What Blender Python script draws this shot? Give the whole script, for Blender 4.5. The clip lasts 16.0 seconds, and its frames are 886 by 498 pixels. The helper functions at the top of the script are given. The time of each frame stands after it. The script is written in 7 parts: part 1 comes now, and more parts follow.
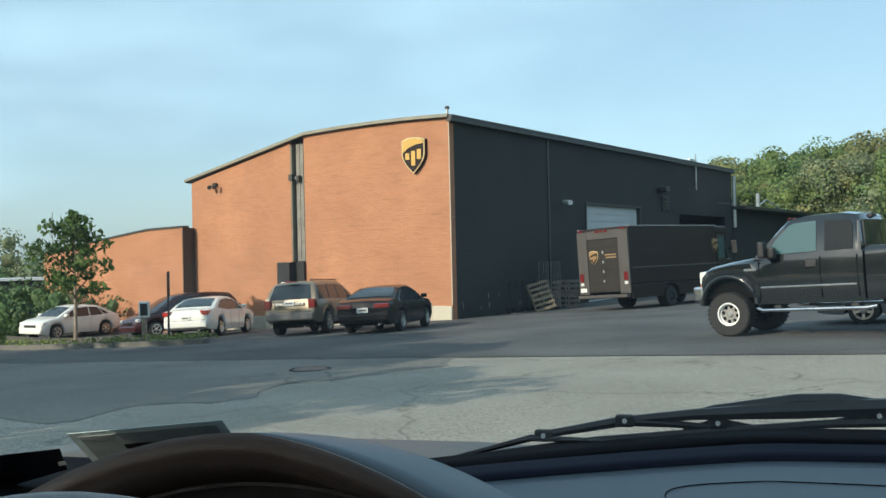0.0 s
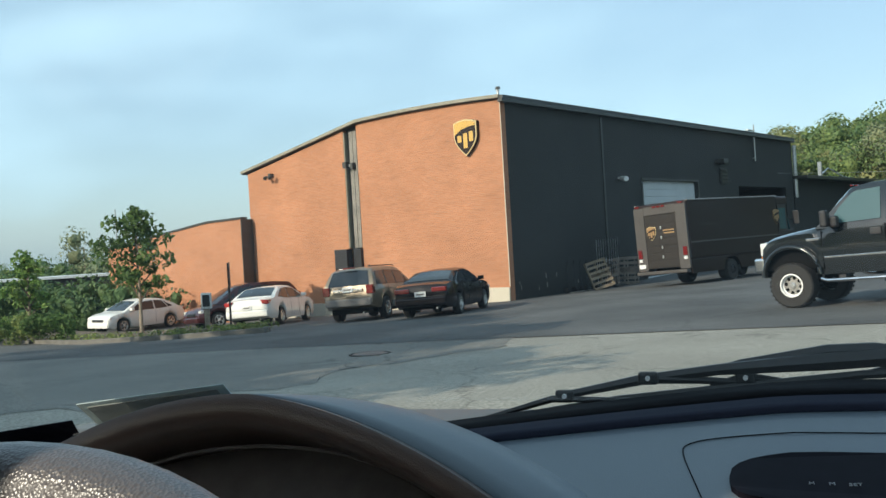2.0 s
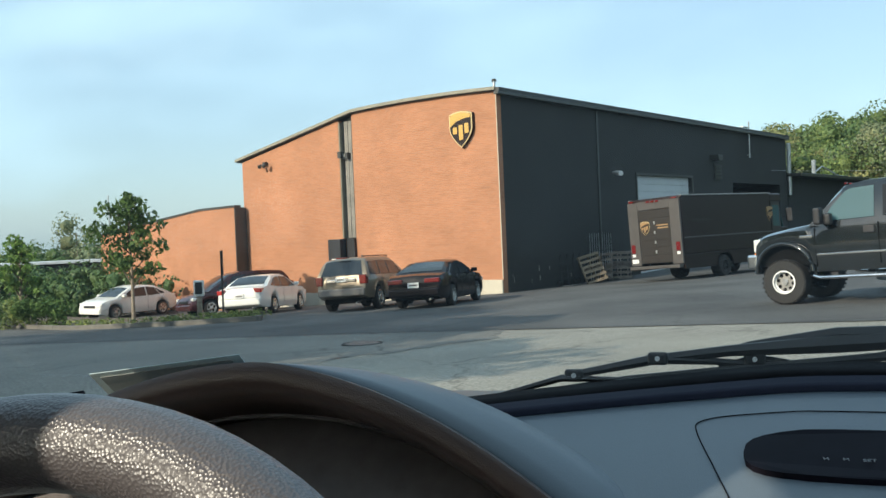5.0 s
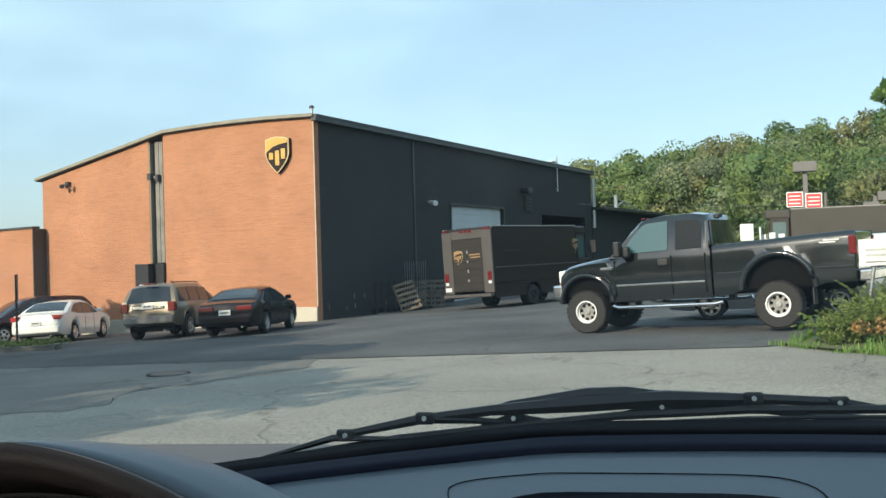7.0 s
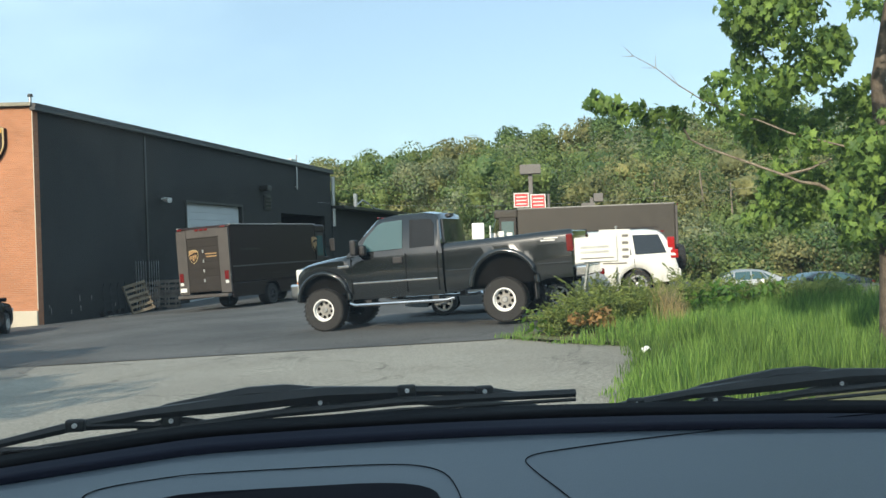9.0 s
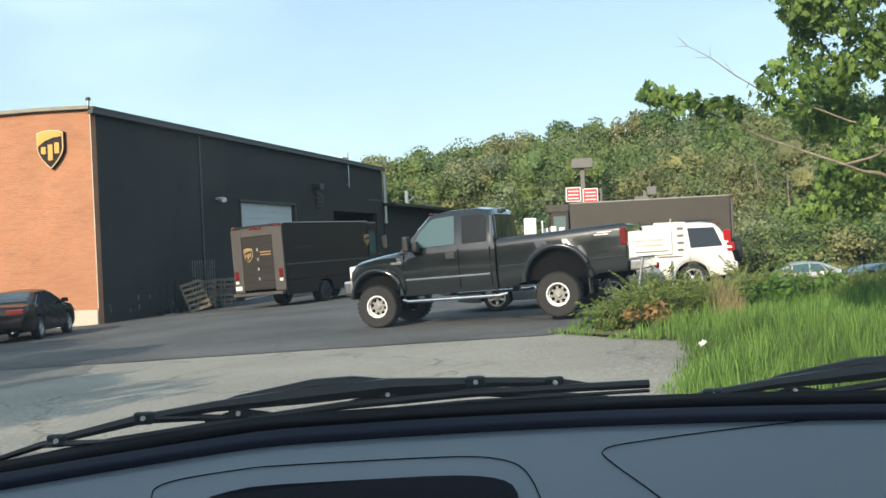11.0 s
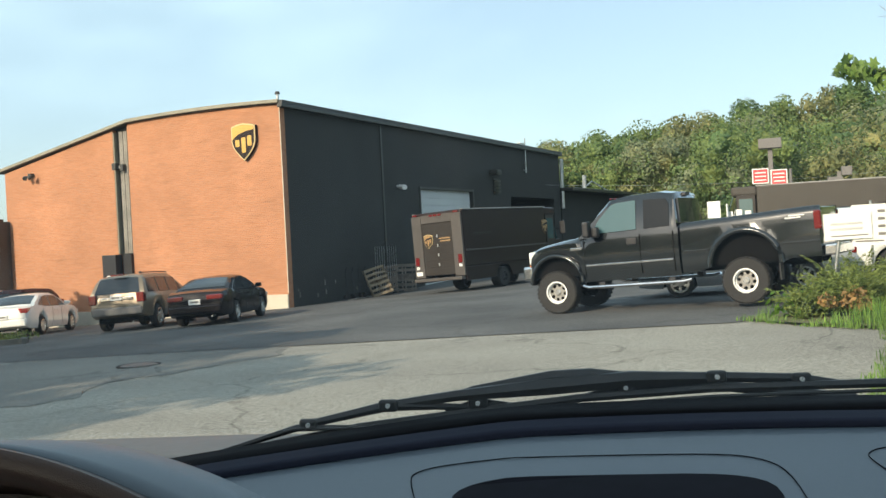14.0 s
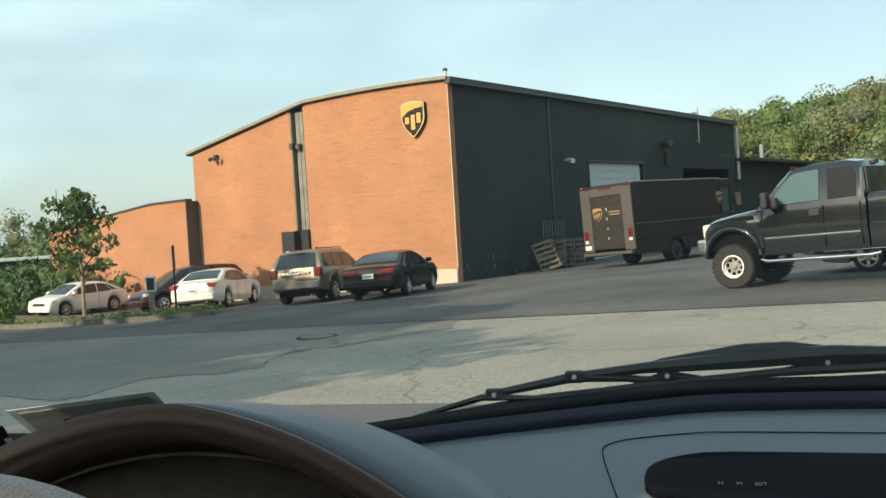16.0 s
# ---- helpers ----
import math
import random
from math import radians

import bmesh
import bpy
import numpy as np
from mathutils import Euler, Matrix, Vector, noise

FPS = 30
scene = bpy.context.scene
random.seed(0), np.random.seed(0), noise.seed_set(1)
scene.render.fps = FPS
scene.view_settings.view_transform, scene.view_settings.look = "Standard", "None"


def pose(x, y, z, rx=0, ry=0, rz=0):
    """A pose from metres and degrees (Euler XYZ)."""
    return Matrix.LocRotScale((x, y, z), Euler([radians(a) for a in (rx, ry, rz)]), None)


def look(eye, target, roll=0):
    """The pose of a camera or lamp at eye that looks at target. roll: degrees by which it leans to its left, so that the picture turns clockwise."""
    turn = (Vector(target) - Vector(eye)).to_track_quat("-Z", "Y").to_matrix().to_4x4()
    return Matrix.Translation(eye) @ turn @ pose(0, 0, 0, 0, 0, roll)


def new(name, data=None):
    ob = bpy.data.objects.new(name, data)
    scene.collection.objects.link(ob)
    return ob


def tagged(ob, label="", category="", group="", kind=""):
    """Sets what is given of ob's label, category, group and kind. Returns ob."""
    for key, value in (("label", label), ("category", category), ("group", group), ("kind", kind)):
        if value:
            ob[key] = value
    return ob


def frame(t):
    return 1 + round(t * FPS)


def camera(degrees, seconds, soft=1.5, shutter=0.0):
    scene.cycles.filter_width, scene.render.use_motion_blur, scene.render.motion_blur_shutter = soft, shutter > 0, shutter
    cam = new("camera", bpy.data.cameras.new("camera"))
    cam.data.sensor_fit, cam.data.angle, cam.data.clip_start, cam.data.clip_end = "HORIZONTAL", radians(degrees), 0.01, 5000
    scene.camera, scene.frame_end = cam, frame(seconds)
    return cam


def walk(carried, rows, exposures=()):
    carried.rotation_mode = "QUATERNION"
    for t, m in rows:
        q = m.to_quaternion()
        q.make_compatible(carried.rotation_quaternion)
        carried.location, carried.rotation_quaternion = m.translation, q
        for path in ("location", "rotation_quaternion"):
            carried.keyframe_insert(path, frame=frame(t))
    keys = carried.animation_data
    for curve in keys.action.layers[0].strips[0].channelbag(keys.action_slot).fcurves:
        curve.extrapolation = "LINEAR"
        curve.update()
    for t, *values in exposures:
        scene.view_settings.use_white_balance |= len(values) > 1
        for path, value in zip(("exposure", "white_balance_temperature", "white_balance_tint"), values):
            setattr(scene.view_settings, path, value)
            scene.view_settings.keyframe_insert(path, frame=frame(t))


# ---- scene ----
cam = camera(49.1, 16.0, soft=1.5)
PATH = [
    (0, (-0.061, -0.039, 1.562), (-0.056, 1.961, 1.582), -1.3),
    (0.5, (-0.038, -0.026, 1.554), (-0.062, 1.974, 1.524), -0.5),
    (1, (-0.036, -0.017, 1.553), (-0.149, 1.98, 1.568), -1.4),
    (1.5, (-0.021, -0.008, 1.541), (-0.175, 1.986, 1.549), -2.7),
    (2, (-0.016, -0.011, 1.536), (-0.13, 1.985, 1.526), -3.4),
    (2.5, (-0.012, -0.01, 1.528), (-0.108, 1.988, 1.489), -4.1),
    (3, (-0.009, -0.009, 1.53), (-0.087, 1.989, 1.49), -4.6),
    (5.5, (-0.039, -0.02, 1.522), (-0.121, 1.978, 1.495), -1.6),
    (6, (-0.027, -0.029, 1.539), (-0.021, 1.97, 1.507), -1.5),
    (6.5, (-0.008, -0.036, 1.555), (0.13, 1.96, 1.562), -1.9),
    (7, (0.008, -0.046, 1.56), (0.285, 1.935, 1.574), -1.6),
    (7.5, (0.036, -0.055, 1.559), (0.485, 1.894, 1.569), -1.4),
    (8, (0.068, -0.06, 1.558), (0.659, 1.851, 1.564), -1.6),
    (8.5, (0.086, -0.059, 1.557), (0.825, 1.8, 1.557), -1.6),
    (8.7, (0.086, -0.079, 1.559), (0.873, 1.76, 1.554), -1.8),
    (10.8, (0.082, -0.057, 1.551), (0.799, 1.81, 1.542), -2.7),
    (11, (0.079, -0.052, 1.551), (0.766, 1.826, 1.542), -2.5),
    (11.5, (0.072, -0.048, 1.553), (0.715, 1.846, 1.544), -2.2),
    (12, (0.06, -0.045, 1.555), (0.667, 1.861, 1.549), -2.1),
    (12.5, (0.049, -0.043, 1.557), (0.609, 1.877, 1.556), -2.1),
    (13, (0.039, -0.039, 1.557), (0.534, 1.899, 1.548), -2.4),
    (13.5, (0.03, -0.037, 1.559), (0.445, 1.919, 1.541), -2.8),
    (14, (0.02, -0.037, 1.561), (0.356, 1.935, 1.539), -2.9),
    (14.5, (0.008, -0.033, 1.563), (0.258, 1.951, 1.536), -3.0),
    (15, (0.001, -0.032, 1.563), (0.163, 1.961, 1.533), -3.0),
    (15.5, (0.002, -0.03, 1.56), (0.073, 1.969, 1.52), -3.4),
    (16, (0.003, -0.028, 1.557), (-0.007, 1.972, 1.502), -3.5),
]
walk(cam, [(t, look(eye, aim, roll)) for t, eye, aim, roll in PATH],
     [(0.0, 0.25, 6200, 2), (1.0, 0.35, 6250, 3), (1.5, 0.29, 6250, 3), (2.2, 0.30, 6250, 4), (3.0, 0.38, 6250, 4), (5.5, 0.39, 6300, 4), (8.5, 0.40, 6400, 5), (11.0, 0.52, 6600, 9), (14.5, 0.50, 6950, 6), (16.0, 0.44, 7250, 4)])

# ---------------------------------------------------------------- light
SUN = Vector((-0.75, -0.66, 0.0)).normalized()
ELEV = radians(25)
sun_dir = Vector((SUN.x * math.cos(ELEV), SUN.y * math.cos(ELEV), math.sin(ELEV)))
sun_data = bpy.data.lights.new("sun", "SUN")
sun_data.energy, sun_data.angle, sun_data.color = 3.9, radians(0.55), (1.0, 0.87, 0.70)
sun = new("sun", sun_data)
sun.matrix_world = look(sun_dir * 60, (0, 0, 0))

world = bpy.data.worlds.new("sky")
scene.world = world
world.use_nodes = True
wn, wl = world.node_tree.nodes, world.node_tree.links
sky = wn.new("ShaderNodeTexSky")
sky.sky_type, sky.sun_disc = "NISHITA", False
sky.sun_elevation, sky.sun_rotation = ELEV, math.atan2(SUN.x, SUN.y)
sky.air_density, sky.dust_density, sky.ozone_density, sky.altitude = 1.0, 1.6, 2.0, 100
wco = wn.new("ShaderNodeTexCoord")
wmap = wn.new("ShaderNodeMapping")
wmap.inputs["Scale"].default_value = (1.3, 1.3, 4.0)
wmap.inputs["Location"].default_value = (0.35, 0.1, 0.0)
wnoise = wn.new("ShaderNodeTexNoise")
wnoise.inputs["Scale"].default_value, wnoise.inputs["Detail"].default_value = 1.6, 7.0
wramp = wn.new("ShaderNodeValToRGB")
wramp.color_ramp.elements[0].position, wramp.color_ramp.elements[0].color = 0.46, (0.35, 0.35, 0.35, 1)
wramp.color_ramp.elements[1].position, wramp.color_ramp.elements[1].color = 0.74, (0.85, 0.85, 0.85, 1)
wmix = wn.new("ShaderNodeMix")
wmix.data_type = "RGBA"
wmix.inputs["B"].default_value = (5.6, 7.7, 8.9, 1)
bg = wn["Background"]
bg.inputs["Strength"].default_value = 0.118
wl.new(wco.outputs["Generated"], wmap.inputs["Vector"])
wl.new(wmap.outputs["Vector"], wnoise.inputs["Vector"])
wl.new(wnoise.outputs["Fac"], wramp.inputs["Fac"])
wl.new(wramp.outputs["Color"], wmix.inputs["Factor"])
wl.new(sky.outputs["Color"], wmix.inputs["A"])
wl.new(wmix.outputs["Result"], bg.inputs["Color"])


# ---------------------------------------------------------------- materials
def surf(name, col, rough=0.6, metal=0.0, var=0.15, scale=3.0, bump=0.15, bscale=60.0, coat=0.0, tint=None, spread=0.0, spec=0.5):
    """A surface with blotches (scale), fine grain (bscale) and relief; tint: the colour of the blotches; spread: per-piece change."""
    m = bpy.data.materials.new(name)
    m.use_nodes = True
    n, l = m.node_tree.nodes, m.node_tree.links
    p = n["Principled BSDF"]
    co = n.new("ShaderNodeTexCoord")
    a = n.new("ShaderNodeTexNoise")
    a.inputs["Scale"].default_value, a.inputs["Detail"].default_value = scale, 6.0
    b = n.new("ShaderNodeTexNoise")
    b.inputs["Scale"].default_value, b.inputs["Detail"].default_value = bscale, 4.0
    l.new(co.outputs["Object"], a.inputs["Vector"])
    l.new(co.outputs["Object"], b.inputs["Vector"])
    ramp = n.new("ShaderNodeValToRGB")
    dark = tint or tuple(c * (1 - 1.6 * var) for c in col)
    ramp.color_ramp.elements[0].position, ramp.color_ramp.elements[0].color = 0.32, (*dark, 1)
    ramp.color_ramp.elements[1].position, ramp.color_ramp.elements[1].color = 0.62, (*col, 1)
    l.new(a.outputs["Fac"], ramp.inputs["Fac"])
    mix = n.new("ShaderNodeMix")
    mix.data_type, mix.blend_type = "RGBA", "OVERLAY"
    mix.inputs["Factor"].default_value = min(1.0, var * 2)
    l.new(ramp.outputs["Color"], mix.inputs["A"])
    l.new(b.outputs["Fac"], mix.inputs["B"])
    out = mix.outputs["Result"]
    if spread:
        oi = n.new("ShaderNodeObjectInfo")
        geo = n.new("ShaderNodeNewGeometry")
        add = n.new("ShaderNodeMath")
        add.operation = "ADD"
        l.new(oi.outputs["Random"], add.inputs[0])
        l.new(geo.outputs["Random Per Island"], add.inputs[1])
        fr = n.new("ShaderNodeMath")
        fr.operation = "FRACT"
        l.new(add.outputs[0], fr.inputs[0])
        mr = n.new("ShaderNodeMapRange")
        mr.inputs["To Min"].default_value, mr.inputs["To Max"].default_value = 1 - spread, 1 + spread
        l.new(fr.outputs[0], mr.inputs["Value"])
        hsv = n.new("ShaderNodeHueSaturation")
        l.new(mr.outputs[0], hsv.inputs["Value"])
        l.new(out, hsv.inputs["Color"])
        out = hsv.outputs["Color"]
    l.new(out, p.inputs["Base Color"])
    p.inputs["Metallic"].default_value = metal
    p.inputs["Coat Weight"].default_value = coat
    p.inputs["Coat Roughness"].default_value = 0.06
    p.inputs["Specular IOR Level"].default_value = spec
    rr = n.new("ShaderNodeMapRange")
    rr.inputs["To Min"].default_value, rr.inputs["To Max"].default_value = max(0.02, rough - 0.12), min(1, rough + 0.1)
    l.new(a.outputs["Fac"], rr.inputs["Value"])
    l.new(rr.outputs[0], p.inputs["Roughness"])
    if bump:
        bn = n.new("ShaderNodeBump")
        bn.inputs["Strength"].default_value, bn.inputs["Distance"].default_value = bump, 0.01
        l.new(b.outputs["Fac"], bn.inputs["Height"])
        l.new(bn.outputs["Normal"], p.inputs["Normal"])
    return m


def leafy(name, col, var=0.35, rough=0.55, through_light=0.35):
    """Leaves: each island a little different, some light passing through."""
    m = bpy.data.materials.new(name)
    m.use_nodes = True
    n, l = m.node_tree.nodes, m.node_tree.links
    p, outn = n["Principled BSDF"], n["Material Output"]
    geo = n.new("ShaderNodeNewGeometry")
    ramp = n.new("ShaderNodeValToRGB")
    e = ramp.color_ramp.elements
    e[0].color = (col[0] * (1 - var) * 0.8, col[1] * (1 - var), col[2] * (1 - var), 1)
    e[1].color = (col[0] * (1 + var * 1.3), col[1] * (1 + var), col[2] * (1 + var * 0.3), 1)
    l.new(geo.outputs["Random Per Island"], ramp.inputs["Fac"])
    co = n.new("ShaderNodeTexCoord")
    a = n.new("ShaderNodeTexNoise")
    a.inputs["Scale"].default_value = 0.35
    l.new(co.outputs["Object"], a.inputs["Vector"])
    hsv = n.new("ShaderNodeHueSaturation")
    mr = n.new("ShaderNodeMapRange")
    mr.inputs["From Min"].default_value, mr.inputs["From Max"].default_value = 0.3, 0.7
    mr.inputs["To Min"].default_value, mr.inputs["To Max"].default_value = 0.65, 1.3
    l.new(a.outputs["Fac"], mr.inputs["Value"])
    l.new(mr.outputs[0], hsv.inputs["Value"])
    l.new(ramp.outputs["Color"], hsv.inputs["Color"])
    l.new(hsv.outputs["Color"], p.inputs["Base Color"])
    p.inputs["Roughness"].default_value = rough
    p.inputs["Specular IOR Level"].default_value = 0.3
    tr = n.new("ShaderNodeBsdfTranslucent")
    l.new(hsv.outputs["Color"], tr.inputs["Color"])
    ms = n.new("ShaderNodeMixShader")
    ms.inputs["Fac"].default_value = through_light
    l.new(p.outputs[0], ms.inputs[1])
    l.new(tr.outputs[0], ms.inputs[2])
    l.new(ms.outputs[0], outn.inputs["Surface"])
    return m


def brickwork(name, col1, col2, mortar, spec=0.3):
    """Running-bond brick, 0.2 by 0.067 m, with worn courses and stains; the wall's plane is object x-z."""
    m = bpy.data.materials.new(name)
    m.use_nodes = True
    n, l = m.node_tree.nodes, m.node_tree.links
    p = n["Principled BSDF"]
    co = n.new("ShaderNodeTexCoord")
    sep = n.new("ShaderNodeSeparateXYZ")
    l.new(co.outputs["Object"], sep.inputs[0])
    add = n.new("ShaderNodeMath")
    l.new(sep.outputs["X"], add.inputs[0])
    l.new(sep.outputs["Y"], add.inputs[1])
    comb = n.new("ShaderNodeCombineXYZ")
    l.new(add.outputs[0], comb.inputs["X"])
    l.new(sep.outputs["Z"], comb.inputs["Y"])
    br = n.new("ShaderNodeTexBrick")
    br.inputs["Scale"].default_value = 1.0
    br.inputs["Brick Width"].default_value, br.inputs["Row Height"].default_value = 0.205, 0.068
    br.inputs["Mortar Size"].default_value, br.inputs["Mortar Smooth"].default_value = 0.007, 0.3
    br.inputs["Color1"].default_value, br.inputs["Color2"].default_value = (*col1, 1), (*col2, 1)
    br.inputs["Mortar"].default_value = (*mortar, 1)
    l.new(comb.outputs[0], br.inputs["Vector"])
    a = n.new("ShaderNodeTexNoise")
    a.inputs["Scale"].default_value, a.inputs["Detail"].default_value = 0.45, 7.0
    l.new(co.outputs["Object"], a.inputs["Vector"])
    st = n.new("ShaderNodeMapping")
    st.inputs["Scale"].default_value = (0.9, 0.9, 9.0)
    l.new(co.outputs["Object"], st.inputs["Vector"])
    b = n.new("ShaderNodeTexNoise")
    b.inputs["Scale"].default_value, b.inputs["Detail"].default_value = 1.1, 6.0
    l.new(st.outputs[0], b.inputs["Vector"])
    m1 = n.new("ShaderNodeMapRange")
    m1.inputs["From Min"].default_value, m1.inputs["From Max"].default_value = 0.3, 0.7
    m1.inputs["To Min"].default_value, m1.inputs["To Max"].default_value = 0.88, 1.10
    l.new(a.outputs["Fac"], m1.inputs["Value"])
    m2 = n.new("ShaderNodeMapRange")
    m2.inputs["From Min"].default_value, m2.inputs["From Max"].default_value = 0.27, 0.46
    m2.inputs["To Min"].default_value, m2.inputs["To Max"].default_value = 0.80, 1.03
    l.new(b.outputs["Fac"], m2.inputs["Value"])
    mu = n.new("ShaderNodeMath")
    mu.operation = "MULTIPLY"
    l.new(m1.outputs[0], mu.inputs[0])
    l.new(m2.outputs[0], mu.inputs[1])
    hsv = n.new("ShaderNodeHueSaturation")
    l.new(mu.outputs[0], hsv.inputs["Value"])
    l.new(br.outputs["Color"], hsv.inputs["Color"])
    l.new(hsv.outputs["Color"], p.inputs["Base Color"])
    p.inputs["Roughness"].default_value = 0.85
    p.inputs["Specular IOR Level"].default_value = spec
    bn = n.new("ShaderNodeBump")
    bn.inputs["Strength"].default_value, bn.inputs["Distance"].default_value = 0.5, 0.008
    inv = n.new("ShaderNodeMath")
    inv.operation = "SUBTRACT"
    inv.inputs[0].default_value = 1.0
    l.new(br.outputs["Fac"], inv.inputs[1])
    l.new(inv.outputs[0], bn.inputs["Height"])
    l.new(bn.outputs["Normal"], p.inputs["Normal"])
    return m


def asphalt(name, col, worn, crack=0.5, grain=1.0):
    """Rolled asphalt: aggregate grain, worn lighter patches and a net of cracks."""
    m = bpy.data.materials.new(name)
    m.use_nodes = True
    n, l = m.node_tree.nodes, m.node_tree.links
    p = n["Principled BSDF"]
    co = n.new("ShaderNodeTexCoord")
    a = n.new("ShaderNodeTexNoise")
    a.inputs["Scale"].default_value, a.inputs["Detail"].default_value = 0.32, 8.0
    g = n.new("ShaderNodeTexNoise")
    g.inputs["Scale"].default_value, g.inputs["Detail"].default_value = 28.0, 5.0
    for t in (a, g):
        l.new(co.outputs["Object"], t.inputs["Vector"])
    ramp = n.new("ShaderNodeValToRGB")
    ramp.color_ramp.elements[0].position, ramp.color_ramp.elements[0].color = 0.35, (*col, 1)
    ramp.color_ramp.elements[1].position, ramp.color_ramp.elements[1].color = 0.65, (*worn, 1)
    l.new(a.outputs["Fac"], ramp.inputs["Fac"])
    mg = n.new("ShaderNodeMapRange")
    mg.inputs["From Min"].default_value, mg.inputs["From Max"].default_value = 0.3, 0.7
    mg.inputs["To Min"].default_value, mg.inputs["To Max"].default_value = 1 - 0.3 * grain, 1 + 0.3 * grain
    l.new(g.outputs["Fac"], mg.inputs["Value"])
    warp = n.new("ShaderNodeVectorMath")
    warp.operation = "ADD"
    wv = n.new("ShaderNodeTexNoise")
    wv.inputs["Scale"].default_value, wv.inputs["Detail"].default_value = 1.2, 4.0
    l.new(co.outputs["Object"], wv.inputs["Vector"])
    l.new(co.outputs["Object"], warp.inputs[0])
    l.new(wv.outputs["Color"], warp.inputs[1])
    v = n.new("ShaderNodeTexVoronoi")
    v.feature = "DISTANCE_TO_EDGE"
    v.inputs["Scale"].default_value = 0.23
    l.new(warp.outputs[0], v.inputs["Vector"])
    mc = n.new("ShaderNodeMapRange")
    mc.inputs["From Min"].default_value, mc.inputs["From Max"].default_value = 0.0, 0.007
    mc.inputs["To Min"].default_value, mc.inputs["To Max"].default_value = 1 - crack, 1.0
    l.new(v.outputs["Distance"], mc.inputs["Value"])
    mu = n.new("ShaderNodeMath")
    mu.operation = "MULTIPLY"
    l.new(mg.outputs[0], mu.inputs[0])
    l.new(mc.outputs[0], mu.inputs[1])
    hsv = n.new("ShaderNodeHueSaturation")
    l.new(mu.outputs[0], hsv.inputs["Value"])
    l.new(ramp.outputs["Color"], hsv.inputs["Color"])
    l.new(hsv.outputs["Color"], p.inputs["Base Color"])
    p.inputs["Roughness"].default_value = 0.9
    p.inputs["Specular IOR Level"].default_value = 0.25
    bn = n.new("ShaderNodeBump")
    bn.inputs["Strength"].default_value, bn.inputs["Distance"].default_value = 0.6, 0.012
    l.new(g.outputs["Fac"], bn.inputs["Height"])
    l.new(bn.outputs["Normal"], p.inputs["Normal"])
    return m


def glazing(name, col=(0.02, 0.025, 0.03), rough=0.04):
    m = surf(name, col, rough=rough, var=0.02, bump=0.0)
    m.node_tree.nodes["Principled BSDF"].inputs["Specular IOR Level"].default_value = 0.7
    return m


def clear_glass(name, gloss=0.04):
    m = bpy.data.materials.new(name)
    m.use_nodes = True
    n, l = m.node_tree.nodes, m.node_tree.links
    t, g, mx = n.new("ShaderNodeBsdfTransparent"), n.new("ShaderNodeBsdfGlossy"), n.new("ShaderNodeMixShader")
    g.inputs["Roughness"].default_value = 0.03
    mx.inputs["Fac"].default_value = gloss
    l.new(t.outputs[0], mx.inputs[1])
    l.new(g.outputs[0], mx.inputs[2])
    # a thin pale film that imitates veiling glare and lifts the blacks
    veil, film = n.new("ShaderNodeBsdfTranslucent"), n.new("ShaderNodeMixShader")
    veil.inputs["Color"].default_value = (0.75, 0.78, 0.80, 1)
    film.inputs["Fac"].default_value = 0.008
    l.new(mx.outputs[0], film.inputs[1])
    l.new(veil.outputs[0], film.inputs[2])
    l.new(film.outputs[0], n["Material Output"].inputs["Surface"])
    return m


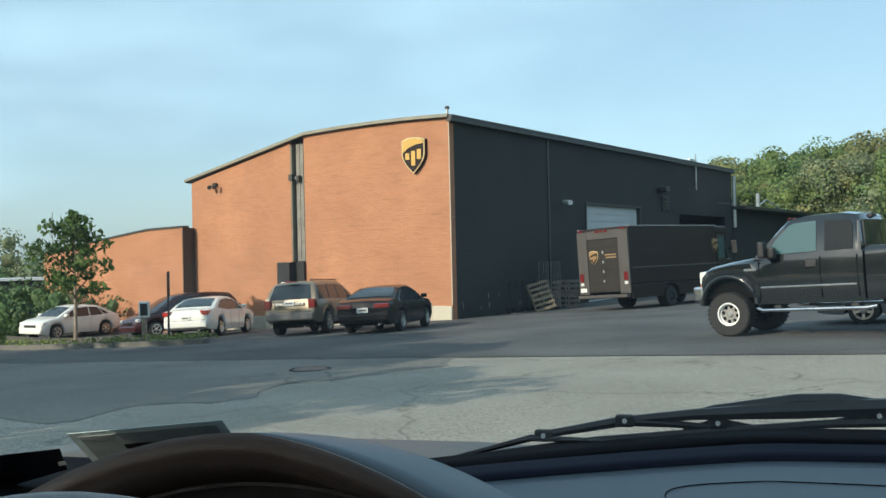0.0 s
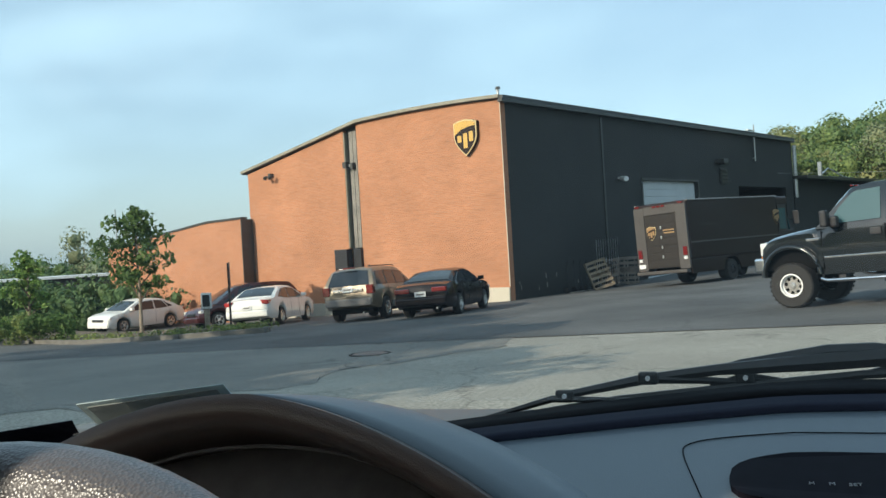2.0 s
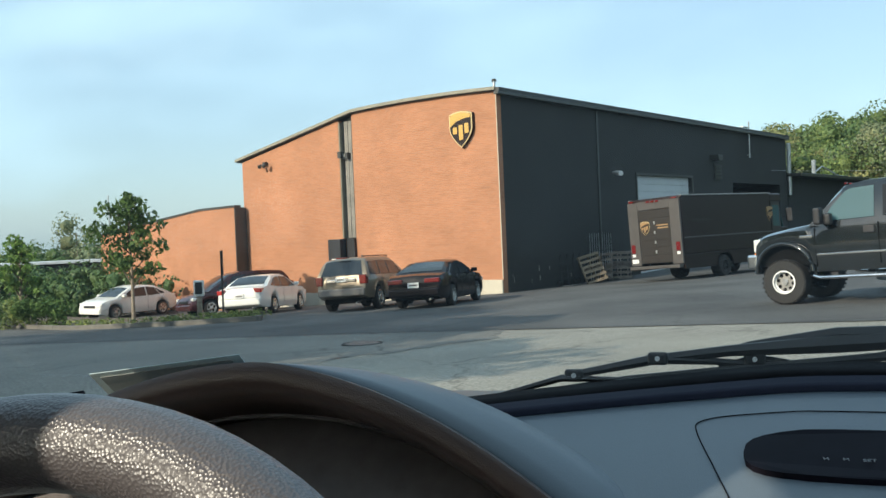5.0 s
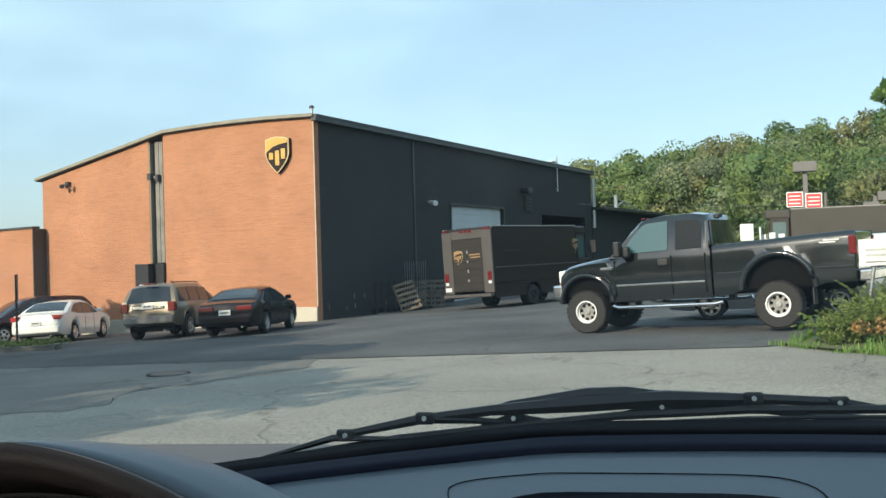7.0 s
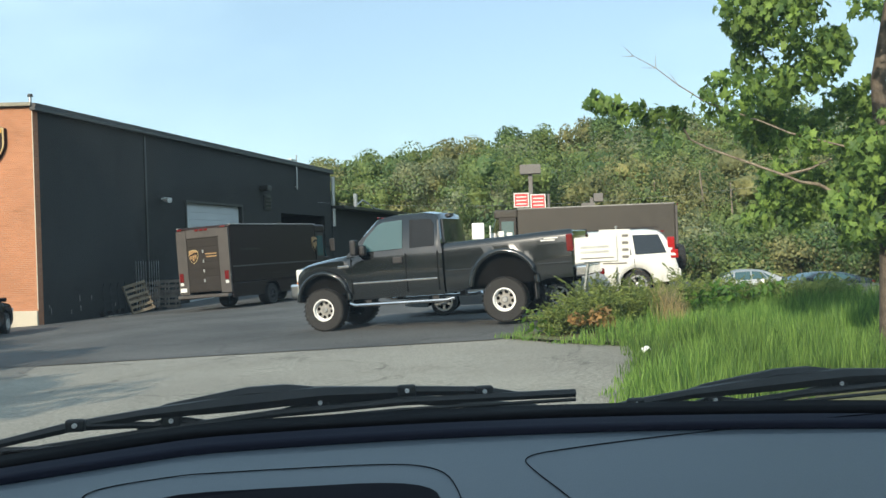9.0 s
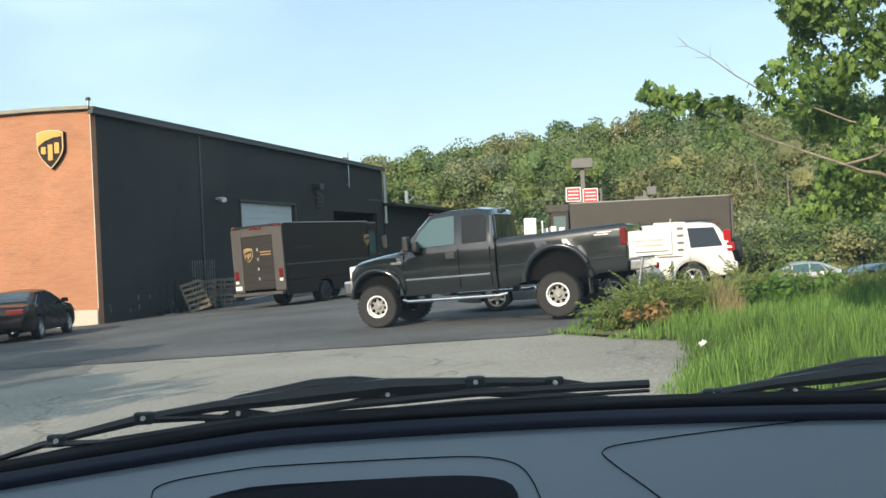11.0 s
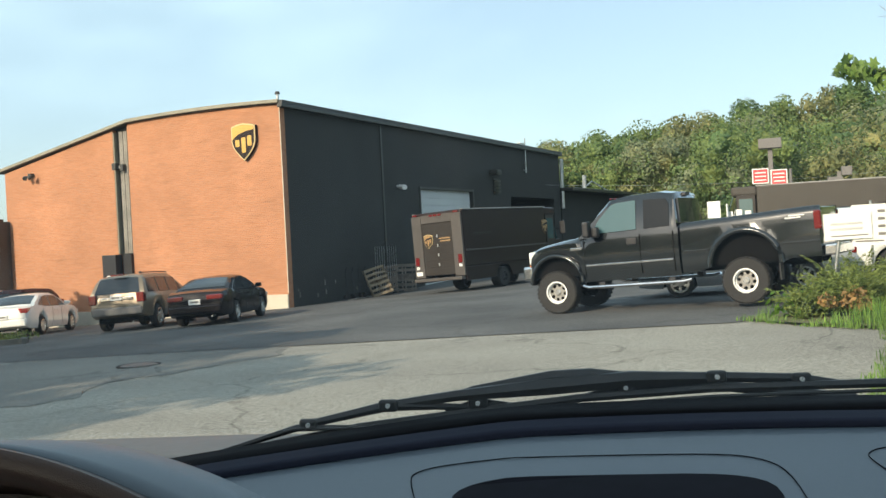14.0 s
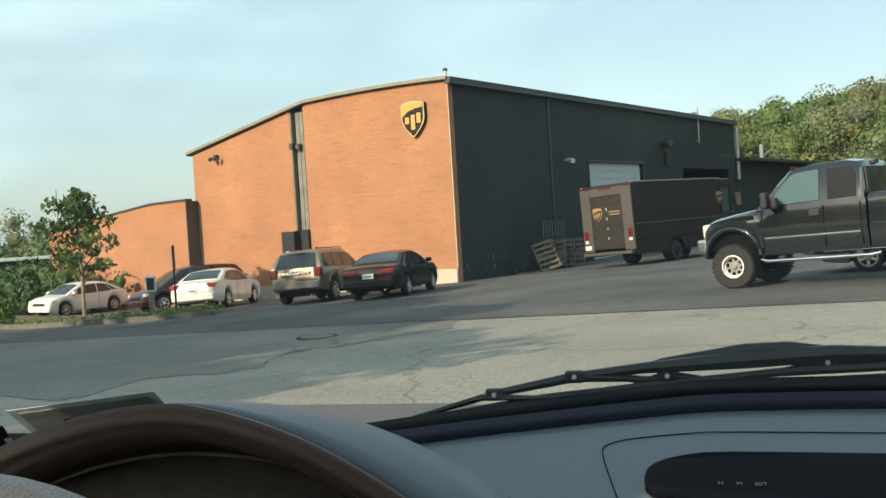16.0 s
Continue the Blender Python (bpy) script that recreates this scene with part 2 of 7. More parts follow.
M = dict(
    brick=brickwork("orange_brick", (0.46, 0.20, 0.10), (0.39, 0.165, 0.08), (0.41, 0.27, 0.19)),
    darkbrick=brickwork("dark_painted_brick", (0.049, 0.049, 0.045), (0.042, 0.042, 0.039), (0.036, 0.036, 0.034), 0.3),
    roof=surf("dark_roof_sheet", (0.06, 0.06, 0.058), 0.6, bump=0.1),
    fascia=surf("olive_grey_fascia", (0.27, 0.25, 0.19), 0.55, var=0.12, scale=2),
    darktrim=surf("dark_metal_trim", (0.045, 0.045, 0.04), 0.45, var=0.1),
    concrete=surf("painted_concrete", (0.55, 0.50, 0.40), 0.85, var=0.14, scale=1.2, bscale=30),
    kerbstone=surf("kerb_concrete", (0.17, 0.16, 0.14), 0.9, var=0.2, scale=2, bscale=25),
    # weathered grey, darkened to include the shade of the tall recess
    corrug=surf("weathered_shade_toned_grey", (0.25, 0.23, 0.195), 0.6, var=0.2, scale=1.5, bscale=20),
    rollup=surf("off_white_roller_door", (0.62, 0.64, 0.64), 0.5, var=0.08, scale=1.2),
    black=surf("black_plastic", (0.018, 0.018, 0.02), 0.5, var=0.1),
    hole=surf("dark_interior", (0.02, 0.018, 0.016), 0.9, var=0.1),
    old=asphalt("old_pale_asphalt", (0.248, 0.236, 0.203), (0.318, 0.304, 0.260), 0.42, 1.35),
    newer=asphalt("dark_asphalt", (0.078, 0.079, 0.078), (0.125, 0.125, 0.121), 0.45, 1.2),
    soil=surf("dry_soil", (0.14, 0.11, 0.075), 0.95, var=0.25, scale=1.5, bscale=30, bump=0.4),
    turf=surf("turf", (0.15, 0.16, 0.065), 0.95, var=0.3, scale=0.7, bscale=18, bump=0.4, tint=(0.11, 0.10, 0.05)),
    far=surf("far_ground", (0.05, 0.07, 0.03), 0.95, var=0.3, scale=0.1, bscale=2),
    white=surf("white_paint", (0.8, 0.8, 0.78), 0.35, var=0.03, bump=0.02),
    offwhite=surf("off_white_board", (0.75, 0.75, 0.72), 0.5, var=0.06),
    galv=surf("galvanised_steel", (0.5, 0.51, 0.5), 0.4, metal=0.8, var=0.12, scale=8),
    gold=surf("amber_yellow", (0.60, 0.36, 0.08), 0.4, var=0.04, bump=0.0),
    paleyellow=surf("pale_gold_edge", (0.62, 0.48, 0.24), 0.35, var=0.04, bump=0.0),
    brown=surf("dark_brown_enamel", (0.024, 0.015, 0.013), 0.36, var=0.06, bump=0.02, coat=0.05, spec=0.2),
    browngrey=surf("grey_brown_panel", (0.074, 0.066, 0.060), 0.5, var=0.1, bump=0.03),
    browndoor=surf("dark_brown_shutter", (0.030, 0.025, 0.021), 0.5, var=0.1, bump=0.05, spec=0.3),
    redlens=surf("red_lens", (0.144, 0.006, 0.006), 0.15, var=0.1, scale=20, bump=0.0, coat=0.6),
    amber=surf("amber_lens", (0.7, 0.22, 0.03), 0.15, var=0.08, bump=0.0, coat=0.5),
    lens=surf("clear_lens", (0.75, 0.75, 0.72), 0.12, var=0.1, scale=25, bump=0.0, coat=0.8),
    chrome=surf("chrome", (0.75, 0.75, 0.75), 0.14, metal=1.0, var=0.05, bump=0.0),
    alloy=surf("alloy", (0.62, 0.62, 0.6), 0.28, metal=0.7, var=0.08, bump=0.0),
    tyre=surf("tyre_rubber", (0.022, 0.021, 0.020), 0.8, var=0.15, scale=6, bscale=90, bump=0.3),
    # near-black that carries the shade of hollows and undersides, also for running gear
    shade_black=surf("wheel_well", (0.008, 0.008, 0.008), 0.95, var=0.1, bump=0.0, spec=0.05),
    glass=glazing("tinted_glass"),
    # near-black, weakly mirroring: imitates a pane that reflects dark trees
    darkglass=surf("dark_reflection_glass", (0.012, 0.014, 0.016), 0.08, var=0.02, bump=0.0, spec=0.25),
    brightlens=surf("bright_red_lens", (0.42, 0.014, 0.014), 0.15, var=0.1, scale=20, bump=0.0, coat=0.5),
    dullgold=surf("dull_gold_print", (0.34, 0.21, 0.09), 0.5, var=0.06, bump=0.0),
    # pale grey for the trucks' painted roof highlight and the pickup's wheel discs
    highlight_disc=surf("pale_highlight_and_disc_grey", (0.30, 0.29, 0.27), 0.4, var=0.12, bump=0.02),
    # pale teal reflection put into the glass colour
    paleglass=glazing("painted_reflection_glass", (0.05, 0.105, 0.115)),
    cladding=surf("grey_cladding", (0.16, 0.15, 0.14), 0.55, var=0.08),
    redsign=surf("red_sign", (0.62, 0.06, 0.06), 0.5, var=0.05),
    # tan wood darkened so its colour holds the shade by the wall
    pallet=surf("shade_toned_pallet_wood", (0.30, 0.24, 0.165), 0.8, var=0.2, scale=6, bscale=50, spread=0.2),
    greywood=surf("weathered_wood", (0.27, 0.23, 0.19), 0.85, var=0.2, scale=6, bscale=50, spread=0.2),
    bark=surf("bark", (0.13, 0.105, 0.08), 0.95, var=0.3, scale=8, bscale=40, bump=0.6),
    palebark=surf("pale_bark", (0.30, 0.25, 0.19), 0.95, var=0.3, scale=8, bscale=40, bump=0.5),
    leaf=leafy("maple_leaf", (0.175, 0.285, 0.085), var=0.5, through_light=0.4),
    leaf2=leafy("street_tree_leaf", (0.105, 0.175, 0.055), var=0.45, through_light=0.4),
    woods=leafy("woods_leaf", (0.150, 0.205, 0.075), var=0.3, through_light=0.25),
    woods_olive=leafy("woods_olive_leaf", (0.21, 0.215, 0.10), var=0.28, through_light=0.25),
    woods_deep=leafy("woods_deep_leaf", (0.085, 0.140, 0.056), var=0.32, through_light=0.22),
    woods_grey=leafy("woods_grey_leaf", (0.21, 0.235, 0.14), var=0.25, through_light=0.28),
    shrub=leafy("juniper", (0.185, 0.235, 0.08), var=0.45),
    vine=leafy("broad_weed_leaf", (0.10, 0.20, 0.035), var=0.3),
    grass=leafy("grass_blade", (0.150, 0.265, 0.072), var=0.5),
    straw=leafy("dry_straw", (0.34, 0.28, 0.17), var=0.35),
    rust=leafy("dead_leaf", (0.30, 0.19, 0.09), var=0.4),
)


# ---------------------------------------------------------------- mesh helpers
def part(name, bm, material, parent=None, label="", smooth=None, bevel=0.0, segs=2):
    """Links a bmesh as one mesh object under a thing or a part."""
    me = bpy.data.meshes.new(name)
    bmesh.ops.recalc_face_normals(bm, faces=bm.faces)
    bm.to_mesh(me)
    bm.free()
    if material is not None:
        me.materials.append(material)
    ob = new(name, me)
    if parent is not None:
        ob.parent = parent
    if label:
        tagged(ob, label)
    if bevel:
        b = ob.modifiers.new("bevel", "BEVEL")
        b.width, b.segments, b.limit_method, b.angle_limit = bevel, segs, "ANGLE", radians(32)
    if smooth:
        me.shade_smooth()
        me.set_sharp_from_angle(angle=radians(smooth))
    return ob


def thing(name, m, label, category, group="", kind=""):
    ob = new(name)
    ob.empty_display_size = 0.2
    ob.matrix_world = m
    return tagged(ob, label, category, group, kind)


def box(bm, lo, hi, m=None):
    r = bmesh.ops.create_cube(bm, size=1.0)
    c = [(lo[i] + hi[i]) / 2 for i in range(3)]
    s = [abs(hi[i] - lo[i]) for i in range(3)]
    for v in r["verts"]:
        v.co = Vector((v.co.x * s[0] + c[0], v.co.y * s[1] + c[1], v.co.z * s[2] + c[2]))
        if m is not None:
            v.co = m @ v.co
    return r["verts"]


def boxes(*pairs, m=None):
    bm = bmesh.new()
    for lo, hi in pairs:
        box(bm, lo, hi, m)
    return bm


def tube(bm, pts, radii, seg=8, caps=True):
    """A tube through points, with a radius at each."""
    pts = [Vector(p) for p in pts]
    if not hasattr(radii, "__len__"):
        radii = [radii] * len(pts)
    rings = []
    for i, p in enumerate(pts):
        d = (pts[min(i + 1, len(pts) - 1)] - pts[max(i - 1, 0)]).normalized()
        up = Vector((0, 0, 1)) if abs(d.z) < 0.95 else Vector((1, 0, 0))
        a = d.cross(up).normalized()
        b = a.cross(d)
        rings.append([bm.verts.new(p + radii[i] * (a * math.cos(k * math.tau / seg) + b * math.sin(k * math.tau / seg))) for k in range(seg)])
    for r0, r1 in zip(rings, rings[1:]):
        for k in range(seg):
            bm.faces.new((r0[k], r0[(k + 1) % seg], r1[(k + 1) % seg], r1[k]))
    if caps:
        bm.faces.new(rings[0][::-1])
        bm.faces.new(rings[-1])
    return bm


def lathe(bm, prof, seg=24, axis="y", centre=(0, 0, 0)):
    """A turned shape: prof is (radius, along) pairs; closed if it ends where it began."""
    rings = []
    for r, a in prof:
        ring = []
        for k in range(seg):
            c, s = r * math.cos(k * math.tau / seg), r * math.sin(k * math.tau / seg)
            co = {"y": (c, a, s), "z": (c, s, a), "x": (a, c, s)}[axis]
            ring.append(bm.verts.new(Vector(co) + Vector(centre)))
        rings.append(ring)
    for r0, r1 in zip(rings, rings[1:]):
        for k in range(seg):
            bm.faces.new((r0[k], r0[(k + 1) % seg], r1[(k + 1) % seg], r1[k]))
    return rings


def slab(bm, poly, y0, y1, axis="y"):
    """A flat polygon (a, z) given thickness along one axis."""
    def at(a, b, t):
        return {"y": (a, t, b), "x": (t, a, b), "z": (a, b, t)}[axis]
    v0 = [bm.verts.new(at(a, b, y0)) for a, b in poly]
    v1 = [bm.verts.new(at(a, b, y1)) for a, b in poly]
    n = len(poly)
    bm.faces.new(v0)
    bm.faces.new(v1[::-1])
    for i in range(n):
        bm.faces.new((v0[i], v1[i], v1[(i + 1) % n], v0[(i + 1) % n]))
    return bm


def raw(name, verts, faces, material, smooth=False):
    me = bpy.data.meshes.new(name)
    me.from_pydata(verts, [], faces)
    me.materials.append(material)
    if smooth:
        me.shade_smooth()
    return new(name, me)


# ---------------------------------------------------------------- the lie of the land
def level(x, y):
    """Height of the paved ground: it falls to the far left and is nearly flat at the right."""
    a, b = min(max(x, -14.0), 16.0), min(max(y, -5.0), 43.0)
    dip = min(max((x - 22.0) / 9.0, 0.0), 1.0) if y > 20 else 0.0
    return 0.054 + 0.0112 * a - 0.0120 * b + 0.01533 * a * b / 20 - 0.01185 * b * b / 40 - 1.3 * dip * dip * (3 - 2 * dip)


def land(x, y):
    """The land all round, with the wooded hill behind the yard."""
    z = level(x, y)
    d = math.hypot(x, y)
    a = math.degrees(math.atan2(x, y))
    if d > 62:
        k = min(1.0, (d - 62) / 110)
        k = k * k * (3 - 2 * k)
        w = min(1.0, max(0.0, (a + 2) / 34)) if a < 120 else max(0.0, 1 - (a - 120) / 40)
        z += k * (1.0 + 13.0 * w)
    return z


def sheet(name, near, far, nu, nv, dz, material, label, kind="structure"):
    """A sheet on the land between two lines of points."""
    def along(line, t):
        t *= len(line) - 1
        i = min(int(t), len(line) - 2)
        p, q = line[i], line[i + 1]
        return p[0] + (q[0] - p[0]) * (t - i), p[1] + (q[1] - p[1]) * (t - i)
    verts, faces = [], []
    for j in range(nv + 1):
        for i in range(nu + 1):
            a, b = along(near, i / nu), along(far, i / nu)
            x, y = a[0] + (b[0] - a[0]) * j / nv, a[1] + (b[1] - a[1]) * j / nv
            verts.append((x, y, level(x, y) + dz))
    for j in range(nv):
        for i in range(nu):
            k = j * (nu + 1) + i
            faces.append((k, k + 1, k + nu + 2, k + nu + 1))
    ob = raw(name, verts, faces, material, True)
    return tagged(ob, label, name, kind=kind)


def ground():
    verts, faces = [], []
    rings = [0, 6, 12, 18, 24, 30, 36, 42, 48, 54, 60, 66, 74, 84, 96, 110, 126, 145, 170, 210, 300, 600, 1500, 4000]
    n = 96
    verts.append((0, 0, level(0, 0) - 0.12))
    for r in rings[1:]:
        for k in range(n):
            x, y = r * math.sin(k * math.tau / n), r * math.cos(k * math.tau / n)
            verts.append((x, y, land(x, y) - 0.12))
    for k in range(n):
        faces.append((0, 1 + (k + 1) % n, 1 + k))
    for j in range(len(rings) - 2):
        o = 1 + j * n
        for k in range(n):
            faces.append((o + k, o + (k + 1) % n, o + n + (k + 1) % n, o + n + k))
    tagged(raw("ground", verts, faces, M["far"], True), "green and brown land rising to a wooded hill", "ground", kind="structure")


ground()
sheet("road", [(-60, -14), (40, -14)], [(-60, 47), (40, 4)], 60, 40, 0.0, M["old"], "old sun-bleached asphalt with cracks and patches")
sheet("pavement", [(-60, 46), (-24, 29), (-8, 21.5), (0, 17.7), (3.4, 16.1), (7.1, 14.4), (9.0, 15.0), (14, 17.5), (45, 24)],
      [(-60, 75), (-24, 66), (-8, 62), (0, 62), (6, 64), (12, 70), (22, 74), (36, 70), (60, 50)], 64, 30, 0.012, M["newer"], "dark newer asphalt of the loading yard")

# asphalt tone darkened to deepen the tree shade at the left
M["mid"] = asphalt("shade_toned_asphalt", (0.165, 0.161, 0.146), (0.222, 0.215, 0.190), 0.5, 1.35)
# tree shade put into the strip's colour; its front edge follows a rough line and frays along the sun-bleached asphalt
EDGE_LINE = [(-60, 30), (-24, 19.5), (-12, 13.6), (-7.5, 11.2), (-4.6, 11.5), (-2.9, 13.0), (-1.2, 15.4), (0.0, 16.6)]
frayed = [EDGE_LINE[0]]
for (ax, ay), (bx, by) in zip(EDGE_LINE[1:], EDGE_LINE[2:]):
    for k in range(14):
        x, y = ax + (bx - ax) * k / 14, ay + (by - ay) * k / 14
        frayed.append((x + 0.9 * noise.noise((x * 0.8, y * 0.8, 5.0)), y + 1.3 * noise.noise((x * 0.9, y * 0.9, 9.0)) + 0.5 * noise.noise((x * 4, y * 4, 2.0))))
frayed.append(EDGE_LINE[-1])
sheet("road_patch", frayed, [(-60, 48), (-24, 31), (-12, 24), (-8, 22), (-5, 20.6), (-3, 19.6), (-1, 18.7), (0.2, 18.1)], 172, 10, 0.006, M["mid"], "strip of worn asphalt with tree shade put into its colour")


# ---------------------------------------------------------------- warehouse
CX, CY = 0.36, 36.96
B = pose(CX, CY, 0, 0, 0, -34.8)


def lv(u, v):
    p = B @ Vector((u, v, 0))
    return level(p.x, p.y)


def text_mesh(body, size, m, material, parent, name="lettering", depth=0.01, label=""):
    cu = bpy.data.curves.new(name, "FONT")
    cu.body, cu.size, cu.extrude, cu.align_x, cu.align_y = body, size, depth, "CENTER", "CENTER"
    cu.resolution_u = 3
    tmp = bpy.data.objects.new(name + "_outline", cu)
    scene.collection.objects.link(tmp)
    me = bpy.data.meshes.new_from_object(tmp.evaluated_get(bpy.context.evaluated_depsgraph_get()))
    bpy.data.objects.remove(tmp)
    bpy.data.curves.remove(cu)
    me.materials.clear()
    me.materials.append(material)
    ob = new(name, me)
    ob.parent, ob.matrix_local = parent, m
    if label:
        tagged(ob, label)
    return ob


def shield_outline(w, h, grow=0.0):
    """The outline of a crest: a low-peaked top, straight flanks, a rounded point below."""
    w, h = w + grow, h + grow
    pts = [(-w / 2, h * 0.42), (-w * 0.28, h * 0.475), (0, h * 0.5), (w * 0.28, h * 0.475), (w / 2, h * 0.42)]
    for k in range(0, 7):
        t = k / 6
        pts.append((w / 2 * (1 - t ** 2.2), h * 0.42 - h * 0.42 * 0.9 - (h * 0.545) * t ** 1.25 + 0.0))
    for k in range(5, -1, -1):
        t = k / 6
        pts.append((-w / 2 * (1 - t ** 2.2), h * 0.42 - h * 0.42 * 0.9 - (h * 0.545) * t ** 1.25))
    return pts


def crest(parent, w, h, depth, m, mats):
    """A plain crest in the firm's colours: rim, field, curved upper band and one pale bar for its mark."""
    bm = slab(bmesh.new(), shield_outline(w, h), 0, depth)
    rim = part("crest_rim", bm, mats[0], parent)
    rim.matrix_local = m
    bm = slab(bmesh.new(), shield_outline(w, h, -0.09 * w), -0.012, depth * 0.5)
    part("crest_field", bm, mats[1], rim, "dark brown field")
    top = [(-w * 0.45, h * 0.385), (-w * 0.25, h * 0.44), (0, h * 0.462), (w * 0.25, h * 0.44), (w * 0.45, h * 0.385), (w * 0.45, h * 0.31),
           (w * 0.15, h * 0.29), (-w * 0.18, h * 0.22), (-w * 0.45, h * 0.08)]
    part("crest_band", slab(bmesh.new(), top, -0.024, depth * 0.4), mats[2], rim, "amber curved band")
    marks = bmesh.new()
    # the mark: three plain upright blocks of unequal height
    for cx, lo, hi in ((-0.25, -0.13, 0.08), (0.01, -0.30, 0.13), (0.26, -0.13, 0.17)):
        box(marks, (w * (cx - 0.105), -0.024, h * lo), (w * (cx + 0.105), depth * 0.4, h * hi))
    part("crest_mark", marks, mats[2], rim, "amber raised blocks", bevel=w * 0.07, segs=3)
    return rim


def warehouse():
    w = thing("warehouse", B, "orange brick warehouse with dark-painted side wall and low-pitched roof", "building")
    L, D = 14.6, 33.2
    # front wall in three pieces, leaving the recess of the tall strip
    def top(x):
        return 6.92 - 0.03 * (-x) / 7.35 + 0.085 * (1 - (x / 3.675 + 1) ** 2) if x > -7.35 else 6.89 - 1.54 * (-x - 7.35) / 7.25
    zb = -2.2
    def piece(a, b, z0):
        poly = [(a, z0), (b, z0), (b, top(b))]
        for k in range(1, 8):
            x = -7.35 * k / 7
            if a < x < b:
                poly.append((x, top(x)))
        poly.append((a, top(a)))
        return slab(bmesh.new(), poly, 0.0, 0.3)
    part("front_wall", piece(-7.5, 0.0, zb), M["brick"], w, "sunlit orange brick")
    part("front_wall", piece(-L, -8.3, zb), M["brick"], w, "sunlit orange brick")
    # side wall with two yard openings
    d0, d1, e0, e1 = 11.55, 17.95, 23.75, 31.8
    zt = 6.92
    for y0, y1, z0 in ((0.3, d0, zb), (d0, d1, 4.0), (d1, e0, zb), (e0, e1, 3.85), (e1, D, zb)):
        part("side_wall", boxes(((-0.3, y0, z0), (0, y1, zt))), M["darkbrick"], w, "dark grey-brown painted masonry in shade")
    part("back_wall", boxes(((-L, D - 0.3, zb), (-0.3, D, 5.3))), M["darkbrick"], w)
    part("left_wall", boxes(((-L, 0.3, zb), (-L + 0.3, D - 0.3, 5.3))), M["brick"], w)
    # roof in two slopes
    bm = slab(bmesh.new(), [(0.22, 6.93), (0.22, 7.05), (-2.4, 7.11), (-4.9, 7.10), (-7.35, 7.02), (-L - 0.25, 5.48), (-L - 0.25, 5.36), (-7.35, 6.9), (-4.9, 6.98), (-2.4, 6.99)], -0.12, D + 0.1)
    part("roof", bm, M["roof"], w)
    # fascia along the front roofline
    ks = [-7.35 * k / 7 for k in range(8)]
    f = slab(bmesh.new(), [(0.06, 6.95), (0.06, 7.08)] + [(x, top(x) + 0.165) for x in ks[1:]] + [(x, top(x) + 0.03) for x in ks[:0:-1]], -0.2, -0.06)
    part("fascia", f, M["fascia"], w, "olive-grey metal roof edge", bevel=0.015)
    f = slab(bmesh.new(), [(-7.354, 6.92), (-7.354, 7.06), (-L - 0.3, 5.52), (-L - 0.3, 5.39)], -0.2, -0.06)
    part("fascia", f, M["fascia"], w, bevel=0.015)
    part("gutter", boxes(((0.02, -0.2, 6.78), (0.24, D + 0.1, 6.92))), M["darktrim"], w, "dark gutter along the eave", bevel=0.02)
    part("corner_trim", boxes(((-0.028, -0.012, -0.2), (0.008, -0.002, 6.8))), M["concrete"], w, "pale edge strip at the corner")
    # stepped concrete base
    x = 0.0
    tops = [(-2.6, -0.25), (-5.2, -0.38), (-7.5, -0.50), (-9.9, -0.64), (-12.2, -0.78), (-14.6, -0.90)]
    for xe, z in tops:
        part("base_course", boxes(((xe + 0.005, -0.08, zb), (x - 0.005, -0.004, z))), M["concrete"], w, "pale painted concrete footing", bevel=0.015)
        x = xe
    # tall recessed strip with ribbed sheet
    part("recess_back", boxes(((-8.3, 0.24, 0.0), (-7.5, 0.3, 6.95))), M["darktrim"], w)
    for k in range(5):
        a = -8.06 + k * 0.11
        part("slat", boxes(((a, 0.12 - 0.012 * (k % 2), 1.6), (a + 0.095, 0.2, 6.62))), M["corrug"], w, bevel=0.008)
    part("recess_edge", boxes(((-8.3, 0.02, 1.6), (-8.24, 0.24, 6.6))), M["fascia"], w)
    lamp = part("wall_lamp", boxes(((-8.24, -0.2, 5.04), (-8.04, 0.05, 5.32))), M["darktrim"], w, "dark box lamp beside the strip", bevel=0.02)
    part("lamp_bracket", boxes(((-8.04, -0.02, 5.1), (-7.95, 0.12, 5.22))), M["galv"], lamp)
    lamp = part("wall_lamp", boxes(((-7.90, -0.1, 4.98), (-7.74, 0.12, 5.26))), M["darktrim"], w, bevel=0.02)
    # entrance porch: dark leaf and frame
    door = part("entrance_door", boxes(((-8.72, -0.5, zb), (-8.0, -0.12, 1.56))), M["black"], w, "black entrance enclosure", bevel=0.01)
    part("door_panel", boxes(((-7.95, -0.14, zb), (-7.5, 0.1, 1.56))), M["black"], door)
    part("notice", boxes(((-8.5, -0.516, 0.66), (-8.2, -0.503, 0.74))), M["offwhite"], door, "small pale notice")
    part("tap", boxes(((-7.22, -0.06, 0.6), (-7.14, -0.002, 0.85))), M["darktrim"], w)
    # twin floodlight near the left eave
    fl = part("floodlight", boxes(((-12.99, -0.2, 5.12), (-12.83, -0.002, 5.25))), M["darktrim"], w, "dark twin floodlight on the brick")
    for s, c in ((-1, -13.08), (1, -12.72)):
        bm = bmesh.new()
        lathe(bm, [(0.001, -0.18), (0.085, -0.18), (0.10, -0.15), (0.05, 0.04), (0.001, 0.05)], 14, "y")
        h = part("lamp_head", bm, M["darktrim"], fl, smooth=40)
        h.matrix_local = pose(c + 0.04, -0.26, 5.1, 28, 0, -24 * s)
